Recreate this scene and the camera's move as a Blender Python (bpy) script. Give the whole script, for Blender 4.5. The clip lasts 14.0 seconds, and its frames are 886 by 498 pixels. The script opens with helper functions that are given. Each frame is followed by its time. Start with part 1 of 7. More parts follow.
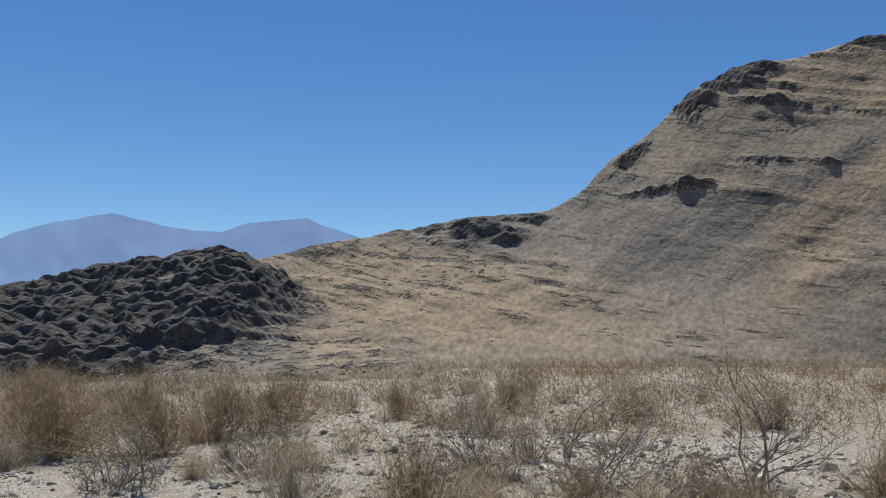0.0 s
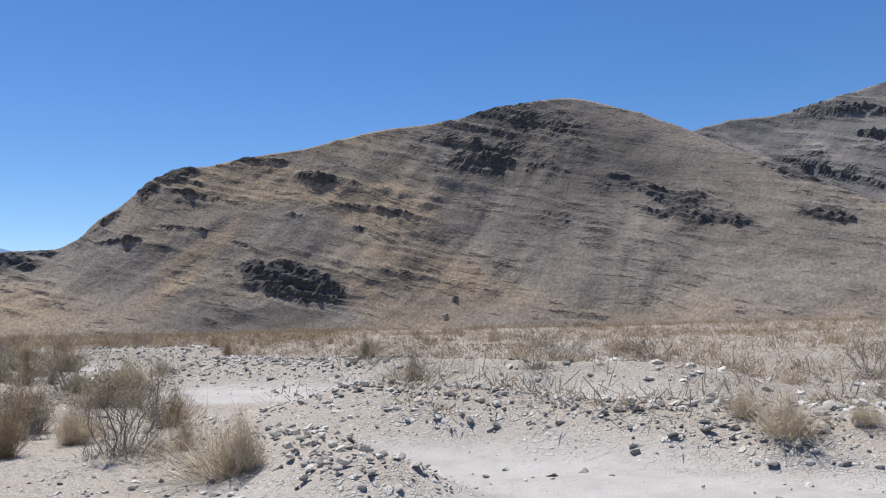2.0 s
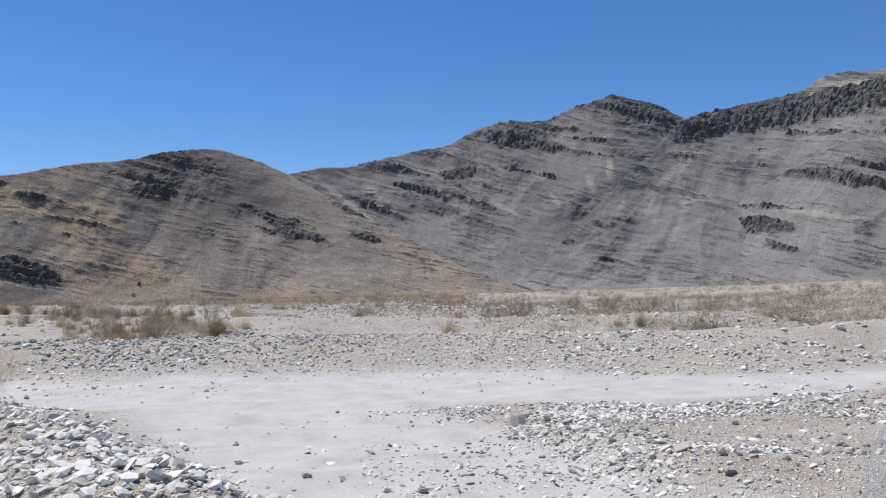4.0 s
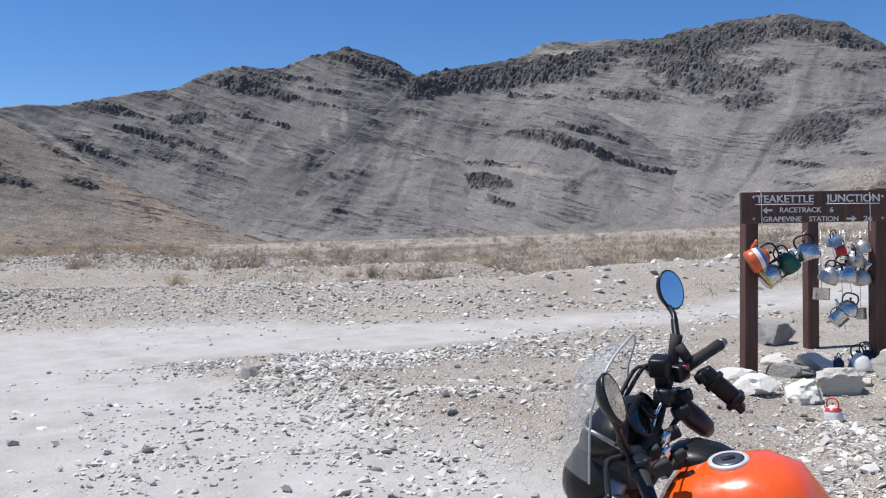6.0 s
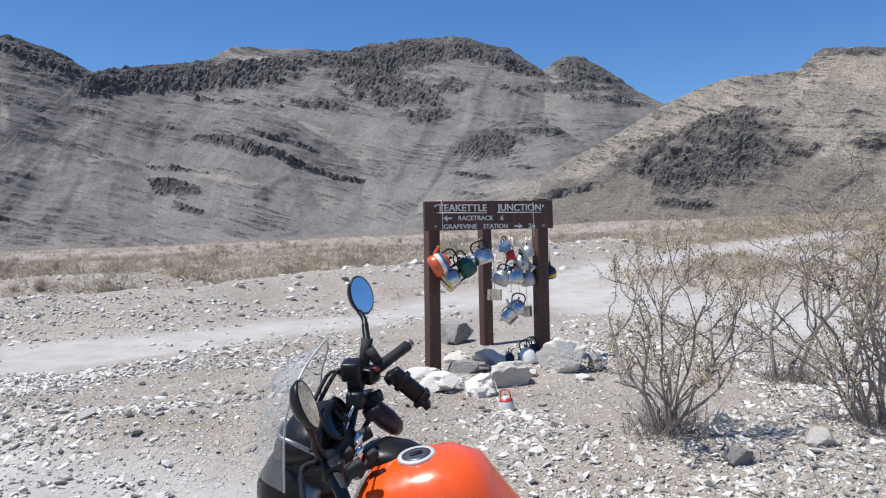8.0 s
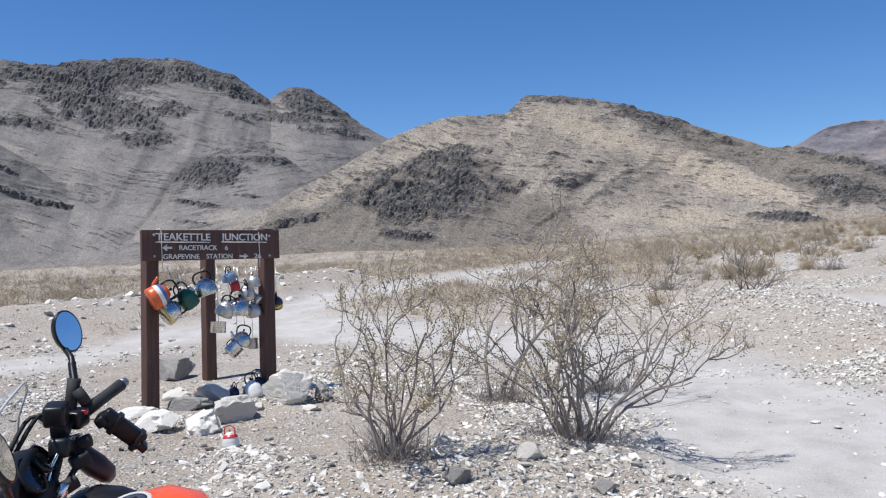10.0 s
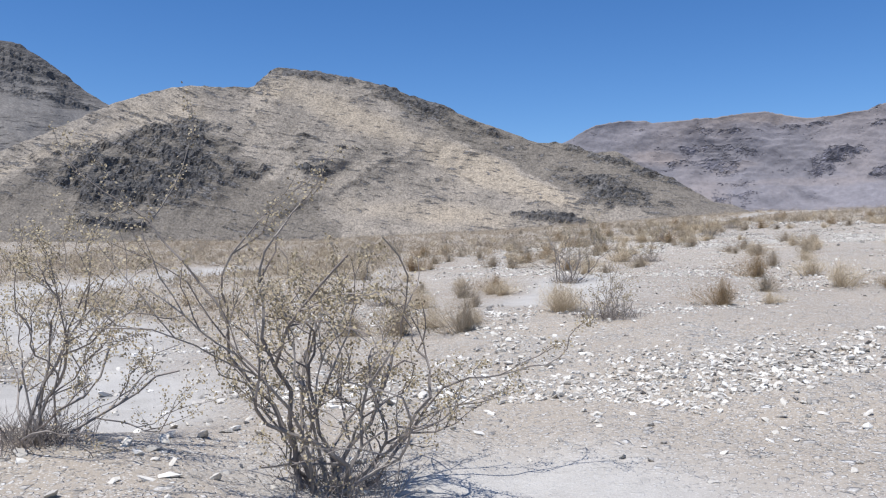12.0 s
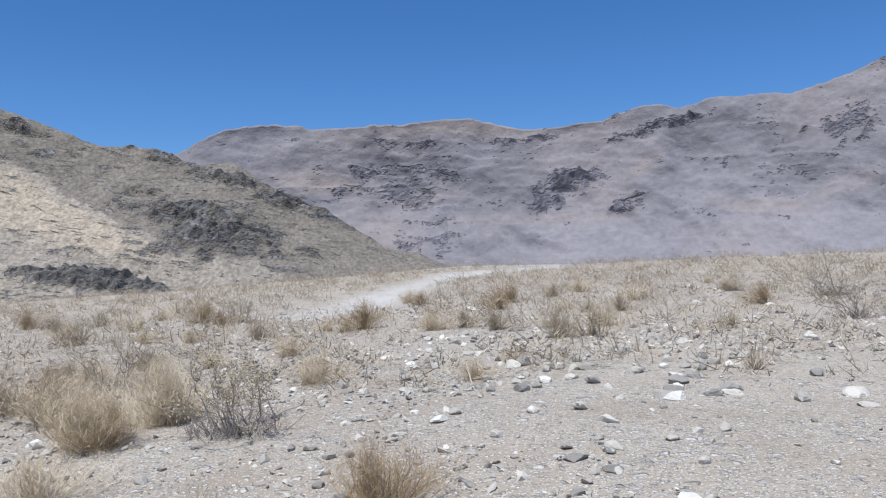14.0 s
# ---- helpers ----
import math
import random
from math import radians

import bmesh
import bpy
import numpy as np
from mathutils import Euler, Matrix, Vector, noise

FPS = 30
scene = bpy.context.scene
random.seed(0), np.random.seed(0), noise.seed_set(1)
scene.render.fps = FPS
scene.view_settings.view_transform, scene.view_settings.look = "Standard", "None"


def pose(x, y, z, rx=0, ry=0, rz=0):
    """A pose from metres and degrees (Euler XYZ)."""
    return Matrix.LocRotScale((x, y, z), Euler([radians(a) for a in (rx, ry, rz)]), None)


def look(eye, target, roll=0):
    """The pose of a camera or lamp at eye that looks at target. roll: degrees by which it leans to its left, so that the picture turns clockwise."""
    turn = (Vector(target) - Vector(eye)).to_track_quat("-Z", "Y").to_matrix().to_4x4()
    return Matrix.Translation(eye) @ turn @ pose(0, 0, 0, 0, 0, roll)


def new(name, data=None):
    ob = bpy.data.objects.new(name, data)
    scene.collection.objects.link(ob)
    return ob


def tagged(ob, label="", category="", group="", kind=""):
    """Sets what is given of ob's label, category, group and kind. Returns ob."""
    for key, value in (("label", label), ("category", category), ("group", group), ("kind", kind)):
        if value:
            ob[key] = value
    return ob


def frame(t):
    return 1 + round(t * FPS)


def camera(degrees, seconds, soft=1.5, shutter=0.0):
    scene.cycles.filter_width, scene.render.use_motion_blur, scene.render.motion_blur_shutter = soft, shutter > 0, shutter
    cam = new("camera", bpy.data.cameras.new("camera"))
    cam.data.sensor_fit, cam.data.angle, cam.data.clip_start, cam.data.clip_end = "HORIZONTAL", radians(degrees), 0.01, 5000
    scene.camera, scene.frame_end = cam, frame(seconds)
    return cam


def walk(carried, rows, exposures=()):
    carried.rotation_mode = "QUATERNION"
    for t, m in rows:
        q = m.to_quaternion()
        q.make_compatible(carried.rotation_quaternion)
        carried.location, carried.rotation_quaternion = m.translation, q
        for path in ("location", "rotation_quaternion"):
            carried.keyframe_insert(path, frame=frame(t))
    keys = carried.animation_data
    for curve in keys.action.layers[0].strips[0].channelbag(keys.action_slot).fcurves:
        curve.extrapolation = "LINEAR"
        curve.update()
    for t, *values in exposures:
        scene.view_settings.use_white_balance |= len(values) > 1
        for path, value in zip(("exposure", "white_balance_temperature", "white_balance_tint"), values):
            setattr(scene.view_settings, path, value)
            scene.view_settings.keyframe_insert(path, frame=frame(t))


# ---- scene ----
LENS = 55.6

# ---- plan of the basin: bearings in degrees clockwise from +y, ranges in metres from the standing place ----
EYE = 1.6            # height of the lens over the ground
RIM = 108.0          # range of the hill feet


def table(rows):
    xs, ys = zip(*rows)
    return lambda a: np.interp(a, xs, ys)


# elevation, in degrees, at which the plain meets the hills
plain_edge = table([(-180, 1.0), (-60, -0.4), (-9, -0.42), (0, -0.33), (10, -0.22), (20, -0.15), (35, 0.05), (50, 0.3), (60, 0.5), (75, 0.92), (90, 1.5),
                    (105, 1.6), (112, 1.9), (122, 2.45), (131, 3.0), (143, 3.05), (150, 3.0), (180, 1.0)])


def smooth(a, b, x):
    t = np.clip((x - a) / (b - a), 0, 1)
    return t * t * (3 - 2 * t)


PERM = np.random.RandomState(7).permutation(4096)
VALS = np.random.RandomState(8).rand(4096) * 2 - 1


def vnoise(x, y, z=0.0):
    """Value noise, -1 to 1, for arrays."""
    x, y, z = np.broadcast_arrays(np.asarray(x, float), np.asarray(y, float), np.asarray(z, float))
    xi, yi, zi = np.floor(x).astype(int), np.floor(y).astype(int), np.floor(z).astype(int)
    fx, fy, fz = x - xi, y - yi, z - zi
    fx, fy, fz = (f * f * f * (f * (f * 6 - 15) + 10) for f in (fx, fy, fz))

    def val(i, j, k):
        return VALS[PERM[(PERM[(PERM[(xi + i) & 4095] + yi + j) & 4095] + zi + k) & 4095]]
    out = 0
    for i, wx in ((0, 1 - fx), (1, fx)):
        for j, wy in ((0, 1 - fy), (1, fy)):
            for k, wz in ((0, 1 - fz), (1, fz)):
                out = out + wx * wy * wz * val(i, j, k)
    return out


def fbm(x, y, z=0.0, octaves=4, gain=0.5):
    out, amp, k = 0, 1.0, 1.0
    for o in range(octaves):
        out = out + amp * vnoise(x * k + 17.3 * o, y * k + 5.1 * o, z * k)
        amp, k = amp * gain, k * 2.03
    return out


def polyline_distance(x, y, pts):
    best = np.full(np.shape(x), 1e9)
    for (ax, ay), (bx, by) in zip(pts, pts[1:]):
        dx, dy = bx - ax, by - ay
        t = np.clip(((x - ax) * dx + (y - ay) * dy) / (dx * dx + dy * dy), 0, 1)
        best = np.minimum(best, np.hypot(x - ax - t * dx, y - ay - t * dy))
    return best


# centre lines of the dirt roads, with half widths
ROAD_CROSS = [(-22, 20.5), (-8, 18.6), (-1, 17.4), (3.4, 15.8), (6.6, 13.6), (9.4, 11), (12.6, 7.8), (16.5, 4.4), (22, 2.2), (30, -1), (42, -8), (49, -13)]
# road stretches laid to fit the camera's view: centre line, half width
ROAD_TRACKS = [([(13.6, 66.2), (16.6, 66.0), (19.6, 65.6)], 1.1), ([(19.0, 56.6), (21.4, 54.8), (26, 51)], 1.4), ([(21.2, 46.4), (22.0, 45.6), (24.4, 43.4), (29, 38.6)], 2.0),
               ([(18.8, 36.2), (19.8, 32.9), (22.0, 30.4), (27, 25)], 2.5), ([(12.4, 24.2), (13.5, 20.6), (16, 17.0), (19, 12.6)], 2.7),
               ([(8, -8.5), (14, -10.4), (18.4, -10.8)], 1.2), ([(28.6, -16.6), (32.2, -19.3)], 1.2), ([(34, -5.6), (29, -7.9), (25.5, -8.1), (22, -7.6)], 1.2), ([(63.5, -49.6), (68, -55), (73, -61.2), (75.5, -67.4), (76, -72)], 0.9)]
ROAD_ARM = [(1.5, -14), (2.0, -6), (2.6, 0), (3.6, 4), (4.9, 8), (6.4, 12)]
ROAD_BACK = [(20, 1.2), (16.5, -2.2), (12.5, -4.2), (8, -4.4), (4, -4.7), (0, -5.8)]
BERMS = [[(20.5, 47.4), (20.6, 46.4), (20.9, 45.7)], [(17.7, 36.6), (17.9, 34.8), (18.1, 33.2), (18.2, 32.2)], [(10.9, 24.4), (11.1, 22.0), (11.1, 20.2), (10.9, 18.6)],
         [(2.2, 6.0), (2.2, 9), (2.0, 12.2)]]
STONE_ROWS = [[(20.6, -11.2), (19.4, -12.3), (18.6, -14)], [(33.6, -20.4), (32.2, -21.6), (31.0, -23.2)], [(43.2, -29.6), (42.4, -30.4), (40.6, -31.4)], [(57, -45), (54, -48), (51, -52)]]
# rises of spoil beyond those stretches, likewise placed for the camera's view
BANKS = [[(19.4, 60.4), (21.4, 58.9), (23.4, 57.3), (28, 53)], [(21.7, 50.4), (24.2, 48.0), (26.6, 45.7), (31, 41)], [(20.3, 40.6), (23.7, 36.8), (26.2, 34.2), (31, 29)], [(14.6, 29.2), (18.5, 24.8), (21.2, 21.0), (25, 15)], [(15.4, 69.2), (19, 69)]]
BANK_FAR = [(-9, 22.8), (0, 21.2), (5.4, 19.6), (9.4, 17), (13.0, 13.8), (17, 10), (21.5, 7.2), (28, 4.4), (36, 0.5)]
BANK_EAST = [(24, -6.5), (18, -8.4), (13, -8.8), (9.5, -7.9), (6, -7.0), (2, -7.4)]


def road_mask(x, y):
    wob = 0.5 * fbm(x * 0.35, y * 0.35, 3.0, 3)
    a = smooth(0.7, -0.7, polyline_distance(x, y, ROAD_CROSS) + wob - np.interp(x, [-30, 10, 14, 24, 60], [2.2, 2.2, 1.15, 1.3, 1.6]))
    b = smooth(0.7, -0.7, polyline_distance(x, y, ROAD_ARM) + wob - 1.9)
    c = smooth(0.7, -0.7, polyline_distance(x, y, ROAD_BACK) + wob - 1.75)
    d = 0 * x
    for line, half in ROAD_TRACKS:
        d = np.maximum(d, smooth(0.6, -0.6, polyline_distance(x, y, line) + wob - half) * 0.92)
    mask = np.maximum(np.maximum(a, b), np.maximum(c, d))
    for line in BERMS:
        mask = mask * smooth(0.45, 1.15, polyline_distance(x, y, line) + 0.4 * wob)
    return mask


def level(x, y):
    """The flat's height without its banks, roads and roughness."""
    r = np.hypot(x, y)
    edge = RIM * np.tan(np.radians(plain_edge(np.degrees(np.arctan2(x, y))))) + EYE
    return edge * np.minimum((np.maximum(r - 5, 0) / (RIM - 5)) ** 1.1, 1.0 + np.maximum(r - RIM, 0) * 0.0004)


def ground(x, y, fine=True):
    x, y = np.asarray(x, float), np.asarray(y, float)
    r = np.hypot(x, y)
    z = level(x, y)
    road = road_mask(x, y)
    bank = polyline_distance(x, y, BANK_FAR)
    z = z + 0.60 * np.exp(-(bank / 1.6) ** 2) * (1 - road)
    for line in BANKS:
        z = z + 0.50 * np.exp(-(polyline_distance(x, y, line) / 1.5) ** 2) * (1 - road)
    for line in BERMS:
        z = z + 0.36 * np.exp(-(polyline_distance(x, y, line) / 0.9) ** 2) * (1 - road)
    z = z + 0.30 * np.exp(-(polyline_distance(x, y, BANK_EAST) / 1.3) ** 2) * (1 - road)
    # wedge of graded spoil between the road arms, and the sandy mound under the creosote bushes
    z = z + 0.22 * np.exp(-(polyline_distance(x, y, [(6.9, 6.4), (6.0, 4.6), (6.6, 3.0)]) / 1.0) ** 2) * (1 - road)
    z = z + 0.16 * np.exp(-(polyline_distance(x, y, [(6.1, 0.1), (6.6, -1.6)]) / 1.1) ** 2)
    z = z - 0.10 * road * np.exp(-r / 80)
    if fine:
        near = np.exp(-r / 120)
        z = z + (0.16 * fbm(x * 0.13, y * 0.13, 1.0, 3) * smooth(6, 25, r) + 0.05 * fbm(x * 0.8, y * 0.8, 2.0, 3)) * (1 - 0.8 * road) * near
        # wheel ruts
        z = z - 0.025 * road * np.cos(polyline_distance(x, y, ROAD_CROSS) * 5.2)
    return z


def spot(az, r):
    a = radians(az)
    return r * math.sin(a), r * math.cos(a)


# ---- camera: it pans to the right; it draws back at the start and closes in at the end ----
# seconds, metres advanced, bearing of the advance, then the camera's bearing, pitch and roll
WALK = [
    (0, 73.13, 2.7, -4.71, 5.87, -0.17),
    (0.5, 67.91, 6.5, -2.14, 5.90, -0.44),
    (1, 60.08, 12.5, 2.59, 5.84, -0.49),
    (1.5, 52.03, 19.2, 7.93, 5.48, -0.71),
    (2, 43.06, 27.3, 13.98, 4.73, -0.84),
    (2.5, 31.00, 33.5, 20.10, 3.66, -0.48),
    (3, 15.80, 37.0, 27.57, 2.44, -0.65),
    (3.5, 0.90, 37.0, 34.25, 2.42, -0.17),
    (4, 0.00, 0.0, 39.69, 3.22, -0.70),
    (4.2, 0.00, 0.0, 41.74, 2.86, -0.70),
    (6.3, 0.00, 0.0, 59.61, -0.85, -0.78),
    (6.5, 0.00, 0.0, 60.92, -1.16, -0.98),
    (7, 0.00, 0.0, 67.05, -0.52, -1.45),
    (7.5, 0.00, 0.0, 72.57, -0.38, -1.13),
    (8, 0.00, 0.0, 78.49, -0.10, -1.22),
    (8.5, 0.00, 0.0, 83.68, 0.38, -0.90),
    (9, 0.00, 0.0, 88.41, 0.30, -1.29),
    (9.2, 0.00, 0.0, 90.02, 0.40, -1.53),
    (11.3, 0.00, 0.0, 107.76, 1.91, -0.07),
    (11.5, 0.60, 114.0, 109.00, 1.43, 0.09),
    (12, 16.00, 121.0, 111.66, 0.94, -0.29),
    (12.5, 32.60, 124.0, 115.53, 1.93, -0.38),
    (13, 45.80, 125.5, 119.97, 3.03, -0.95),
    (13.5, 50.50, 128.5, 125.16, 3.61, -1.34),
    (14, 60.00, 130.0, 130.35, 3.69, -1.47),
]


def stand(t, ahead, course, yaw, pitch, roll):
    x, y = spot(course, ahead)
    return t, pose(x, y, float(level(x, y)) + EYE, 90 + pitch, -roll, -yaw)


cam = camera(LENS, 14.0, 1.15)
walk(cam, [stand(*row) for row in WALK], [(0, 0.18, 6600, 4), (1.0, 0.26, 6450, 7), (2.0, 0.38, 6380, 10), (3.5, 0.34, 6220, 10), (6.5, 0.39, 6220, 10), (9, 0.41, 6220, 10), (12, 0.42, 6150, 10), (14, 0.42, 6050, 8)])

# ---- light ----
SUN_BEARING, SUN_HEIGHT = -22.0, 67.0
world = bpy.data.worlds.new("sky")
scene.world = world
world.use_nodes = True
wn = world.node_tree
sky = wn.nodes.new("ShaderNodeTexSky")
sky.sky_type, sky.sun_disc = "NISHITA", False
sky.sun_elevation, sky.sun_rotation = radians(SUN_HEIGHT), radians(SUN_BEARING)
sky.altitude, sky.air_density, sky.dust_density, sky.ozone_density = 1600, 1.0, 0.3, 3.0
tone = wn.nodes.new("ShaderNodeHueSaturation")
tone.inputs["Hue"].default_value, tone.inputs["Saturation"].default_value = 0.506, 1.25
wn.links.new(sky.outputs["Color"], tone.inputs["Color"])
wn.links.new(tone.outputs["Color"], wn.nodes["Background"].inputs["Color"])
wn.nodes["Background"].inputs["Strength"].default_value = 0.095
sun = new("sun", bpy.data.lights.new("sun", "SUN"))
sun.data.energy, sun.data.angle, sun.data.color = 4.1, radians(0.55), (1.0, 0.955, 0.89)
sx, sy = spot(SUN_BEARING, math.cos(radians(SUN_HEIGHT)))
sun.matrix_world = look((sx * 50, sy * 50, 50 * math.sin(radians(SUN_HEIGHT))), (0, 0, 0))


# ---- materials ----
def material(name, roughness=0.9, metallic=0.0):
    m = bpy.data.materials.new(name)
    m.use_nodes = True
    b = m.node_tree.nodes["Principled BSDF"]
    b.inputs["Roughness"].default_value, b.inputs["Metallic"].default_value = roughness, metallic
    return m, m.node_tree, b


def node(nt, kind, **values):
    n = nt.nodes.new(kind)
    for k, v in values.items():
        n.inputs[k.replace("_", " ")].default_value = v
    return n


def noise_tex(nt, scale, detail=4, rough=0.55, vector=None, dims=None):
    n = node(nt, "ShaderNodeTexNoise", Scale=scale, Detail=detail, Roughness=rough)
    if vector:
        nt.links.new(vector, n.inputs["Vector"])
    return n.outputs["Fac"]


def ramp(nt, fac, stops):
    n = nt.nodes.new("ShaderNodeValToRGB")
    e = n.color_ramp.elements
    while len(e) < len(stops):
        e.new(0.5)
    for el, (p, c) in zip(e, stops):
        el.position, el.color = p, (*c, 1) if len(c) == 3 else c
    nt.links.new(fac, n.inputs[0])
    return n.outputs[0]


def mix(nt, fac, a, b, mode="MIX"):
    n = nt.nodes.new("ShaderNodeMix")
    n.data_type, n.blend_type = "RGBA", mode
    for v, i in ((fac, 0), (a, 6), (b, 7)):
        if isinstance(v, bpy.types.NodeSocket):
            nt.links.new(v, n.inputs[i])
        else:
            n.inputs[i].default_value = v if i == 0 else (*v, 1)
    return n.outputs[2]


def value(nt, op, a, b=0.0):
    n = nt.nodes.new("ShaderNodeMath")
    n.operation = op
    for v, i in ((a, 0), (b, 1)):
        if isinstance(v, bpy.types.NodeSocket):
            nt.links.new(v, n.inputs[i])
        else:
            n.inputs[i].default_value = v
    return n.outputs[0]


def bump(nt, shader, height, strength=0.5, distance=0.05):
    n = node(nt, "ShaderNodeBump", Strength=strength, Distance=distance)
    nt.links.new(height, n.inputs["Height"])
    nt.links.new(n.outputs[0], shader.inputs["Normal"])


def coords(nt, scale=(1, 1, 1), turn=(0, 0, 0)):
    tc = nt.nodes.new("ShaderNodeTexCoord")
    mp = nt.nodes.new("ShaderNodeMapping")
    mp.inputs["Scale"].default_value = scale
    mp.inputs["Rotation"].default_value = [radians(a) for a in turn]
    nt.links.new(tc.outputs["Object"], mp.inputs["Vector"])
    return mp.outputs[0]


def attribute(nt, name):
    n = nt.nodes.new("ShaderNodeAttribute")
    n.attribute_name = name
    return n.outputs["Fac"]


def plain(name, color, roughness=0.5, metallic=0.0, vary=0.12, scale=30.0, rough_bump=0.0):
    """A painted, plastic or metal surface with slight wear."""
    m, nt, b = material(name, roughness, metallic)
    v = coords(nt)
    n = noise_tex(nt, scale, 5, 0.6, v)
    dark = tuple(c * (1 - vary) for c in color)
    light = tuple(min(1, c * (1 + vary)) for c in color)
    nt.links.new(ramp(nt, n, [(0.3, dark), (0.7, light)]), b.inputs["Base Color"])
    n2 = noise_tex(nt, scale * 4, 3, 0.6, v)
    lo = max(0.02, roughness - 0.08)
    nt.links.new(ramp(nt, n2, [(0.3, (lo,) * 3), (0.75, (min(1, roughness + 0.1),) * 3)]), b.inputs["Roughness"])
    if rough_bump:
        bump(nt, b, n2, rough_bump, 0.01)
    return m


def ground_material():
    m, nt, b = material("desert_gravel", 0.95)
    v = coords(nt)
    big = noise_tex(nt, 0.07, 4, 0.6, v)
    mid = noise_tex(nt, 0.9, 5, 0.65, v)
    fine = noise_tex(nt, 22, 5, 0.7, v)
    soil = ramp(nt, mid, [(0.3, (0.225, 0.176, 0.128)), (0.52, (0.31, 0.254, 0.194)), (0.72, (0.41, 0.352, 0.28))])
    soil = mix(nt, ramp(nt, big, [(0.4, (0, 0, 0)), (0.62, (1, 1, 1))]), soil, (0.385, 0.325, 0.255))
    # chips of stone in two sizes: angular cells, the gaps and many cells left as soil
    chips, lifts = [], []
    for size, cut in ((11.0, 0.88), (27.0, 0.58), (58.0, 0.50)):
        warp = coords(nt)
        vo = node(nt, "ShaderNodeTexVoronoi", Scale=size)
        ve = node(nt, "ShaderNodeTexVoronoi", Scale=size)
        ve.feature = "DISTANCE_TO_EDGE"
        for q in (vo, ve):
            nt.links.new(warp, q.inputs["Vector"])
        sep = nt.nodes.new("ShaderNodeSeparateColor")
        nt.links.new(vo.outputs["Color"], sep.inputs[0])
        tone_ = ramp(nt, sep.outputs[0], [(0.0, (0.25, 0.235, 0.215)), (0.2, (0.44, 0.41, 0.37)), (0.6, (0.60, 0.565, 0.515)), (1.0, (0.74, 0.715, 0.67))])
        gap = ramp(nt, ve.outputs["Distance"], [(0.09, (0, 0, 0)), (0.24, (1, 1, 1))])
        some_ = ramp(nt, value(nt, "ADD", sep.outputs[1], value(nt, "MULTIPLY", value(nt, "SUBTRACT", mid, 0.5), 1.2)), [(cut - 0.08, (0, 0, 0)), (cut + 0.06, (1, 1, 1))])
        lift_ = value(nt, "MULTIPLY", gap, some_)
        chips.append((lift_, tone_))
        lifts.append(lift_)
    col = soil
    for lift_, tone_ in reversed(chips):
        col = mix(nt, lift_, col, tone_)
    chip, stone = lifts[1], chips[1][1]
    col = mix(nt, value(nt, "MULTIPLY", fine, 0.3), col, (0.46, 0.41, 0.345))
    road_col = ramp(nt, noise_tex(nt, 1.6, 6, 0.7, coords(nt, (1, 1, 1))), [(0.28, (0.34, 0.318, 0.288)), (0.5, (0.44, 0.416, 0.38)), (0.72, (0.515, 0.49, 0.452))])
    grit = noise_tex(nt, 75, 3, 0.7, v)
    road_col = mix(nt, ramp(nt, grit, [(0.56, (0, 0, 0)), (0.66, (0.6, 0.6, 0.6))]), road_col, (0.64, 0.61, 0.565))
    road_col = mix(nt, ramp(nt, grit, [(0.33, (0.5, 0.5, 0.5)), (0.42, (0, 0, 0))]), road_col, (0.25, 0.235, 0.21))
    road = attribute(nt, "road")
    col = mix(nt, road, col, road_col)
    nt.links.new(col, b.inputs["Base Color"])
    h = value(nt, "ADD", value(nt, "ADD", value(nt, "MULTIPLY", lifts[0], 1.3), value(nt, "MULTIPLY", lifts[1], 0.7)), value(nt, "MULTIPLY", fine, 0.6))
    bump(nt, b, value(nt, "ADD", value(nt, "MULTIPLY", h, value(nt, "SUBTRACT", 1.0, value(nt, "MULTIPLY", road, 0.92))), value(nt, "MULTIPLY", grit, 0.25)), 0.85, 0.045)
    return m


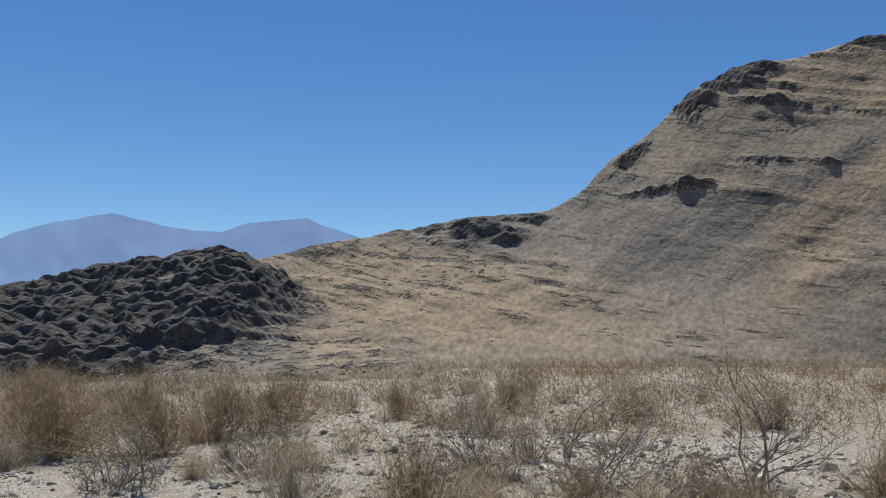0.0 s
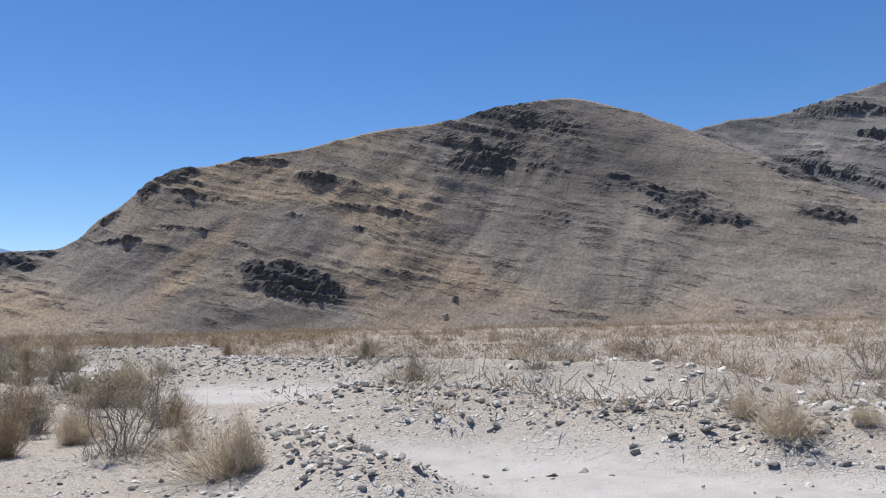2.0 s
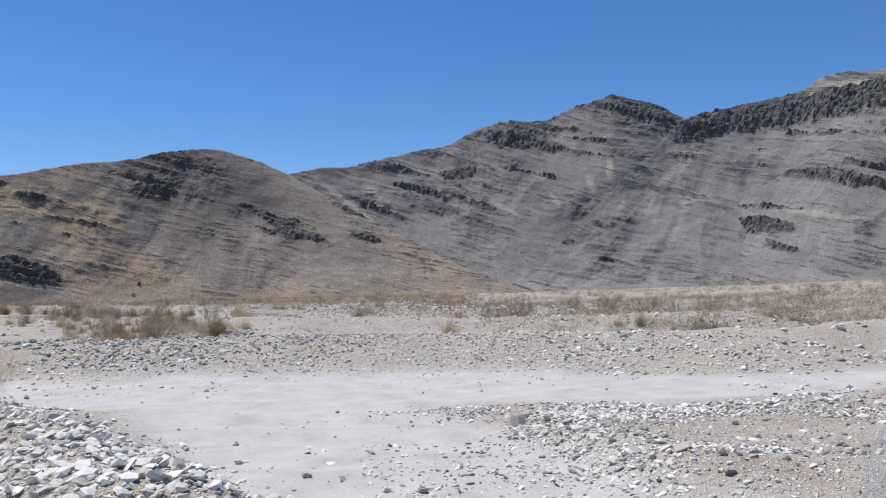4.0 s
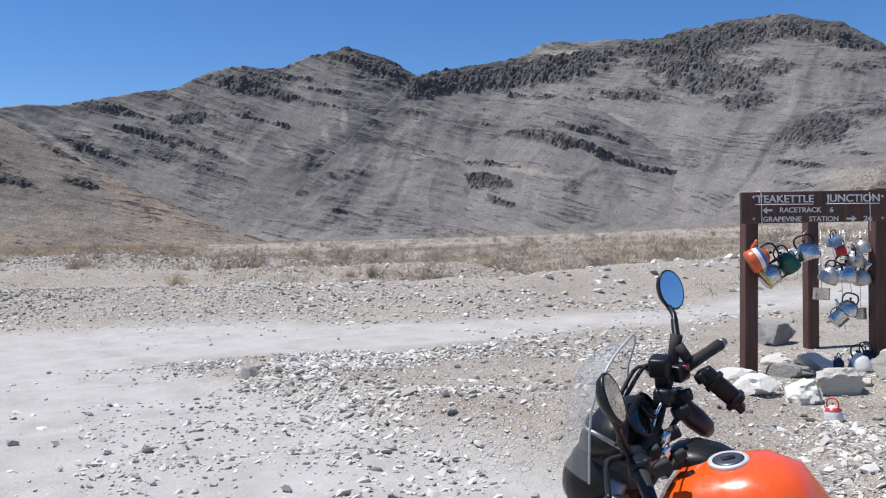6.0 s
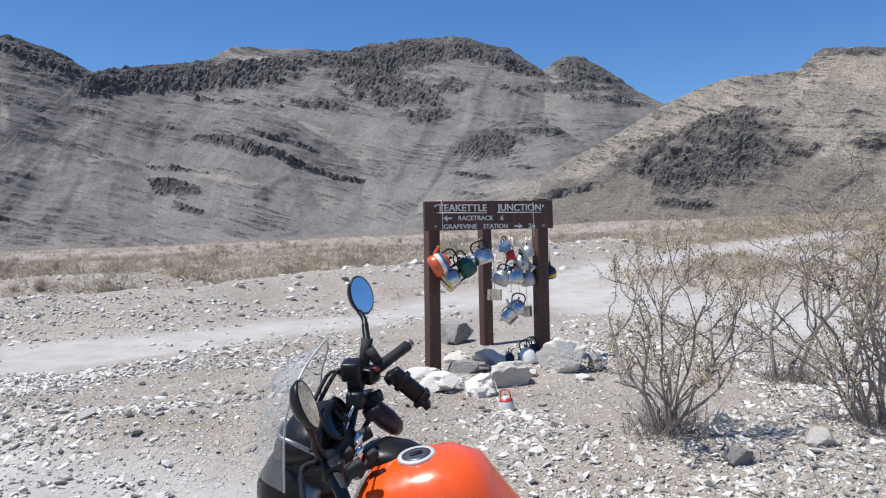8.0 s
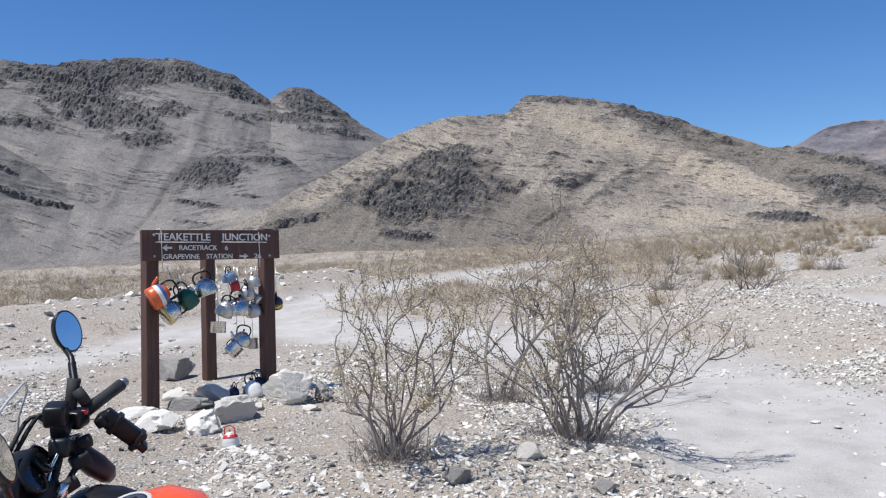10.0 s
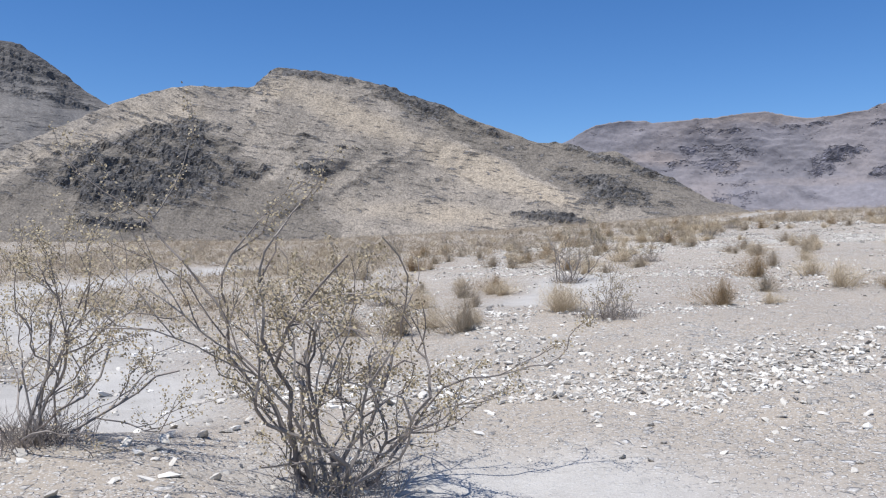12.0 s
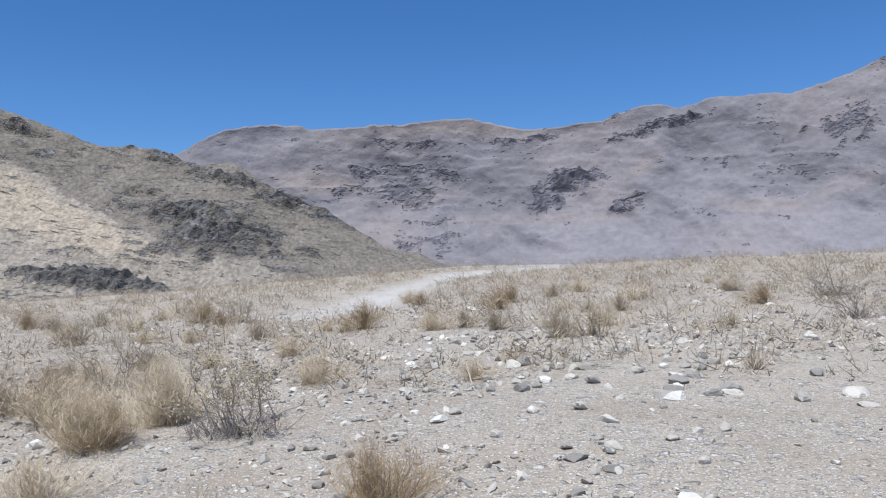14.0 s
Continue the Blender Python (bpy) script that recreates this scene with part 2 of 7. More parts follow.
def hill_material(name, scree, tan, rock, beds_scale=1.0, grain=1.0, speckle=0.36, depth=0.26, ledge=0.55, dash=1.0):
    """Hill slopes: grey scree with streaks that run down, tan soil, dark tilted beds and outcrops, shrub specks."""
    m, nt, b = material(name, 0.95)
    slope = nt.nodes.new("ShaderNodeCombineXYZ")
    for i, k in enumerate(("along", "rise", "back")):
        nt.links.new(attribute(nt, k), slope.inputs[i])
    v = slope.outputs[0]
    n1 = noise_tex(nt, 0.3 * grain, 6, 0.65, v)
    n2 = noise_tex(nt, 1.5 * grain, 4, 0.66, v)
    n3 = noise_tex(nt, 5.0 * grain, 2, 0.6, v)

    def plane(a, sa, c, sc):
        n = nt.nodes.new("ShaderNodeCombineXYZ")
        nt.links.new(value(nt, "MULTIPLY", attribute(nt, a), sa), n.inputs[0])
        nt.links.new(value(nt, "MULTIPLY", attribute(nt, c), sc), n.inputs[1])
        return n.outputs[0]
    base = mix(nt, ramp(nt, n1, [(0.36, (0, 0, 0)), (0.64, (1, 1, 1))]), tuple(c * 0.84 for c in scree), tuple(c * 1.12 for c in scree))
    tanc = mix(nt, ramp(nt, n2, [(0.3, (0, 0, 0)), (0.7, (1, 1, 1))]), tan, tuple(c * 0.86 for c in tan))
    t = value(nt, "ADD", attribute(nt, "tan"), value(nt, "MULTIPLY", value(nt, "SUBTRACT", n1, 0.5), 0.5))
    col = mix(nt, ramp(nt, t, [(0.25, (0, 0, 0)), (0.85, (1, 1, 1))]), base, tanc)
    # dark grey scree where the tan soil is wanting
    col = mix(nt, ramp(nt, value(nt, "MULTIPLY", value(nt, "ADD", attribute(nt, "tan"), value(nt, "MULTIPLY", value(nt, "SUBTRACT", n1, 0.5), 0.3)), -1.0), [(0.1, (0, 0, 0)), (0.55, (1, 1, 1))]), col, tuple(c * 0.66 for c in scree))
    # streaks of loose stone that run down the slope, paler and darker
    st = noise_tex(nt, 1.0, 5, 0.62, plane("run", 0.9 * grain, "up", 2.6))
    col = mix(nt, 0.36, col, ramp(nt, st, [(0.30, (0.32, 0.32, 0.32)), (0.5, (0.5, 0.5, 0.5)), (0.62, (0.54, 0.54, 0.535)), (0.72, (0.70, 0.695, 0.68))]), "OVERLAY")
    # thin ledges of rock along a tilt, broken and patchy, where rock is near the surface
    bd = noise_tex(nt, 1.0, 4, 0.55, plane("bed", 2.6 * beds_scale, "along", 0.16 * dash))
    b2 = noise_tex(nt, 1.0, 4, 0.6, plane("bed", 6.5 * beds_scale, "along", 0.40 * dash))
    line = value(nt, "ADD", value(nt, "MULTIPLY", ramp(nt, bd, [(0.53, (0, 0, 0)), (0.62, (1, 1, 1))]), 0.5), value(nt, "MULTIPLY", ramp(nt, b2, [(0.55, (0, 0, 0)), (0.62, (1, 1, 1))]), 0.5))
    bare = attribute(nt, "rock")
    r = value(nt, "ADD", value(nt, "MULTIPLY", bare, 1.0), value(nt, "MULTIPLY", value(nt, "SUBTRACT", n2, 0.5), 1.3))
    r = value(nt, "ADD", r, value(nt, "MULTIPLY", value(nt, "SUBTRACT", line, 0.28), ledge))
    r = value(nt, "ADD", r, value(nt, "MULTIPLY", value(nt, "SUBTRACT", n3, 0.5), 1.1))
    rmask = ramp(nt, r, [(0.42, (0, 0, 0)), (0.66, (1, 1, 1))])
    # bare rock: blocks, rust and pale faces; fissure shadows painted as darker bands
    bl = noise_tex(nt, 1.0, 5, 0.7, plane("bed", 4.2, "along", 0.7))
    rockc = mix(nt, ramp(nt, bl, [(0.34, (0, 0, 0)), (0.5, (0.42, 0.42, 0.42)), (0.68, (1, 1, 1))]), tuple(c * 0.5 for c in rock), tuple(c * k for c, k in zip(rock, (2.3, 2.25, 2.2))))
    # outcrop cores painted darker, standing in for their shaded faces
    rockc = mix(nt, ramp(nt, bare, [(0.66, (0, 0, 0)), (0.95, (0.45, 0.45, 0.45))]), rockc, tuple(c * 0.6 for c in rock))
    col = mix(nt, value(nt, "MULTIPLY", rmask, 0.94), col, rockc)
    # shrubs, a dark speck each
    vo = node(nt, "ShaderNodeTexVoronoi", Scale=1.1 * grain)
    nt.links.new(v, vo.inputs["Vector"])
    speck = ramp(nt, vo.outputs["Distance"], [(0.12, (1, 1, 1)), (0.24, (0, 0, 0))])
    col = mix(nt, value(nt, "MULTIPLY", speck, speckle * 0.8), col, (0.13, 0.11, 0.08))
    # loose stones, light and dark
    col = mix(nt, speckle * 0.6, col, ramp(nt, n2, [(0.34, (0.28, 0.28, 0.28)), (0.52, (0.5, 0.5, 0.5)), (0.68, (0.70, 0.70, 0.70))]), "OVERLAY")
    col = mix(nt, speckle * 0.9, col, ramp(nt, n3, [(0.36, (0.25, 0.25, 0.25)), (0.5, (0.5, 0.5, 0.5)), (0.64, (0.75, 0.75, 0.75))]), "OVERLAY")
    nt.links.new(col, b.inputs["Base Color"])
    h = value(nt, "ADD", value(nt, "MULTIPLY", rmask, value(nt, "ADD", 0.5, bl)), value(nt, "ADD", value(nt, "MULTIPLY", n2, 0.22), value(nt, "MULTIPLY", st, 0.35)))
    bump(nt, b, value(nt, "ADD", h, value(nt, "MULTIPLY", n3, 0.3)), 1.0, depth * 0.6 / grain)
    return m


M_GROUND = ground_material()
M_HILL_LEFT = hill_material("brown_hill_scree", (0.222, 0.188, 0.155), (0.330, 0.250, 0.168), (0.070, 0.065, 0.062), 1.0, 1.0, 0.5, 0.3, 0.75, 1.5)
M_HILL_MID = hill_material("grey_mountain_scree", (0.188, 0.173, 0.158), (0.34, 0.302, 0.255), (0.084, 0.080, 0.078), 1.0, 1.0, 0.4, 0.26, 0.8)
M_HILL_RIGHT = hill_material("pale_hill_scree", (0.250, 0.218, 0.180), (0.350, 0.295, 0.225), (0.098, 0.094, 0.092), 1.0, 1.0, 0.62, 0.30, 0.95, 2.6)
# distance haze is painted into this range's base colours
M_RANGE = hill_material("haze_violet_range", (0.196, 0.184, 0.198), (0.262, 0.226, 0.214), (0.112, 0.108, 0.126), 0.6, 0.5, 0.16, 0.2, 0.2, 2.5)


# ---- meshes ----
def grid_mesh(name, P, attrs, mat, wrap=False):
    """A sheet from an (n, m, 3) array of places; wrap closes it into a ring."""
    n, m_ = P.shape[:2]
    me = bpy.data.meshes.new(name)
    idx = np.arange(n * m_).reshape(n, m_)
    if wrap:
        idx = np.concatenate([idx, idx[:, :1]], 1)
    q = np.stack([idx[:-1, :-1], idx[1:, :-1], idx[1:, 1:], idx[:-1, 1:]], -1).reshape(-1, 4)
    me.vertices.add(n * m_)
    me.vertices.foreach_set("co", P.reshape(-1).astype(np.float32))
    me.loops.add(q.size)
    me.loops.foreach_set("vertex_index", q.reshape(-1).astype(np.int32))
    me.polygons.add(len(q))
    me.polygons.foreach_set("loop_start", np.arange(0, q.size, 4).astype(np.int32))
    me.polygons.foreach_set("loop_total", np.full(len(q), 4, np.int32))
    me.update(calc_edges=True)
    for k, a in attrs.items():
        at = me.attributes.new(k, "FLOAT", "POINT")
        at.data.foreach_set("value", np.ascontiguousarray(a.reshape(-1), np.float32))
    me.polygons.foreach_set("use_smooth", np.ones(len(q), bool))
    me.materials.append(mat)
    return new(name, me)


def build_ground():
    rr = [0.0, 0.4]
    while rr[-1] < 4200:
        r = rr[-1]
        rr.append(r + (0.22 if r < 24 else 0.45 if r < 118 else max(0.5, (r - 108) * 0.12)))
    rr = np.array(rr)
    az = np.radians(np.concatenate([np.arange(-180, -24, 6), np.arange(-24, 170, 0.35), [170, 175]]))
    A, R = np.meshgrid(az, rr)
    X, Y = R * np.sin(A), R * np.cos(A)
    Z = ground(X, Y)
    ob = grid_mesh("ground", np.stack([X, Y, Z], -1), {"road": road_mask(X, Y)}, M_GROUND, True)
    tagged(ob, "pale tan desert gravel flat with graded dirt roads", "ground", kind="structure")


build_ground()


def blob(az, el, a, e, ra, re, tilt=0.0):
    """1 inside a tilted ellipse on the slope, falling to 0 outside it."""
    c, s = math.cos(radians(tilt)), math.sin(radians(tilt))
    da, de = az - a, el - e
    u, w = da * c + de * s, -da * s + de * c
    return np.clip(1.6 - 1.6 * np.hypot(u / ra, w / re), 0, 1)


def build_hill(name, label, ridge, feet, crest, mat, step=0.11, rows=125, relief=1.0, steep=1.15, seed=0.0,
               rock=lambda a, e: 0 * a, tan=lambda a, e: 0 * a, base_rock=0.12, base_tan=0.3, gully=1.0, rough_sky=1.0, tilt=14.0, apron=0.0, crown=0.0, rugged=0.0):
    """A hill whose crest runs along ridge (bearing, elevation), with feet and crest at those ranges."""
    az = np.arange(ridge[0][0], ridge[-1][0] + 1e-6, step)
    el = table(ridge)(az)
    k = np.exp(-0.5 * (np.arange(-8, 9) * step / 0.22) ** 2)
    el = np.convolve(np.pad(el, 8, mode="edge"), k / k.sum(), "valid")
    v = np.concatenate([np.linspace(0, 1, rows), np.linspace(1.06, 2.0, 12)])
    A, V = np.meshgrid(np.radians(az), v)
    Rf, Rc = (table(t)(az) if isinstance(t, list) else np.full(len(az), float(t)) for t in (feet, crest))
    k = np.exp(-0.5 * (np.arange(-40, 41) * step / 1.6) ** 2)
    Rf, Rc = (np.convolve(np.pad(q, 40, mode="edge"), k / k.sum(), "valid") for q in (Rf, Rc))
    top = Rc * np.tan(np.radians(el)) + EYE
    up = np.minimum(V, 1.0)
    deg = np.degrees(A)
    R = Rf + (Rc - Rf) * V
    foot_z = ground(R * 0 + Rf * np.sin(A), Rf * np.cos(A), False) - 0.35
    top = np.maximum(top, foot_z + 0.02)
    H = top - foot_z
    arc = deg * 1.9
    # broad spurs and gullies that lean as they run down the slope
    lean = arc + 12.0 * V * np.sign(np.sin(seed)) + 3.5 * fbm(arc * 0.06, V * 1.4, seed + 21, 3)
    gul = fbm(lean * 0.085 + seed, V * 1.3, seed, 2, 0.5) * 1.1 - np.abs(fbm(lean * 0.2 + seed, V * 2.2, seed + 9, 3)) * 0.5
    # a smooth alluvial apron may spread from the foot
    bare = smooth(apron * 0.75, apron * 1.25, up + 0.10 * fbm(arc * 0.09, V * 0, seed + 31, 3)) if apron else 1.0
    R = R - gully * gul * 0.075 * H * np.sin(np.clip(up, 0, 1) * math.pi) ** 0.8 * bare
    rise = up ** steep if not apron else 0.22 * up + 0.78 * np.clip((up - apron) / (1 - apron), 0, 1) ** steep
    Z = foot_z + H * np.where(V <= 1, rise, np.maximum(0, 1 - (V - 1) * 0.9))
    X, Y = R * np.sin(A), R * np.cos(A)
    elv = np.degrees(np.arctan2(Z - EYE, R))
    grit = fbm(X * 0.9, Y * 0.9, Z * 0.9 + seed, 4, 0.62)
    rk = np.clip(base_rock + rock(deg, elv) * (1 + 0.45 * grit) + 0.09 * grit + 0.22 * fbm(arc * 0.15 + 40 + seed, elv * 0.5, seed + 3, 3), 0, 1)
    tn = np.clip(base_tan + tan(deg, elv) + 0.25 * fbm(arc * 0.12 + 80 + seed, elv * 0.35, seed + 5, 3), -1, 1)
    # a crown of bare rock along the crest
    rk = np.clip(rk + crown * smooth(0.72, 0.92, el / el.max()) * smooth(0.80, 0.97, up + 0.07 * fbm(arc * 0.22, V * 3, seed + 17, 3)), 0, 1)
    # outcrops stand proud; beds step the slope along their tilt
    bed = elv * 2.0 + arc * math.tan(radians(tilt)) * 0.5
    crag = 1 - np.abs(fbm(arc * 0.55, bed * 1.9, seed + 29, 3, 0.6)) * 1.6
    ledge = vnoise(bed * 1.9 + 0.5 * fbm(arc * 0.4, elv, seed, 2), arc * 0.07 + seed)
    ledge2 = vnoise(bed * 3.4 + 0.5 * fbm(arc * 0.5, elv, seed + 2, 2), arc * 0.11 + seed + 7)
    fade = smooth(0.0, 0.12, up) * bare
    rk = rk * bare
    proud = smooth(0.32, 0.7, rk + 0.30 * ledge + 0.12 * ledge2)
    lift = relief * fade * (0.24 * fbm(X * 0.16, Y * 0.16, Z * 0.16 + seed, 3, 0.45) + (0.05 + 0.12 * rk) * fbm(X * 0.8, Y * 0.8, Z * 0.8 + seed, 3, 0.55) + rugged * fbm(X * 0.3, Y * 0.3, Z * 0.3 + seed, 5, 0.6) + 0.17 * smooth(0.1, 0.4, ledge2) * (0.3 + rk) + proud * (0.12 + 0.13 * np.clip(crag, 0, 1)) * (0.6 + 1.0 * rk))
    lift = lift + relief * fade * smooth(0.45, 0.75, rk) * smooth(1.0, 0.93, up) * (0.14 * fbm(arc * 2.6 + 5, elv * 2.2, seed + 41, 3, 0.6) + 0.34 * vnoise(X * 2.6, Y * 2.6, Z * 2.6 + seed) + 0.26 * smooth(0.0, 0.2, ledge))
    rk = np.clip(rk + 0.18 * proud + 0.12 * smooth(0.3, 0.7, ledge2), 0, 1)
    Z = Z + lift * 0.75 * np.where(V > 0.96, 0.8 * rough_sky, 1)
    X, Y = X - lift * 0.5 * np.sin(A), Y - lift * 0.5 * np.cos(A)
    ob = grid_mesh(name, np.stack([X, Y, Z], -1), {"rock": rk, "tan": tn, "run": lean, "up": V * 1.0, "bed": bed + 0.7 * fbm(arc * 0.08, elv * 0.25, seed + 13, 3), "along": arc, "rise": Z, "back": R * 0.3}, mat)
    # bare rock breaks along flat faces; scree lies smooth
    face = (rk[:-1, :-1] + rk[1:, :-1] + rk[1:, 1:] + rk[:-1, 1:]) / 4
    ob.data.polygons.foreach_set("use_smooth", (face < 0.5).reshape(-1))
    return tagged(ob, label, "hill", kind="structure")


def some(*blobs):
    return lambda a, e: np.maximum.reduce([w * blob(a, e, *p) for w, *p in blobs])


HILL_2_CRAGS = some((0.95, 12.6, 1.91, 3.2, 0.86, -14), (0.6, 6.2, 5.91, 0.69, 0.47, 30), (0.55, 7.4, 6.61, 1.1, 0.34, 10), (0.45, 4.8, 4.84, 1.1, 0.28, 42), (0.7, -0.4, 2.99, 0.47, 0.21, -0),
            (0.5, 1.1, 2.83, 1.3, 0.34, -8), (0.5, 2.0, 3.25, 1.1, 0.15, -0), (0.24, 19.0, 7.70, 5.2, 1.3, -8), (0.24, 23.2, 7.69, 4.2, 1.9, -12), (0.32, 27.7, 5.13, 3.6, 1.2, -22),
            (0.5, 9.5, 5.52, 2.6, 0.13, -12), (0.5, 12.7, 4.79, 1.1, 0.13, -8), (0.5, 16.4, 4.96, 1.6, 0.15, -10), (0.5, 15.2, 4.16, 0.86, 0.13, -10), (0.5, 11.2, 7.29, 1.5, 0.11, -4))
HILL_2_LEDGES = some((0.5, 8.2, 4.22, 1.9, 0.13, -4), (0.6, 13.6, 6.41, 1.3, 0.26, -8), (0.5, 5.4, 3.67, 1.3, 0.11, 5), (1, 19.8, 1.02, 0.15, 0.13, -0), (1, 19.5, 0.32, 0.13, 0.086, -0),
            (0.4, 21.5, 7.06, 1.3, 0.43, -10), (0.4, 10.9, 3.43, 1.3, 0.11, -20), (0.65, 29.7, 4.56, 3.6, 0.89, -20), (0.5, 33.0, 6.10, 2.2, 0.25, -24), (0.3, 22.4, 7.48, 2.2, 0.84, -10),
            (0.5, 34.6, 4.01, 1.7, 0.2, -12))
HILL_5_FLANK = some((0.52, 95.3, 5.33, 7.7, 2.8, 6), (0.7, 87.6, 3.74, 3.9, 0.42, 10), (0.5, 97.3, 7.71, 4.2, 0.69, 6), (0.45, 101.7, 5.83, 1.9, 0.92, -10), (0.6, 94.5, 2.50, 2.7, 0.54, -5),
            (0.5, 106.1, 11.18, 5.8, 0.35, -4), (0.5, 105.6, 5.63, 1.2, 0.23, -0))
# upper edge of the grey scree below the pale hill's crags, shadow painted in
FLANK_TOP = table([(78, 0.6), (86, 3.6), (91, 5.9), (96, 7.3), (100, 6.8), (104, 4.6), (107, 2.2), (110, -2), (135, -4)])
# lower edge of the dark scree on the flank of the pale hill
FLANK_EDGE = table([(78, 12), (107, 10.6), (111.5, 8.9), (114.2, 7.4), (117.7, 5.55), (120, 4.46), (123.8, 3.1), (128, 1.6), (132, 0.4)])
HILL_5_LEDGES = some((0.26, 121.5, 5.0, 8.5, 1.2, -25), (0.24, 113.4, 8.6, 8.0, 0.8, -24), (0.36, 110.7, 9.95, 8.9, 0.6, -22), (0.5, 123.2, 5.9, 6.1, 0.45, -21), (0.75, 119.6, 2.75, 3.4, 0.34, -8), (0.5, 98.9, 6.20, 5.1, 1.7, -12), (0.6, 105.3, 5.76, 1.3, 0.22, -5),
            (0.4, 102.3, 7.06, 4, 0.13, -6), (0.35, 108.8, 6.77, 3, 0.13, -8), (0.4, 115.5, 7.98, 4, 0.27, -25), (0.5, 101.3, 5.36, 1.9, 0.43, -6), (0.35, 105.7, 7.65, 2.4, 0.13, -5))

build_hill("hill_1", "low dark craggy rock knoll at the foot of the brown hill",
           [(-17, 0.5), (-13, 0.9), (-10.6, 1.32), (-9.1, 1.66), (-8.0, 1.89), (-6.9, 2.15), (-5.3, 2.28), (-4.7, 2.30), (-4.0, 2.1), (-2.9, 1.5), (-1.8, 0.8), (-0.6, 0.1), (0.2, -0.4)],
           98, [(-17, 111), (-5, 111), (0.2, 101)], M_HILL_LEFT, relief=0.9, seed=3, base_rock=0.3, base_tan=0.0, rock=some((0.95, -10.5, 0.8, 8.5, 2.4, 4), (0.9, -5.6, 1.3, 3.0, 1.3, -8)),
           tan=some((0.7, -1.2, 0.2, 2.0, 1.2, -24)), tilt=-12)
build_hill("hill_2", "brown desert hill with dark outcrops, tan soil and grey scree",
           [(-16, 0.9), (-9, 1.6), (-4.6, 2.27), (-3.1, 2.64), (-1.2, 2.93), (-0.5, 3.02), (0.8, 3.27), (2.5, 3.38), (3.4, 3.74), (4.1, 4.59), (4.8, 5.01), (5.5, 5.61), (6.2, 6.31), (6.8, 6.60),
               (7.5, 6.88), (8.8, 7.02), (10.2, 7.39), (12.7, 7.78), (14.4, 8.21), (16.0, 8.58), (17.3, 8.76), (19.2, 8.95), (21.0, 9.43), (22.2, 9.60), (23.8, 9.86), (25.0, 9.81), (26.6, 9.35),
               (27.4, 9.09), (28.4, 8.63), (29.2, 8.32), (30.5, 7.6), (32, 6.8), (36, 4.6), (41, 2.0), (46, 0.3)],
           104, [(-16, 114), (4, 115.5), (12, 116.3), (20, 119), (28, 126), (34, 117), (46, 106)], M_HILL_LEFT, seed=11, crown=0.15, relief=0.6, base_rock=0.2, base_tan=0.4, gully=0.7,
           rock=lambda a, e: np.maximum(HILL_2_CRAGS(a, e), HILL_2_LEDGES(a, e)),
           tan=lambda a, e: some((0.75, -0.5, 1.37, 5.6, 1.5, -12), (0.75, 11.2, 6.22, 6, 1.3, -8), (0.85, 16.1, 5.09, 3, 1.3, -10), (0.55, 9.0, 3.23, 3.2, 0.64, 38),
               (0.35, 19.3, 2.05, 4.7, 1.3, -20), (0.7, 16.1, 1.55, 1.5, 0.26, -38), (0.4, 8.1, 1.74, 1.9, 0.43, 38))(a, e) - some((1, 12.0, 0.42, 4.7, 0.82, -0), (0.7, 4.7, 2.82, 3.2, 1.5, -20),
               (0.7, 25.0, 3.6, 6.4, 3.0, -15), (0.95, 24.5, 7.0, 8.5, 3.2, -12), (0.85, 30.5, 4.6, 6.5, 3.4, -30))(a, e), tilt=24)
build_hill("mountain_1", "grey layered desert mountain with a pointed summit",
           [(25, 6.4), (27, 7.3), (29.2, 8.32), (31.5, 8.72), (33.2, 8.81), (34.1, 8.94), (36.1, 9.48), (37.5, 9.74), (40.0, 10.11), (41.2, 10.84), (42.4, 11.35), (44.0, 11.72), (46.8, 11.67),
               (48.8, 12.61), (49.8, 12.62), (51.2, 13.15), (52.6, 12.82), (53.3, 12.64), (54.7, 12.09), (56.0, 11.40), (57.5, 10.6), (59, 9.6), (62, 8.0), (66, 5.0), (70, 1.4)],
           [(25, 114), (36, 109), (50, 106), (70, 108)], [(25, 133), (30, 134), (45, 139), (56, 150),
               (70, 150)], M_HILL_MID, seed=23, rows=150, crown=0.3, base_rock=0.27, base_tan=0.15, steep=1.3, gully=0.6, apron=0.16,
           rock=some((0.55, 44.4, 10.52, 2.9, 0.54, -12), (0.7, 40.9, 8.37, 1.6, 0.35, 4), (0.5, 51.6, 12.45, 3.1, 0.35, -6), (0.4, 48.3, 11.09, 3.5, 0.27, -8), (0.45, 48.6, 9.58, 4.2, 0.19, -8),
               (0.35, 38.1, 7.16, 3.1, 0.27, -14), (0.4, 46.3, 8.20, 3.5, 0.19, -12), (0.4, 34.7, 6.21, 2.7, 0.23, -20), (0.4, 33.1, 4.50, 2.3, 0.19, -22), (0.45, 50.2, 10.35, 2.3, 0.19, -5),
               (0.4, 42.0, 6.36, 2.7, 0.19, -18), (0.35, 36.2, 8.69, 3.5, 0.31, -10)),
           tan=some((0.9, 33.2, 6.40, 3.5, 0.35, -38), (0.9, 44.1, 5.87, 1.7, 0.23, -28), (0.8, 47.4, 6.46, 1, 0.35, -50), (0.8, 51.1, 8.36, 0.39, 1.1, -0), (0.7, 49.8, 7.42, 0.39, 1, 12),
               (0.7, 34.9, 7.17, 1.2, 0.39, -40), (0.6, 54.7, 9.96, 0.39, 1.5, 25), (0.5, 46.7, 11.03, 1.9, 0.15, -5)), tilt=30)
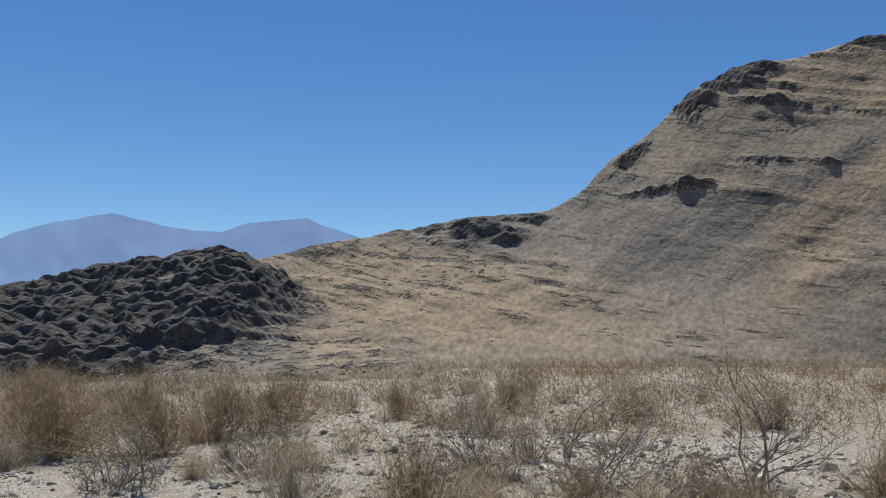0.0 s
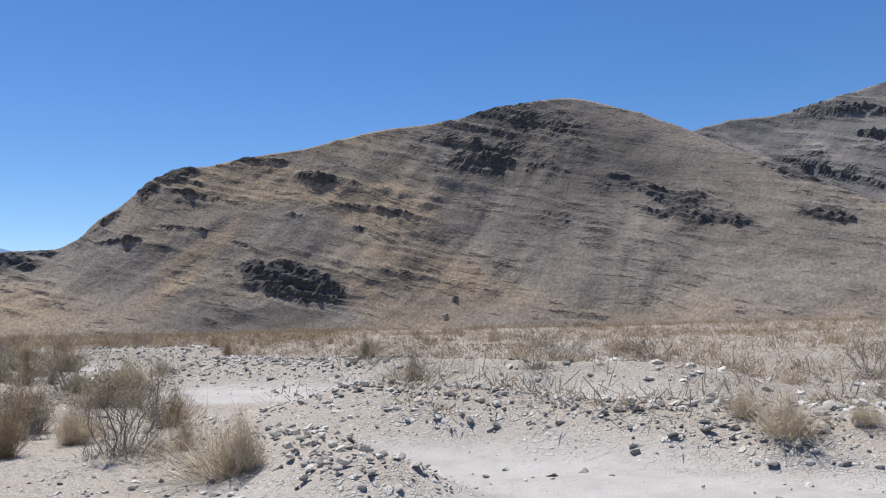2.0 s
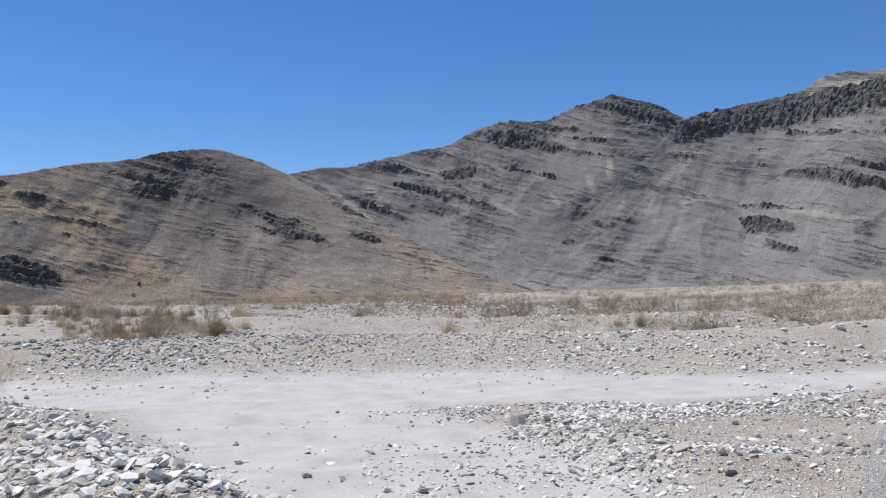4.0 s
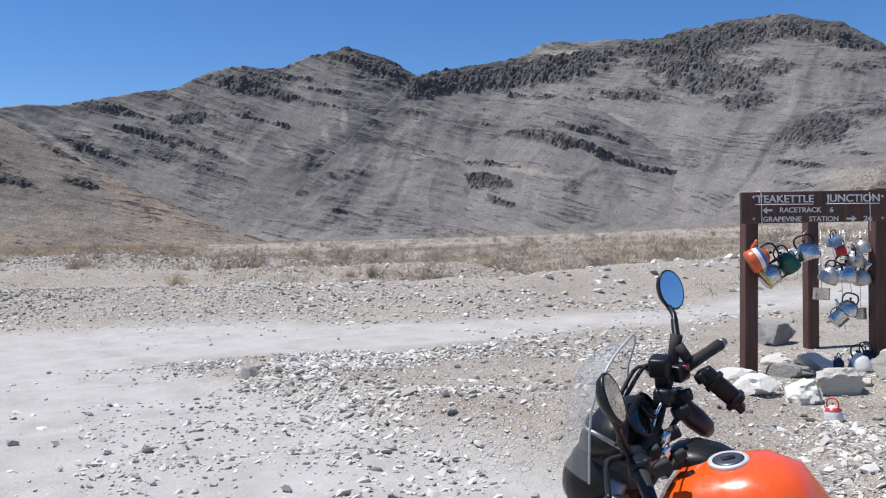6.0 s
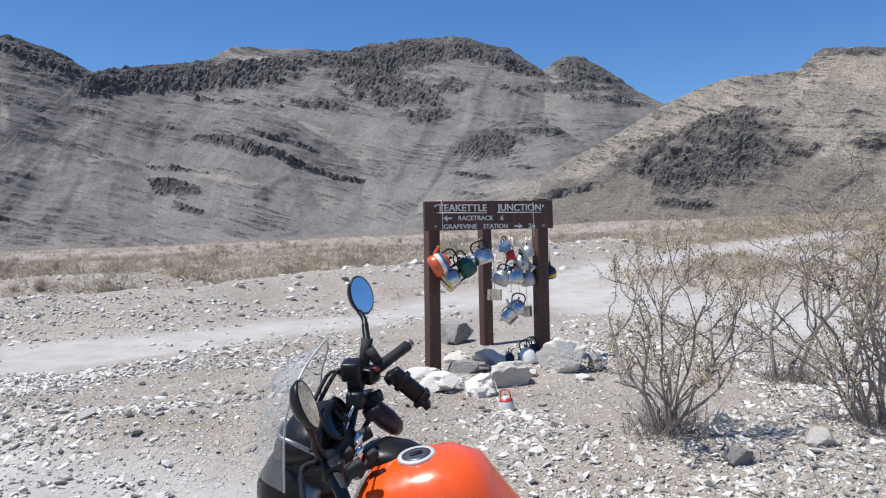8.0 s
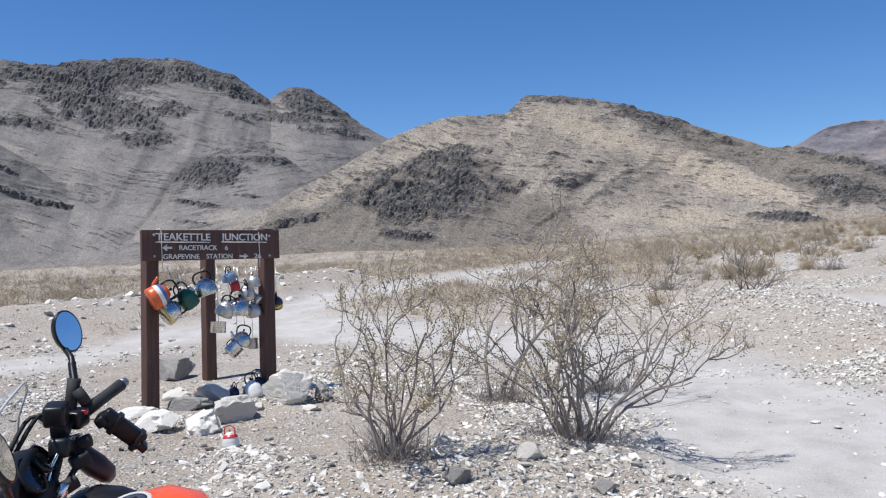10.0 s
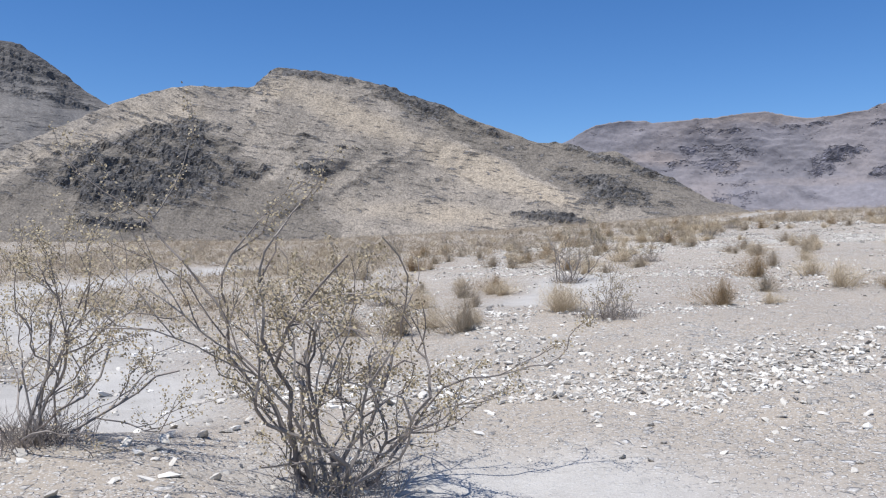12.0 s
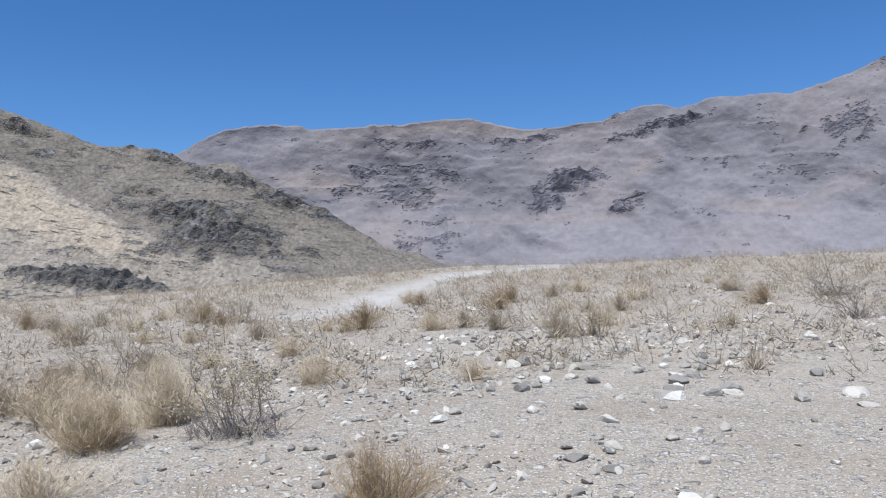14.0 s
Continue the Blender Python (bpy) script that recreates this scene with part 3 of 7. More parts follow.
build_hill("mountain_2", "broad dark grey layered mountain face above the gravel flat",
           [(45, 0.4), (46.8, 2.4), (48.6, 4.4), (51.4, 7.0), (54, 9.6), (56.0, 11.40), (59.3, 11.89), (62.4, 12.27), (63.4, 12.56), (64.6, 13.29), (67.2, 13.33), (70.0, 13.27), (72.4, 13.09),
               (74.0, 13.69), (75.3, 13.69), (76.8, 13.94), (78.4, 13.99), (80.2, 14.00), (81.8, 13.35), (83.0, 13.19), (84.5, 12.29), (85.5, 11.62), (88, 10.0), (92, 8.0)],
           107, [(45, 110), (49, 120), (52, 130), (56, 148), (62, 160), (92, 162)], M_HILL_MID, seed=37, rows=170, crown=0.3, base_rock=0.27, base_tan=0.15, steep=1.35, gully=0.6, apron=0.12, relief=1.25,
           rock=some((0.62, 62.1, 11.30, 8.3, 1.2, 4), (0.5, 57.9, 10.77, 3.5, 0.92, 8), (0.5, 73.9, 12.76, 5.8, 0.69, -0), (0.42, 80.3, 13.15, 5, 1, -2), (0.45, 74.9, 10.48, 5, 1.4, -5),
               (0.6, 79.4, 10.81, 1.7, 0.77, -0), (0.5, 83.0, 12.21, 3.1, 0.58, -18), (0.4, 67.9, 12.29, 2.7, 0.39, -4), (0.4, 70.5, 9.62, 4.6, 0.46, -10), (0.35, 77.8, 8.87, 3.5, 0.77, -0),
               (0.4, 64.8, 9.83, 3.9, 0.27, -6), (0.35, 83.6, 10.52, 2.3, 0.46, -10)),
           tan=some((0.7, 66.8, 12.62, 3.5, 0.27, -3), (0.6, 56.1, 6.03, 1, 0.54, 30), (0.35, 55.5, 8.10, 2.7, 0.46, 35), (0.5, 74.2, 11.60, 4.6, 0.23, -3), (0.35, 69.7, 8.18, 3.5, 0.39, -20),
               (0.4, 53.6, 6.24, 0.46, 1.5, -30)), tilt=24)
build_hill("hill_3", "low grey spur with tilted rock beds before the mountain face",
           [(53, 0.8), (56, 3.4), (59, 5.7), (62, 7.5), (65, 9.0), (66.4, 9.3), (68.5, 8.8), (71, 7.2), (73.5, 5.2), (76, 3.4), (79, 1.6)],
           107.5, 133, M_HILL_MID, seed=41, base_rock=0.24, base_tan=0.2, steep=1.3, apron=0.14,
           rock=some((0.6, 65.5, 6.82, 4.2, 0.42, -10), (0.7, 68.4, 5.99, 3.1, 0.27, -18), (0.7, 72.3, 4.66, 2.5, 0.23, -15), (0.65, 60.5, 4.27, 2.6, 0.73, -4), (0.5, 61.6, 3.02, 1.5, 0.46, -20),
               (0.5, 60.5, 5.49, 3.3, 0.23, -5), (0.5, 63.6, 7.51, 3.1, 0.23, -5), (0.5, 67.1, 7.60, 2.3, 0.19, -16), (0.5, 69.3, 6.89, 1.9, 0.19, -22),
               (0.35, 57.8, 6.21, 2.3, 0.23, 12)), tan=some((0.5, 64, 4.9, 4, 0.4, -10), (0.5, 70.5, 3.6, 1.2, 0.9, -40), (0.4, 58.5, 3.4, 1, 0.8, 30)), tilt=30)
build_hill("hill_4", "small dark peaked grey spur beside the mountain",
           [(74, 1.6), (77, 4.8), (79.5, 6.9), (81.5, 8.0), (83.5, 8.3), (86, 8.1), (89, 6.2), (93, 3.0)],
           108, 134, M_HILL_MID, seed=47, crown=0.2, base_rock=0.26, base_tan=0.15, rock=some((0.55, 81.9, 6.72, 3.1, 1.1, 6), (0.6, 80.9, 4.82, 2.3, 0.19, -8), (0.45, 76.0, 6.98, 1.7, 0.42, -0),
               (0.4, 84.9, 7.67, 2.7, 0.27, -4), (0.4, 79.8, 3.72, 2.7, 0.19, -8), (0.35, 83.6, 5.32, 2.3, 0.23, -5)), tan=some((0.4, 84, 4, 4, 0.6)), tilt=-14)
build_hill("mountain_3", "dark pointed mountain summit behind the spurs",
           [(80, 9.0), (83, 10.6), (84.6, 11.2), (85.5, 11.62), (86.3, 12.15), (87.0, 12.43), (87.9, 12.45), (88.9, 11.93), (89.9, 11.33), (91.1, 10.43), (91.9, 9.93), (93.5, 9.0), (97, 7.4), (101, 5.5)],
           118, 162, M_HILL_MID, seed=53, crown=0.3, base_rock=0.34, base_tan=0.1, rock=some((0.6, 87.0, 10.35, 2.3, 0.39, -6), (0.45, 87.9, 11.57, 1.8, 0.96, -0), (0.5, 88.6, 9.68, 2.3, 0.31, -6),
               (0.6, 87.7, 10.46, 2.7, 0.27, -6), (0.5, 90.4, 9.46, 2.7, 0.27, -12), (0.4, 88.9, 11.36, 1.5, 0.77, -10), (0.4, 85.4, 10.31, 2.3, 0.23, -0)), tan=some((0.5, 87, 10.9, 4, 0.2)), tilt=14)
build_hill("hill_5", "pale tan and grey rounded hill with dark rock on its flank",
           [(78, 1.4), (80.5, 2.2), (83.3, 3.5), (86, 5.0), (88.4, 6.3), (91, 7.7), (93.5, 9.06), (96.1, 9.96), (98.0, 10.46), (100.4, 10.41), (101.5, 10.47), (103.0, 11.62), (105.5, 11.42),
               (107.9, 11.10), (109.8, 10.60), (111.2, 10.10), (113.4, 9.19), (114.6, 8.73), (116.5, 8.01), (118.4, 7.25), (120.1, 7.22), (121.6, 6.58), (123.0, 6.72), (124.8, 5.41), (126.1, 5.02),
               (127.4, 4.19), (128.7, 3.47), (129.3, 3.47), (130.6, 2.9), (131.8, 2.4)],
           [(78, 103), (90, 106), (120, 109), (131.8, 112)], [(78, 108), (95, 127), (104, 127.5), (113, 127), (121, 124), (131.8, 117)], M_HILL_RIGHT, seed=61, crown=0.12, base_rock=0.2, base_tan=0.25,
           rock=lambda a, e: np.maximum(HILL_5_FLANK(a, e), HILL_5_LEDGES(a, e)),
           tan=lambda a, e: some((0.7, 107.5, 8.86, 6.5, 1.1, -20), (0.85, 116.0, 5.44, 7.8, 1.1, -22), (0.5, 112.8, 3.18, 7.5, 0.91, -5), (0.5, 103.3, 10.17, 3, 0.48, -5),
               (0.5, 90, 5.9, 6, 0.5, 26))(a, e) - some((0.4, 98.9, 5.44, 5.9, 2.4, -8))(a, e) - 1.1 * smooth(-0.5, 0.5, FLANK_TOP(a) - e + 0.9 * fbm(a * 0.5, e * 0.8, 8, 3)) - 1.5 * smooth(-0.25, 0.3, e - FLANK_EDGE(a) + 0.3 * fbm(a * 0.8, e * 0.8, 4, 3)) * smooth(107.5, 111, a), tilt=20)
build_hill("range_1", "violet grey range beyond the valley, haze painted into its colour",
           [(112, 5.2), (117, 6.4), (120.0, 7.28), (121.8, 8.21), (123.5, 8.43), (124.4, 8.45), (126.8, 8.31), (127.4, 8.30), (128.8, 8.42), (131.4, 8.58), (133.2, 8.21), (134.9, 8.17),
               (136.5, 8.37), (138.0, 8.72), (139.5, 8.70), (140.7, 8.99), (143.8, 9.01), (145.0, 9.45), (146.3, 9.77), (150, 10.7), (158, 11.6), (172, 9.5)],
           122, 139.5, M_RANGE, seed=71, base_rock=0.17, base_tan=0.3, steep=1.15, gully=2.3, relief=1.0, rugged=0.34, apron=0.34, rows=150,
           # rock patches made darker in colour to stand in for gully shading
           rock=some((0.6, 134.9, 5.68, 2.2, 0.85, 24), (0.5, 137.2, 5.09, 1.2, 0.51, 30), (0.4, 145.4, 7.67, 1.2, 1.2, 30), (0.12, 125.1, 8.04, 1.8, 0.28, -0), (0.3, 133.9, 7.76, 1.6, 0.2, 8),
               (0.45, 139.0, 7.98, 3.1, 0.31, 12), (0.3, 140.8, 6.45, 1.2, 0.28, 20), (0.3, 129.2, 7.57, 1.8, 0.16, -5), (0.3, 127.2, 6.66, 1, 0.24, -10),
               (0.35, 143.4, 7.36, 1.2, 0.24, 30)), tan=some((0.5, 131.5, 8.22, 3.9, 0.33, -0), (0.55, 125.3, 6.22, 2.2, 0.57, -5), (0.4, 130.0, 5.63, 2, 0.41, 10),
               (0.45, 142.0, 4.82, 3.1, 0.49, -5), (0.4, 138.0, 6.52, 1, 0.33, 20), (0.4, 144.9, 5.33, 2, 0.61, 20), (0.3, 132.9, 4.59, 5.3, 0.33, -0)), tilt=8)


def build_backdrop():
    """Ridge close behind the hills, fitted to the camera's view, haze painted blue."""
    m, nt, b = material("haze_blue_ridge", 1.0)
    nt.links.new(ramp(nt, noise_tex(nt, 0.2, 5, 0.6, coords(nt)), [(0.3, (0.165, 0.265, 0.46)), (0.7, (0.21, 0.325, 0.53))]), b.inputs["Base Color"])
    rows = [(-60, 2.5), (-45, 4.4), (-37, 4.9), (-32.7, 5.9), (-31.3, 6.46), (-29.0, 7.21), (-26.3, 7.81), (-24.3, 7.37), (-21.4, 6.81), (-19.6, 6.79), (-17.8, 7.48), (-13.9, 7.83), (-11.4, 6.95), (-8, 6.0), (-4, 5.0), (2, 3.6), (12, 2.4), (20, 1.5)]
    az = np.arange(-60, 4, 0.12)
    el = table(rows)(az) + 0.06 * fbm(az * 0.7, az * 0, 2, 4)
    A, V = np.meshgrid(np.radians(az), np.linspace(0, 1, 26))
    R = 70 + 22 * V
    Z = (92 * np.tan(np.radians(el)) + 2.3) * V ** 1.2 + 0.25 * np.sin(V * 3.14) * fbm(np.degrees(A) * 0.5 + V * 3, V * 2, 5, 3)
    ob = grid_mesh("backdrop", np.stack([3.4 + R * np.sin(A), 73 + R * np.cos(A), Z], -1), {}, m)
    tagged(ob, "blue ridge behind the hills with haze painted into its colour", "mountains", kind="structure")


build_backdrop()


# ---- small builders ----
def part(name, bm, mat, parent=None, label="", smooth_faces=True):
    me = bpy.data.meshes.new(name)
    for f in bm.faces:
        f.smooth = smooth_faces
    bm.to_mesh(me)
    bm.free()
    me.materials.append(mat)
    ob = new(name, me)
    if parent:
        ob.parent = parent
    if label:
        ob["label"] = label
    return ob


def thing(name, m, label, category, group="", kind=""):
    ob = new(name)
    ob.matrix_world = m
    return tagged(ob, label, category, group, kind)


def box(bm, size, at=(0, 0, 0), turn=(0, 0, 0), bevel=0.0, segments=2):
    m = pose(*at, *turn) @ Matrix.Diagonal((*size, 1))
    vs = bmesh.ops.create_cube(bm, size=1.0, matrix=m)["verts"]
    if bevel:
        es = list({e for v in vs for e in v.link_edges})
        bmesh.ops.bevel(bm, geom=es, offset=bevel, segments=segments, affect="EDGES", profile=0.6)


def ring(bm, centre, axis, up, a, b, n):
    axis = Vector(axis).normalized()
    u = Vector(up) - axis * Vector(up).dot(axis)
    u.normalize()
    w = axis.cross(u)
    return [bm.verts.new(Vector(centre) + u * a * math.cos(2 * math.pi * i / n) + w * b * math.sin(2 * math.pi * i / n)) for i in range(n)]


def bridge(bm, r0, r1):
    n = len(r0)
    for i in range(n):
        bm.faces.new((r0[i], r0[(i + 1) % n], r1[(i + 1) % n], r1[i]))


def tube(bm, pts, radii, n=8, caps=True):
    """A tube through points, with a radius (or one for each point)."""
    pts = [Vector(p) for p in pts]
    if not isinstance(radii, (list, tuple)):
        radii = [radii] * len(pts)
    up = Vector((0.13, 0.31, 0.94))
    last = None
    for i, p in enumerate(pts):
        ax = pts[min(i + 1, len(pts) - 1)] - pts[max(i - 1, 0)]
        if abs(ax.normalized().dot(up)) > 0.97:
            up = Vector((0.95, 0.2, 0.1))
        r = ring(bm, p, ax, up, radii[i], radii[i], n)
        if last:
            bridge(bm, last, r)
        elif caps:
            bm.faces.new(list(reversed(r)))
        last = r
    if caps:
        bm.faces.new(last)


def curve_pts(pts, n=8):
    """A smooth line through points."""
    P = [Vector(p) for p in pts]
    P = [P[0] * 2 - P[1], *P, P[-1] * 2 - P[-2]]
    out = []
    for i in range(1, len(P) - 2):
        for k in range(n):
            t = k / n
            a, b, c, d = P[i - 1:i + 3]
            out.append(0.5 * ((2 * b) + (c - a) * t + (2 * a - 5 * b + 4 * c - d) * t * t + (3 * b - a - 3 * c + d) * t ** 3))
    return out + [P[-2]]


def lathe(bm, profile, n=24, m=Matrix.Identity(4)):
    """A body turned round z from (radius, height) rows."""
    last = None
    for r, z in profile:
        rr = [bm.verts.new(m @ Vector((max(r, 1e-4) * math.cos(2 * math.pi * i / n), max(r, 1e-4) * math.sin(2 * math.pi * i / n), z))) for i in range(n)]
        if last:
            bridge(bm, last, rr)
        last = rr


def loft(bm, sections, caps=True):
    """A skin over closed sections with the same number of points."""
    last = None
    for sec in sections:
        r = [bm.verts.new(p) for p in sec]
        if last:
            bridge(bm, last, r)
        elif caps:
            bm.faces.new(list(reversed(r)))
        last = r
    if caps:
        bm.faces.new(last)


def ground_at(x, y):
    return float(ground(x, y))


def raw_mesh(name, verts, faces, mat):
    me = bpy.data.meshes.new(name)
    me.from_pydata(verts, [], faces)
    me.materials.append(mat)
    return me


# ---- rocks ----
def rock_material(name, stops, random_island=False):
    m, nt, b = material(name, 0.92)
    v = coords(nt)
    n1, n2 = noise_tex(nt, 6, 6, 0.65, v), noise_tex(nt, 40, 5, 0.7, v)
    if random_island:
        rnd = nt.nodes.new("ShaderNodeNewGeometry").outputs["Random Per Island"]
    else:
        rnd = nt.nodes.new("ShaderNodeObjectInfo").outputs["Random"]
    col = ramp(nt, rnd, stops)
    col = mix(nt, value(nt, "MULTIPLY", n1, 0.3), col, (0.52, 0.48, 0.42))
    col = mix(nt, 0.35, col, ramp(nt, n2, [(0.3, (0.2, 0.19, 0.175)), (0.75, (0.62, 0.60, 0.56))]), "OVERLAY")
    nt.links.new(col, b.inputs["Base Color"])
    bump(nt, b, value(nt, "ADD", n1, value(nt, "MULTIPLY", n2, 0.4)), 0.7, 0.02)
    return m


STONE_STOPS = [(0.0, (0.19, 0.18, 0.17)), (0.08, (0.38, 0.36, 0.33)), (0.28, (0.56, 0.53, 0.48)), (0.72, (0.70, 0.67, 0.615)), (1.0, (0.80, 0.78, 0.735))]
M_STONE = rock_material("grey_limestone", [(0.0, (0.17, 0.165, 0.16)), (0.3, (0.30, 0.285, 0.265)), (0.55, (0.50, 0.47, 0.43)), (0.8, (0.65, 0.62, 0.57)), (1.0, (0.78, 0.755, 0.71))])
M_GRAVEL = rock_material("loose_gravel", STONE_STOPS, True)
M_COBBLE = rock_material("grey_cobbles", [(0.0, (0.15, 0.145, 0.14)), (0.2, (0.27, 0.255, 0.235)), (0.5, (0.42, 0.395, 0.355)), (0.8, (0.56, 0.53, 0.48)), (1.0, (0.72, 0.695, 0.65))], True)
M_BOULDER = rock_material("pale_boulder", [(0.0, (0.58, 0.555, 0.505)), (0.5, (0.66, 0.635, 0.58)), (1.0, (0.74, 0.715, 0.66))])
M_DARKROCK = rock_material("dark_boulder", [(0.0, (0.24, 0.235, 0.225)), (1.0, (0.32, 0.305, 0.29))])


def rock_mesh(seed, div=2, flat=0.65, rough=0.28, mat=M_STONE, cuts=5):
    rnd = random.Random(seed)
    bm = bmesh.new()
    bmesh.ops.create_icosphere(bm, subdivisions=div, radius=1.0)
    planes = [(Vector((rnd.gauss(0, 1), rnd.gauss(0, 1), rnd.gauss(0, 0.8))).normalized(), rnd.uniform(0.5, 0.82)) for _ in range(cuts + 4)]
    off = Vector((seed * 1.7, seed * 0.9, 0))
    for v in bm.verts:
        p = v.co * (1 + rough * 1.1 * noise.noise(v.co * 1.2 + off) + rough * 0.7 * noise.noise(v.co * 2.9 + off))
        for nrm, d in planes:
            over = p.dot(nrm) - d
            if over > 0:
                p -= nrm * over * 0.96
        p *= 1 + rough * 0.10 * noise.noise(v.co * 7.0 + off)
        v.co = Vector((p.x, p.y * 0.85, max(p.z, -0.75) * flat))
    me = bpy.data.meshes.new("rock")
    bm.to_mesh(me)
    bm.free()
    me.materials.append(mat)
    return me


def path_clear(x, y):
    """Distance from the lane along which the camera goes."""
    a = polyline_distance(x, y, [(0, 0), (9.5, 12.6), (17.1, 25.9), (19.8, 38.3), (17.1, 49.1), (13, 58.7), (7.7, 67.5), (3.4, 73.1)])
    b = polyline_distance(x, y, [(0, 0), (13.7, -8.2), (27, -18.2), (37.3, -26.6), (39.5, -31.4), (46, -38.6)])
    return np.minimum(a, b)


def windrow(x, y):
    """1 on the stony ridges beside the roads."""
    d = np.minimum(np.minimum(polyline_distance(x, y, BANK_FAR) / 2.4, 9.0), polyline_distance(x, y, BANK_EAST) / 1.9)
    d = np.minimum(d, polyline_distance(x, y, [(4.6, 2.6), (5.4, 4.2), (6.4, 6.4), (9, 7.2), (12, 5.2)]) / 0.45)
    for line in BERMS:
        d = np.minimum(d, polyline_distance(x, y, line) / 1.2)
    for line in BANKS:
        d = np.minimum(d, polyline_distance(x, y, line) / 2.0)
    for line in STONE_ROWS:
        d = np.minimum(d, polyline_distance(x, y, line) / 1.5)
    d = np.minimum(d, polyline_distance(x, y, [(12, 76), (6, 82), (2, 85)]) / 2.4)
    return np.exp(-d ** 2)


def build_gravel():
    rng = np.random.RandomState(5)
    # an angular chip: a skewed block whose corners are knocked about; larger stones have more faces
    V0 = np.array([(x, y, z) for z in (-1, 1) for x, y in ((-1, -1), (1, -1), (1, 1), (-1, 1))], float) * 0.78
    F0 = np.array([(4, 5, 6), (4, 6, 7), (0, 1, 5), (0, 5, 4), (1, 2, 6), (1, 6, 5), (2, 3, 7), (2, 7, 6), (3, 0, 4), (3, 4, 7)])
    bm = bmesh.new()
    bmesh.ops.create_icosphere(bm, subdivisions=1, radius=1.0)
    V1 = np.array([tuple(v.co) for v in bm.verts])
    F1 = np.array([[v.index for v in f.verts] for f in bm.faces])
    bm.free()

    def chips(x, y, size, V, F):
        n = len(x)
        sc = np.stack([size * rng.uniform(0.8, 1.45, n), size * rng.uniform(0.6, 1.1, n), size * rng.uniform(0.3, 0.7, n)], -1)
        P = V[None] * (1 + 0.5 * (rng.rand(n, len(V), 3) - 0.5) * 2) * sc[:, None]
        tilt = rng.normal(0, 0.3, (n, 2))
        P[..., 2] += P[..., 0] * tilt[:, :1] + P[..., 1] * tilt[:, 1:]
        th = rng.uniform(0, 6.283, n)[:, None]
        X = P[..., 0] * np.cos(th) - P[..., 1] * np.sin(th) + x[:, None]
        Y = P[..., 0] * np.sin(th) + P[..., 1] * np.cos(th) + y[:, None]
        Z = P[..., 2] + (ground(x, y) + sc[:, 2] * 0.3)[:, None]
        return np.stack([X, Y, Z], -1).reshape(-1, 3), (F[None] + (np.arange(n) * len(V))[:, None, None]).reshape(-1, 3)

    def scatter(name, n, rmin, rmax, centre, a0, a1, smin, smax, label, power=0.8, cover=0.42, mat=M_GRAVEL):
        a = np.radians(rng.uniform(a0, a1, n * 3))
        r = rmin + (rmax - rmin) * rng.rand(n * 3) ** power
        x, y = centre[0] + r * np.sin(a), centre[1] + r * np.cos(a)
        road, wind = road_mask(x, y), windrow(x, y)
        patch = np.clip(fbm(x * 0.45, y * 0.45, 4, 3) * 1.5 + 0.42, 0.05, 1)
        sand = np.exp(-(polyline_distance(x, y, [(4.6, 1.4), (6.4, -0.4), (6.6, -3.0)]) / 1.7) ** 2)
        keep = rng.rand(n * 3) < np.clip(cover * patch + 0.75 * wind, 0, 1) * (1 - 0.88 * road) * (1 - 0.7 * sand)
        x, y, wind = x[keep][:n], y[keep][:n], wind[keep][:n]
        size = smin * (smax / smin) ** (rng.rand(len(x)) ** 2.8) * (1 + 0.25 * wind)
        size = np.where(np.hypot(x, y) > 10, np.minimum(size, 0.028 + 0.0065 * path_clear(x, y)), size)
        big = size > 0.026
        c0, f0 = chips(x[~big], y[~big], size[~big], V0, F0)
        c1, f1 = chips(x[big], y[big], size[big], V1, F1)
        co, F = np.concatenate([c0, c1]), np.concatenate([f0, f1 + len(c0)])
        me = bpy.data.meshes.new(name)
        me.vertices.add(len(co))
        me.vertices.foreach_set("co", co.reshape(-1).astype(np.float32))
        me.loops.add(F.size)
        me.loops.foreach_set("vertex_index", F.reshape(-1).astype(np.int32))
        me.polygons.add(len(F))
        me.polygons.foreach_set("loop_start", np.arange(0, F.size, 3).astype(np.int32))
        me.polygons.foreach_set("loop_total", np.full(len(F), 3, np.int32))
        me.polygons.foreach_set("use_smooth", np.zeros(len(F), bool))
        me.update(calc_edges=True)
        me.materials.append(mat)
        tagged(new(name, me), label, "gravel", kind="stuff")

    scatter("gravel", 52000, 2.0, 19, (0, 0), -10, 145, 0.007, 0.06, "loose grey and white limestone gravel on the flat")
    scatter("gravel_bank", 11000, 18, 62, (0, 0), 5, 140, 0.025, 0.14, "pale limestone cobbles strewn over the desert flat")
    scatter("gravel_wash", 12000, 3, 24, (3.4, 73), -60, 60, 0.014, 0.085, "white and grey cobbles along the wash", mat=M_COBBLE)
    scatter("gravel_flat", 14000, 3, 26, (15, 52), -50, 60, 0.014, 0.08, "grey and white cobbles on the flat beside the wash", mat=M_COBBLE)
    scatter("gravel_berm", 24000, 0.5, 20, (19, 31), -80, 120, 0.012, 0.085, "pale stones heaped along the road berms", 0.7, 0.14, mat=M_COBBLE)
    scatter("gravel_heap", 9000, 0.1, 6.5, (10.6, 21.5), 0, 360, 0.012, 0.07, "grey and white stones heaped on the berm", 0.7, 0.12, mat=M_COBBLE)
    scatter("gravel_fan", 30000, 0.3, 28, (45, -37), 40, 210, 0.011, 0.06, "grey cobbles and chips on the alluvial fan", 0.75, 0.95, mat=M_COBBLE)
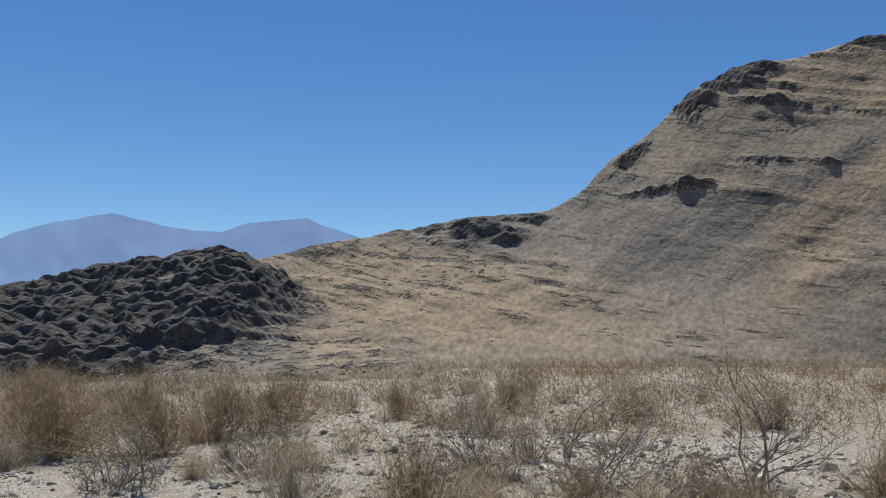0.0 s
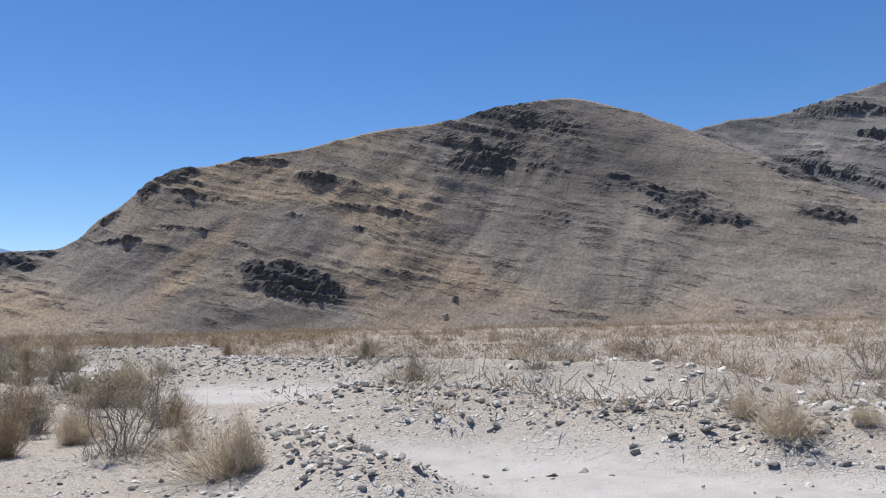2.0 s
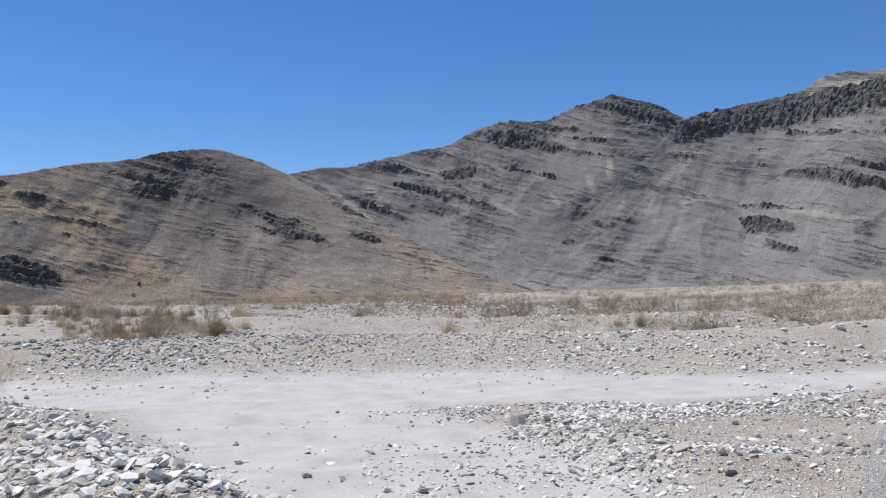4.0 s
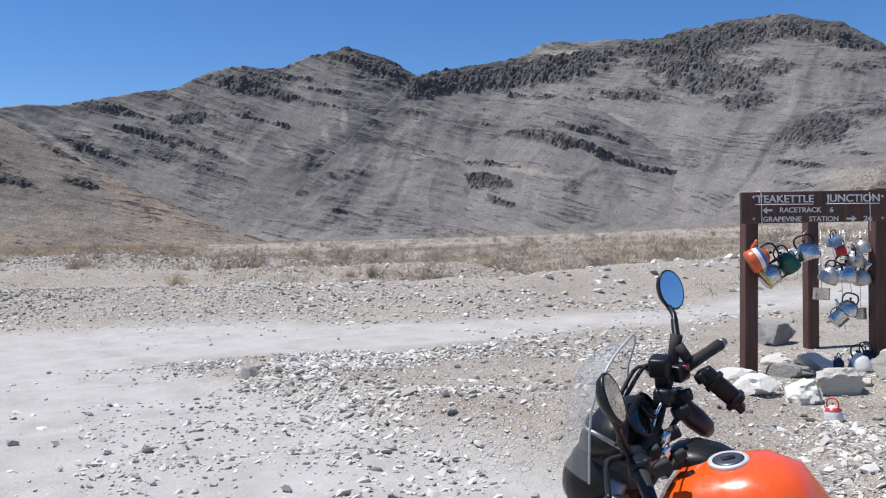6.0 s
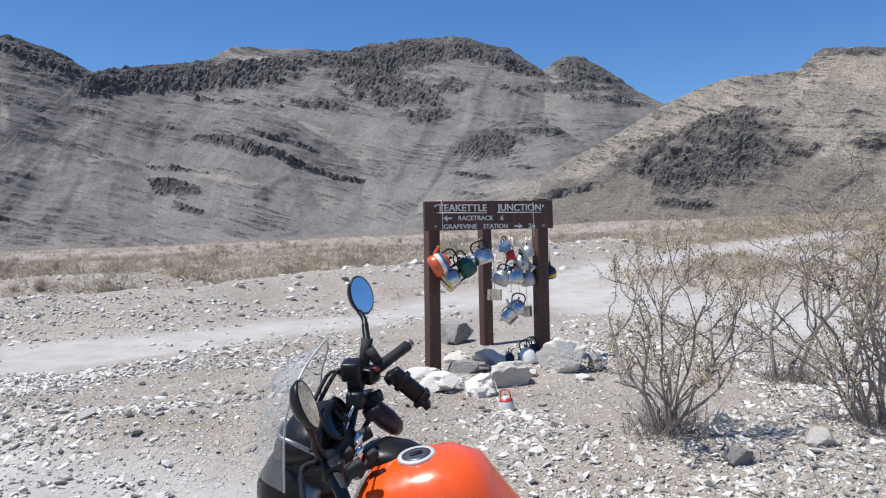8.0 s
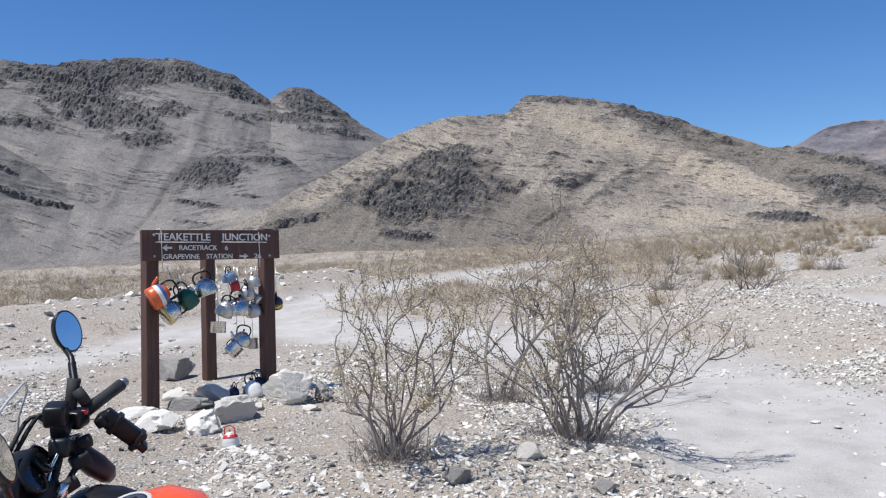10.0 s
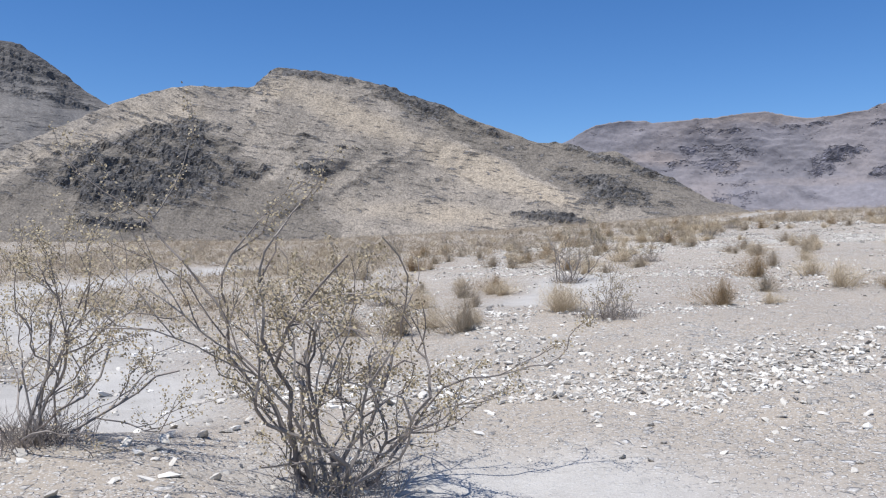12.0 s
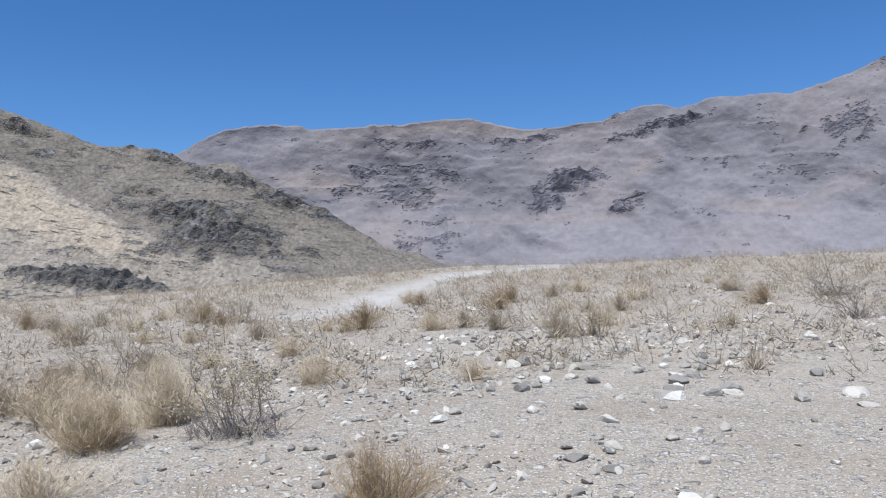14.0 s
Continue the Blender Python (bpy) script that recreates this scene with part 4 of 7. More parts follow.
    scatter("gravel_spread", 46000, 2.8, 12, (0, 0), 34, 128, 0.008, 0.036, "grey and white limestone chips spread round the junction", 0.9, 1.0)
    scatter("gravel_drift", 22000, 1.6, 15, (36, -25), 40, 185, 0.011, 0.05, "white limestone chips drifted beside the track", 0.9, 0.8)
    scatter("gravel_slope", 22000, 1.6, 22, (19, -11), 60, 175, 0.010, 0.05, "pale chips on the slope beyond the road", 0.8, 0.6)


build_gravel()

LITTLE = [rock_mesh(140 + i, 2, 0.7, 0.34) for i in range(5)]
ROCKS = [rock_mesh(100 + i, 3, random.Random(i).uniform(0.5, 0.8)) for i in range(8)]


def place_rock(name, x, y, size, label, group="", mesh=None, mat=None, turn=None, sink=0.25, tall=1.0):
    me = mesh or ROCKS[random.randrange(len(ROCKS))]
    ob = new(name, me)
    z = ground_at(x, y)
    ob.matrix_world = Matrix.Translation((x, y, z + size * 0.55 * tall * (1 - sink) - 0.02)) @ pose(0, 0, 0, random.uniform(-9, 9), random.uniform(-9, 9), turn if turn is not None else random.uniform(0, 360)) @ Matrix.Diagonal((size, size, size * tall, 1))
    return tagged(ob, label, "rock", group)


def scatter_rocks():
    rnd = random.Random(12)
    spots = []
    # (centre x, y, spread, how many, smallest, largest)
    for cx, cy, sp, n, lo, hi in ((2.3, 9, 1.6, 16, 0.07, 0.19), (2.2, 14, 2.4, 10, 0.07, 0.16), (11, 17, 3.2, 14, 0.08, 0.18), (17, 10, 3.5, 14, 0.08, 0.2), (25, 6, 5, 12, 0.08, 0.2),
                                  (6.4, 6.2, 1.5, 9, 0.06, 0.14), (13, -9, 3, 10, 0.05, 0.10), (24, -9, 2, 8, 0.05, 0.10), (38, -26, 5, 20, 0.06, 0.13), (47, -41, 6, 34, 0.06, 0.14), (47, -49, 5, 16, 0.07, 0.2),
                                  (5.6, 4.6, 1.5, 46, 0.03, 0.07), (7.8, 3.2, 1.6, 46, 0.03, 0.07), (2.3, 8, 1.2, 30, 0.04, 0.10),
                                  (3, 84, 6, 30, 0.07, 0.2), (10, 77, 4, 20, 0.07, 0.18), (9.4, 67.6, 1.2, 24, 0.05, 0.14), (17, 70, 3, 24, 0.06, 0.18), (21, 59, 2.5, 30, 0.06, 0.16), (24, 47.5, 2.5, 34, 0.06, 0.16), (24, 36.5, 2.5, 36, 0.06, 0.17),
                                  (19, 24.5, 2.5, 36, 0.06, 0.17), (20.8, 46.2, 0.7, 30, 0.04, 0.13), (17.9, 34.4, 0.6, 60, 0.03, 0.11), (10.9, 21.6, 0.7, 90, 0.025, 0.075), (10.9, 19.4, 0.5, 50, 0.025, 0.07), (16, 60, 1.4, 12, 0.05, 0.12),
                                  (52.2, -45.6, 0.7, 18, 0.06, 0.14), (51.6, -47.1, 0.6, 16, 0.06, 0.14), (50.3, -45.4, 0.25, 4, 0.09, 0.15), (49.5, -43.6, 0.5, 8, 0.05, 0.10), (55, -50, 4, 50, 0.06, 0.2), (52, -44, 1.5, 30, 0.04, 0.10), (58, -47, 5, 50, 0.08, 0.22),
                                  (43.0, -21.9, 0.4, 5, 0.1, 0.2), (39.0, -23.0, 0.8, 16, 0.06, 0.14), (27.3, -14.6, 0.6, 14, 0.06, 0.13), (31.4, -13.5, 0.4, 4, 0.1, 0.18), (51.6, -28.7, 0.35, 5, 0.1, 0.2), (48.4, -30.4, 0.8, 16, 0.06, 0.16), (50.8, -35.2, 0.7, 16, 0.06, 0.17), (45, -39.2, 1.2, 14, 0.06, 0.15), (46, -27, 3, 30, 0.08, 0.2), (48, -37, 3, 40, 0.06, 0.2), (54, -40, 4, 40, 0.07, 0.2)):
        for _ in range(n):
            x, y = rnd.gauss(cx, sp), rnd.gauss(cy, sp)
            size = lo * (hi / lo) ** rnd.random()
            if path_clear(x, y) > min(3.0, 0.8 + 14 * max(0, size - 0.05)) and road_mask(x, y) < 0.25 and math.hypot(x, y) > 4:
                spots.append((x, y, size))
    spots.sort(key=lambda p: -p[2])
    for x, y, size in spots[:285]:
        place_rock("rock", x, y, min(size, 0.13, 0.035 + 0.012 * float(path_clear(x, y))) if math.hypot(x, y) > 10 else min(size, 0.13), "grey limestone rock lying on the gravel flat", "rocks on the flat", sink=0.4, tall=rnd.uniform(0.5, 0.95))
    V, F = [], []
    for x, y, size in spots[285:]:
        size = min(size, 0.03 + 0.012 * float(path_clear(x, y))) if math.hypot(x, y) > 10 else size
        me = LITTLE[rnd.randrange(len(LITTLE))]
        m = pose(x, y, ground_at(x, y) + size * 0.2, rnd.uniform(-12, 12), rnd.uniform(-12, 12), rnd.uniform(0, 360)) @ Matrix.Diagonal((size, size, size * rnd.uniform(0.5, 0.95), 1))
        k = len(V)
        V.extend(m @ v.co for v in me.vertices)
        F.extend(tuple(k + q for q in p.vertices) for p in me.polygons)
    tagged(new("stones", raw_mesh("stones", V, F, M_COBBLE)), "grey and white limestone stones strewn over the flat", "stones", kind="stuff")


scatter_rocks()


# ---- plants ----
def leaf_material(name, a, b_, rough=0.7):
    m, nt, b = material(name, rough)
    rnd = nt.nodes.new("ShaderNodeNewGeometry").outputs["Random Per Island"]
    col = ramp(nt, rnd, [(0.0, a), (1.0, b_)])
    col = mix(nt, value(nt, "MULTIPLY", noise_tex(nt, 5, 3, 0.6, coords(nt)), 0.5), col, tuple(c * 0.7 for c in a))
    nt.links.new(col, b.inputs["Base Color"])
    return m


M_TWIG = leaf_material("grey_brown_bark", (0.19, 0.16, 0.14), (0.35, 0.31, 0.27), 0.85)
M_LEAF = leaf_material("olive_creosote_leaf", (0.28, 0.225, 0.135), (0.45, 0.375, 0.24))
M_STRAW = leaf_material("dry_straw_twigs", (0.50, 0.40, 0.27), (0.74, 0.63, 0.46), 0.85)
M_RUSSET = leaf_material("russet_brush_twigs", (0.29, 0.205, 0.115), (0.44, 0.325, 0.19), 0.85)
M_DRYBROWN = leaf_material("dry_brown_twigs", (0.31, 0.25, 0.175), (0.50, 0.42, 0.31), 0.85)


def twig(verts, faces, pts, r0, r1, n=4):
    """A thin tapered twig through points, added to plain lists."""
    last = None
    for i, p in enumerate(pts):
        ax = (pts[min(i + 1, len(pts) - 1)] - pts[max(0, i - 1)]).normalized()
        u = ax.orthogonal().normalized()
        w = ax.cross(u)
        r = r0 + (r1 - r0) * i / (len(pts) - 1)
        base = len(verts)
        for k in range(n):
            a = 2 * math.pi * k / n
            verts.append(p + u * r * math.cos(a) + w * r * math.sin(a))
        if last is not None:
            for k in range(n):
                faces.append((last + k, last + (k + 1) % n, base + (k + 1) % n, base + k))
        last = base


def creosote_meshes(seed, height, spread, stems, leaves, lean=(0, 0)):
    """Bare forking stems that rise and fan out from one foot, with small leaves near the tips."""
    rnd = random.Random(seed)
    V, F, LV, LF = [], [], [], []

    def leaf(p, size):
        a = Vector((rnd.gauss(0, 1), rnd.gauss(0, 1), rnd.gauss(0.3, 1))).normalized()
        b = a.orthogonal().normalized() * size * 0.45
        a = a * size
        i = len(LV)
        LV.extend([p, p + a * 0.5 + b, p + a, p + a * 0.5 - b])
        LF.append((i, i + 1, i + 2, i + 3))

    def grow(p, d, length, radius, level):
        pts = [p]
        steps = 6 if level < 2 else 4
        for _ in range(steps):
            d = (d + Vector((rnd.gauss(0, 0.30), rnd.gauss(0, 0.30), rnd.gauss(0.05, 0.20)))).normalized()
            pts.append(pts[-1] + d * length / steps)
        twig(V, F, pts, radius, radius * 0.55, 5 if level == 0 else 4 if level == 1 else 3)
        if level >= 1:
            for q in pts[1:]:
                for _ in range(leaves if level > 1 else leaves // 2):
                    if rnd.random() < 0.7:
                        leaf(q + Vector((rnd.gauss(0, 0.02), rnd.gauss(0, 0.02), rnd.gauss(0, 0.02))), rnd.uniform(0.010, 0.021))
        if level < 4:
            for k in range(rnd.choice((2, 3, 3)) if level < 2 else rnd.choice((1, 2, 2)) if level < 3 else rnd.choice((0, 1, 1))):
                q = pts[rnd.choice((2, 3, 4, 5, 6)) if level < 2 else rnd.choice((1, 2, 3, 4))]
                nd = (d + Vector((rnd.gauss(0, 0.46), rnd.gauss(0, 0.46), rnd.gauss(0.12, 0.28)))).normalized()
                grow(q, nd, length * rnd.uniform(0.45, 0.75), radius * 0.58, level + 1)

    for i in range(stems):
        a = 2 * math.pi * (i + rnd.random() * 0.7) / stems
        out = spread * rnd.uniform(0.35, 1.0)
        d = Vector((math.cos(a) * out + lean[0], math.sin(a) * out + lean[1], 1.0)).normalized()
        foot = (0.06 + 0.22 * spread) * rnd.random()
        grow(Vector((math.cos(a) * foot, math.sin(a) * foot, -0.05)), d, height * rnd.uniform(0.45, 0.7), 0.0082 * height * rnd.uniform(0.7, 1.3), 0)
    # dead thatch round the foot
    for _ in range(300):
        a, r = rnd.uniform(0, 6.283), rnd.uniform(0.03, 0.28 + 0.25 * spread)
        p = Vector((math.cos(a) * r, math.sin(a) * r, 0.0))
        d = Vector((rnd.gauss(0, 0.5), rnd.gauss(0, 0.5), rnd.uniform(0.3, 1))).normalized()
        twig(V, F, [p, p + d * rnd.uniform(0.06, 0.34)], 0.0028, 0.0012, 3)
    return raw_mesh("branches", V, F, M_TWIG), raw_mesh("leaves", LV, LF, M_LEAF)


def tuft_meshes(seed, radius, height, blades, mat, wide=0.005):
    """A dense dry shrub: hundreds of fine twigs that fork once, in an uneven dome."""
    rnd = random.Random(seed)
    V, F = [], []
    lump = [(rnd.uniform(0, 6.283), rnd.uniform(0.75, 1.2)) for _ in range(5)]
    for _ in range(blades):
        a = rnd.uniform(0, 6.283)
        k = sum(s * max(0, math.cos(a - b)) for b, s in lump) / 2.2
        out = rnd.random() ** 0.7
        tip = Vector((math.cos(a) * radius * out * k, math.sin(a) * radius * out * k, height * math.sqrt(max(0.06, 1 - 0.8 * out ** 2)) * rnd.uniform(0.4, 1.08)))
        foot = Vector((tip.x * 0.3 + rnd.gauss(0, 0.05), tip.y * 0.3 + rnd.gauss(0, 0.05), -0.03))
        mid = foot.lerp(tip, 0.55) + Vector((rnd.gauss(0, 0.09), rnd.gauss(0, 0.09), 0.04 * height))
        w = Vector((rnd.gauss(0, 1), rnd.gauss(0, 1), 0.2)).normalized() * wide
        i = len(V)
        V.extend([foot - w, foot + w, mid + w * 0.8, mid - w * 0.8, tip])
        F.extend([(i, i + 1, i + 2, i + 3), (i + 3, i + 2, i + 4)])
        for _ in range(9):
            q = foot.lerp(mid, rnd.random()) if rnd.random() < 0.3 else mid.lerp(tip, rnd.random())
            t2 = q + Vector((rnd.gauss(0, 0.085), rnd.gauss(0, 0.085), rnd.gauss(0.02, 0.07))) * (height / 0.6)
            i = len(V)
            V.extend([q - w * 0.6, q + w * 0.6, t2])
            F.append((i, i + 1, i + 2))
    return raw_mesh("twigs", V, F, mat)


def creosote(x, y, seed, height, spread, stems, leaves, label, lean=(0, 0), group="creosote bushes"):
    ob = thing("creosote_bush", Matrix.Translation((x, y, ground_at(x, y))), label, "bush", group)
    for me in creosote_meshes(seed, height, spread, stems, leaves, lean):
        new("stem" if me.name.startswith("branches") else "foliage", me).parent = ob
    return ob


def shrub(x, y, mesh, scale, label, name="dry_shrub", group="dry shrubs on the flat", turn=0.0):
    ob = new(name, mesh)
    ob.matrix_world = pose(x, y, ground_at(x, y), 0, 0, turn) @ Matrix.Diagonal((scale, scale, scale, 1))
    return tagged(ob, label, "shrub", group)


creosote(6.25, -0.34, 61, 1.5, 0.14, 12, 6, "tall narrow grey-brown creosote bush with sparse olive leaves", (0.0, -0.10))
creosote(6.79, -1.92, 22, 1.8, 0.8, 16, 7, "wide forking creosote bush with sparse yellow-olive leaves")
creosote(9.2, -1.75, 23, 2.5, 0.22, 3, 5, "tall leggy creosote bush with few yellowing leaves")
creosote(9.8, -3.1, 54, 2.0, 0.3, 3, 5, "tall leggy creosote bush with few yellowing leaves")
# leggy and wide bushes over the flat, the wash and the fan: place, height, spread, stems, leaves
for x, y, seed, height, spread, stems, leaves, label in (
        (-0.6, 81.7, 25, 1.05, 0.9, 11, 4, "grey creosote bush with yellowing leaves in the brush"), (0.5, 82.4, 26, 1.0, 0.9, 10, 4, "grey creosote bush with yellowing leaves in the brush"),
        (3.2, 82.0, 27, 0.95, 0.5, 8, 3, "leggy bare creosote bush among the cobbles"), (4.2, 81.5, 44, 1.4, 0.45, 8, 3, "leggy bare creosote bush among the cobbles"), (5.7, 81.4, 28, 1.5, 0.5, 9, 3, "leggy bare creosote bush among the cobbles"),
        (6.3, 76.5, 31, 1.0, 0.8, 10, 4, "grey creosote bush at the edge of the wash"), (8.5, 76.4, 32, 1.2, 0.75, 10, 4, "grey creosote bush at the edge of the wash"), (9.5, 76.3, 45, 1.15, 0.7, 9, 4, "grey creosote bush at the edge of the wash"),
        (13.0, 66.9, 46, 1.55, 0.65, 12, 4, "tall open creosote bush above the wash"), (11.1, 67.6, 47, 0.95, 0.8, 10, 4, "low grey creosote bush above the wash"), (12.1, 67.8, 48, 1.15, 0.7, 9, 4, "grey creosote bush above the wash"),
        (16.4, 57.6, 36, 1.3, 0.9, 14, 4, "wide grey creosote bush beside the road"), (14.5, 60.6, 33, 1.0, 0.8, 10, 4, "low grey creosote bush beside the road"),
        (18.6, 48.3, 34, 1.2, 0.9, 13, 4, "grey creosote bush beside the road berm"), (16.9, 50.6, 35, 1.05, 0.8, 11, 4, "grey creosote bush beside the road berm"),
        (16.6, 36.6, 49, 1.15, 0.85, 12, 4, "grey creosote bush beside the road berm"), (9.8, 25.3, 37, 1.1, 0.8, 11, 4, "grey creosote bush beside the road berm"),
        (18.6, -9.45, 38, 1.85, 0.8, 15, 8, "wide forking creosote bush with sparse olive leaves"), (19.6, -7.8, 41, 1.35, 0.4, 9, 8, "narrow creosote bush with few olive leaves"),
        (32.0, -18.85, 39, 1.8, 0.85, 11, 5, "open creosote bush with yellow-olive leaves beside the track"), (43.7, -27.2, 40, 1.5, 0.75, 11, 8, "open creosote bush with yellow-olive leaves on the fan"),
        (47.0, -32.6, 42, 1.3, 0.6, 8, 6, "leggy creosote bush with yellow-olive leaves on the fan"),
        (23.9, -14.8, 43, 0.85, 0.9, 10, 2, "low dark bare bush beside straw-coloured brush"), (35.8, -23.9, 51, 0.85, 0.9, 10, 2, "low dark bare bush beside straw-coloured brush"),
        (45.1, -31.3, 52, 0.85, 0.9, 10, 2, "low dark bare bush beside straw-coloured brush"), (47.3, -35.7, 53, 0.9, 0.95, 11, 2, "low dark bare bush beside straw-coloured brush"),
        (53.1, -42.1, 29, 0.95, 0.95, 13, 3, "low dark-stemmed creosote bush on the fan")):
    creosote(x, y, seed, height, spread, stems, leaves, label)
creosote(1.1, 12.6, 24, 1.35, 0.8, 11, 4, "bare grey creosote bush beside the road berm")

TUFTS = [tuft_meshes(40 + i, 0.8, 0.52, 330, M_STRAW, 0.0027) for i in range(3)]
BROWN = [tuft_meshes(50 + i, 0.85, 0.55, 300, M_DRYBROWN, 0.003) for i in range(3)]
DOMES = [tuft_meshes(60 + i, 0.8, 0.62, 620, M_STRAW, 0.0024) for i in range(3)]
for x, y, k, size, label in ((2.2, 12.0, 0, 1.1, "dense straw-coloured dry shrub on the stony berm"), (1.1, 10.0, 1, 0.85, "low straw-coloured dry shrub beside the berm"), (0.1, 16.0, 2, 1.1, "round straw-coloured dry shrub on the flat"),
                            (10.5, 23.1, 0, 1.05, "dense straw-coloured dry shrub on the stony berm"), (9.7, 20.9, 1, 0.75, "low straw-coloured dry shrub beside the berm"),
                            (17.2, 35.2, 2, 1.05, "dense straw-coloured dry shrub on the stony berm"), (16.5, 33.8, 0, 0.75, "low straw-coloured dry shrub beside the berm"),
                            (19.8, 46.7, 1, 1.1, "dense straw-coloured dry shrub on the stony berm"), (17.8, 49.8, 2, 0.75, "low straw-coloured dry shrub beside the berm"), (17.6, 57.4, 0, 1.15, "dense straw-coloured dry shrub beside the road"),
                            (14.3, 67.0, 1, 1.15, "dense straw-coloured dry shrub above the wash"), (11.6, 75.2, 2, 1.1, "round straw-coloured dry shrub on the flat"),
                            (25.4, -14.9, 0, 0.85, "dense straw-coloured dry shrub on the fan"), (37.1, -23.9, 1, 0.95, "dense straw-coloured dry shrub on the fan"), (46.3, -31.1, 2, 0.95, "dense straw-coloured dry shrub on the fan"),
                            (48.9, -35.7, 0, 0.95, "dense straw-coloured dry shrub on the fan"), (54.3, -42.0, 1, 1.1, "dense straw-coloured dry shrub on the fan"), (53.9, -41.0, 2, 0.95, "dense straw-coloured dry shrub on the fan"), (55.5, -41.3, 0, 0.9, "dense straw-coloured dry shrub on the fan")):
    shrub(x, y, DOMES[k], size, label, turn=37 * x)

RUSSET = [tuft_meshes(90 + i, 0.95, 0.7, 420, M_RUSSET, 0.003) for i in range(2)]
for x, y, size in ((-2.3, 83.4, 1.5), (-1.1, 83.6, 1.3), (-0.7, 84.9, 1.4), (-0.2, 85.8, 1.3), (-3.4, 85, 1.6), (-2.8, 87, 1.5), (-4.6, 86.5, 1.5), (-0.5, 87.8, 1.2), (1.4, 88, 1.0), (-5.8, 89, 1.5), (3.4, 89.5, 1.0), (5.5, 87.5, 1.0), (7.5, 86.8, 1.0),
                   (3.9, 78.8, 1.2), (4.9, 79.6, 1.1), (2.6, 80.6, 1.2), (8.9, 80.5, 1.0), (10.4, 79.4, 1.1), (12, 80.5, 1.0), (7.0, 81.5, 0.9), (7.7, 71.8, 1.4), (8.7, 72.8, 1.2), (9.9, 71.4, 1.0), (12.2, 73.0, 0.9), (14.8, 74.5, 1.0), (17.2, 73.4, 1.0),
                   (19, 75, 1.1), (13.4, 62.9, 1.1), (15.2, 64.0, 1.1), (12, 65.2, 1.1), (19.6, 67.4, 0.9), (16.9, 51.8, 1.0), (18.9, 51.2, 0.9), (17.2, 48.9, 0.9), (17.5, 54.6, 1.0), (13.3, 61.2, 1.0), (14.7, 61.8, 0.9), (16.4, 53.4, 1.1), (15.2, 54.4, 1.2), (18.0, 54.6, 0.9), (14.2, 52.6, 1.0), (15.6, 37.6, 1.0), (14.9, 38.9, 1.1), (16.0, 40.4, 1.1), (9.3, 27.4, 1.0), (10.6, 28.4, 1.0), (8.6, 26.0, 1.0), (25.2, 41.6, 0.7), (28.3, 38.2, 0.9), (27.4, 39.0, 0.8), (20.2, 29.9, 0.7), (24.2, 25.6, 0.9), (23.2, 26.8, 0.8)):
    shrub(x, y, RUSSET[int(x * 7) % 2], size, "russet brown brush bush on the gravel flat", "brown_shrub", "brown shrubs on the flat", 40 * x)

# low growth in clumps: centre, spread, how many
CLUMPS = ((-1.5, 83, 1.8, 10), (4.5, 77.6, 1.8, 10), (9.4, 69.6, 1.5, 11), (14.6, 58.8, 1.4, 10), (17.4, 49.2, 1.2, 9), (15.6, 37.0, 0.9, 8), (8.8, 24.6, 1.0, 8), (34, -18, 4, 22), (52, -35, 4, 26), (60, -50, 5, 30), (45, -25, 4, 18), (30, -19.5, 2.5, 14), (27.5, -17, 1.6, 8), (37, -21, 3, 12), (35, -27, 2.5, 12), (43, -32, 2.5, 12), (50, -41, 2.5, 12), (57, -44, 3, 14))


def low_growth():
    rnd = random.Random(57)
    for cx, cy, spread, n in CLUMPS:
        for _ in range(n):
            x, y, size = rnd.gauss(cx, spread), rnd.gauss(cy, spread), rnd.uniform(0.45, 0.9)
            if road_mask(x, y) < 0.2 and path_clear(x, y) > 0.7:
                kind = rnd.random()
                if kind < 0.4:
                    shrub(x, y, rnd.choice(TUFTS), size, "straw-coloured dry shrub on the gravel flat", turn=rnd.uniform(0, 360))
                else:
                    shrub(x, y, rnd.choice(BROWN if kind < 0.75 else RUSSET), size, "brown dry shrub on the gravel flat", "brown_shrub", "brown shrubs on the flat", rnd.uniform(0, 360))


low_growth()

SPARSE = [tuft_meshes(120 + i, 0.8, 0.52, 75, M_STRAW, 0.0065) for i in range(3)]
SPARSE_BROWN = [tuft_meshes(130 + i, 0.85, 0.55, 75, M_DRYBROWN, 0.007) for i in range(3)]
WILD = []
for i in range(4):
    WILD.append(creosote_meshes(70 + i, 1.15, 0.75, 8, 3))


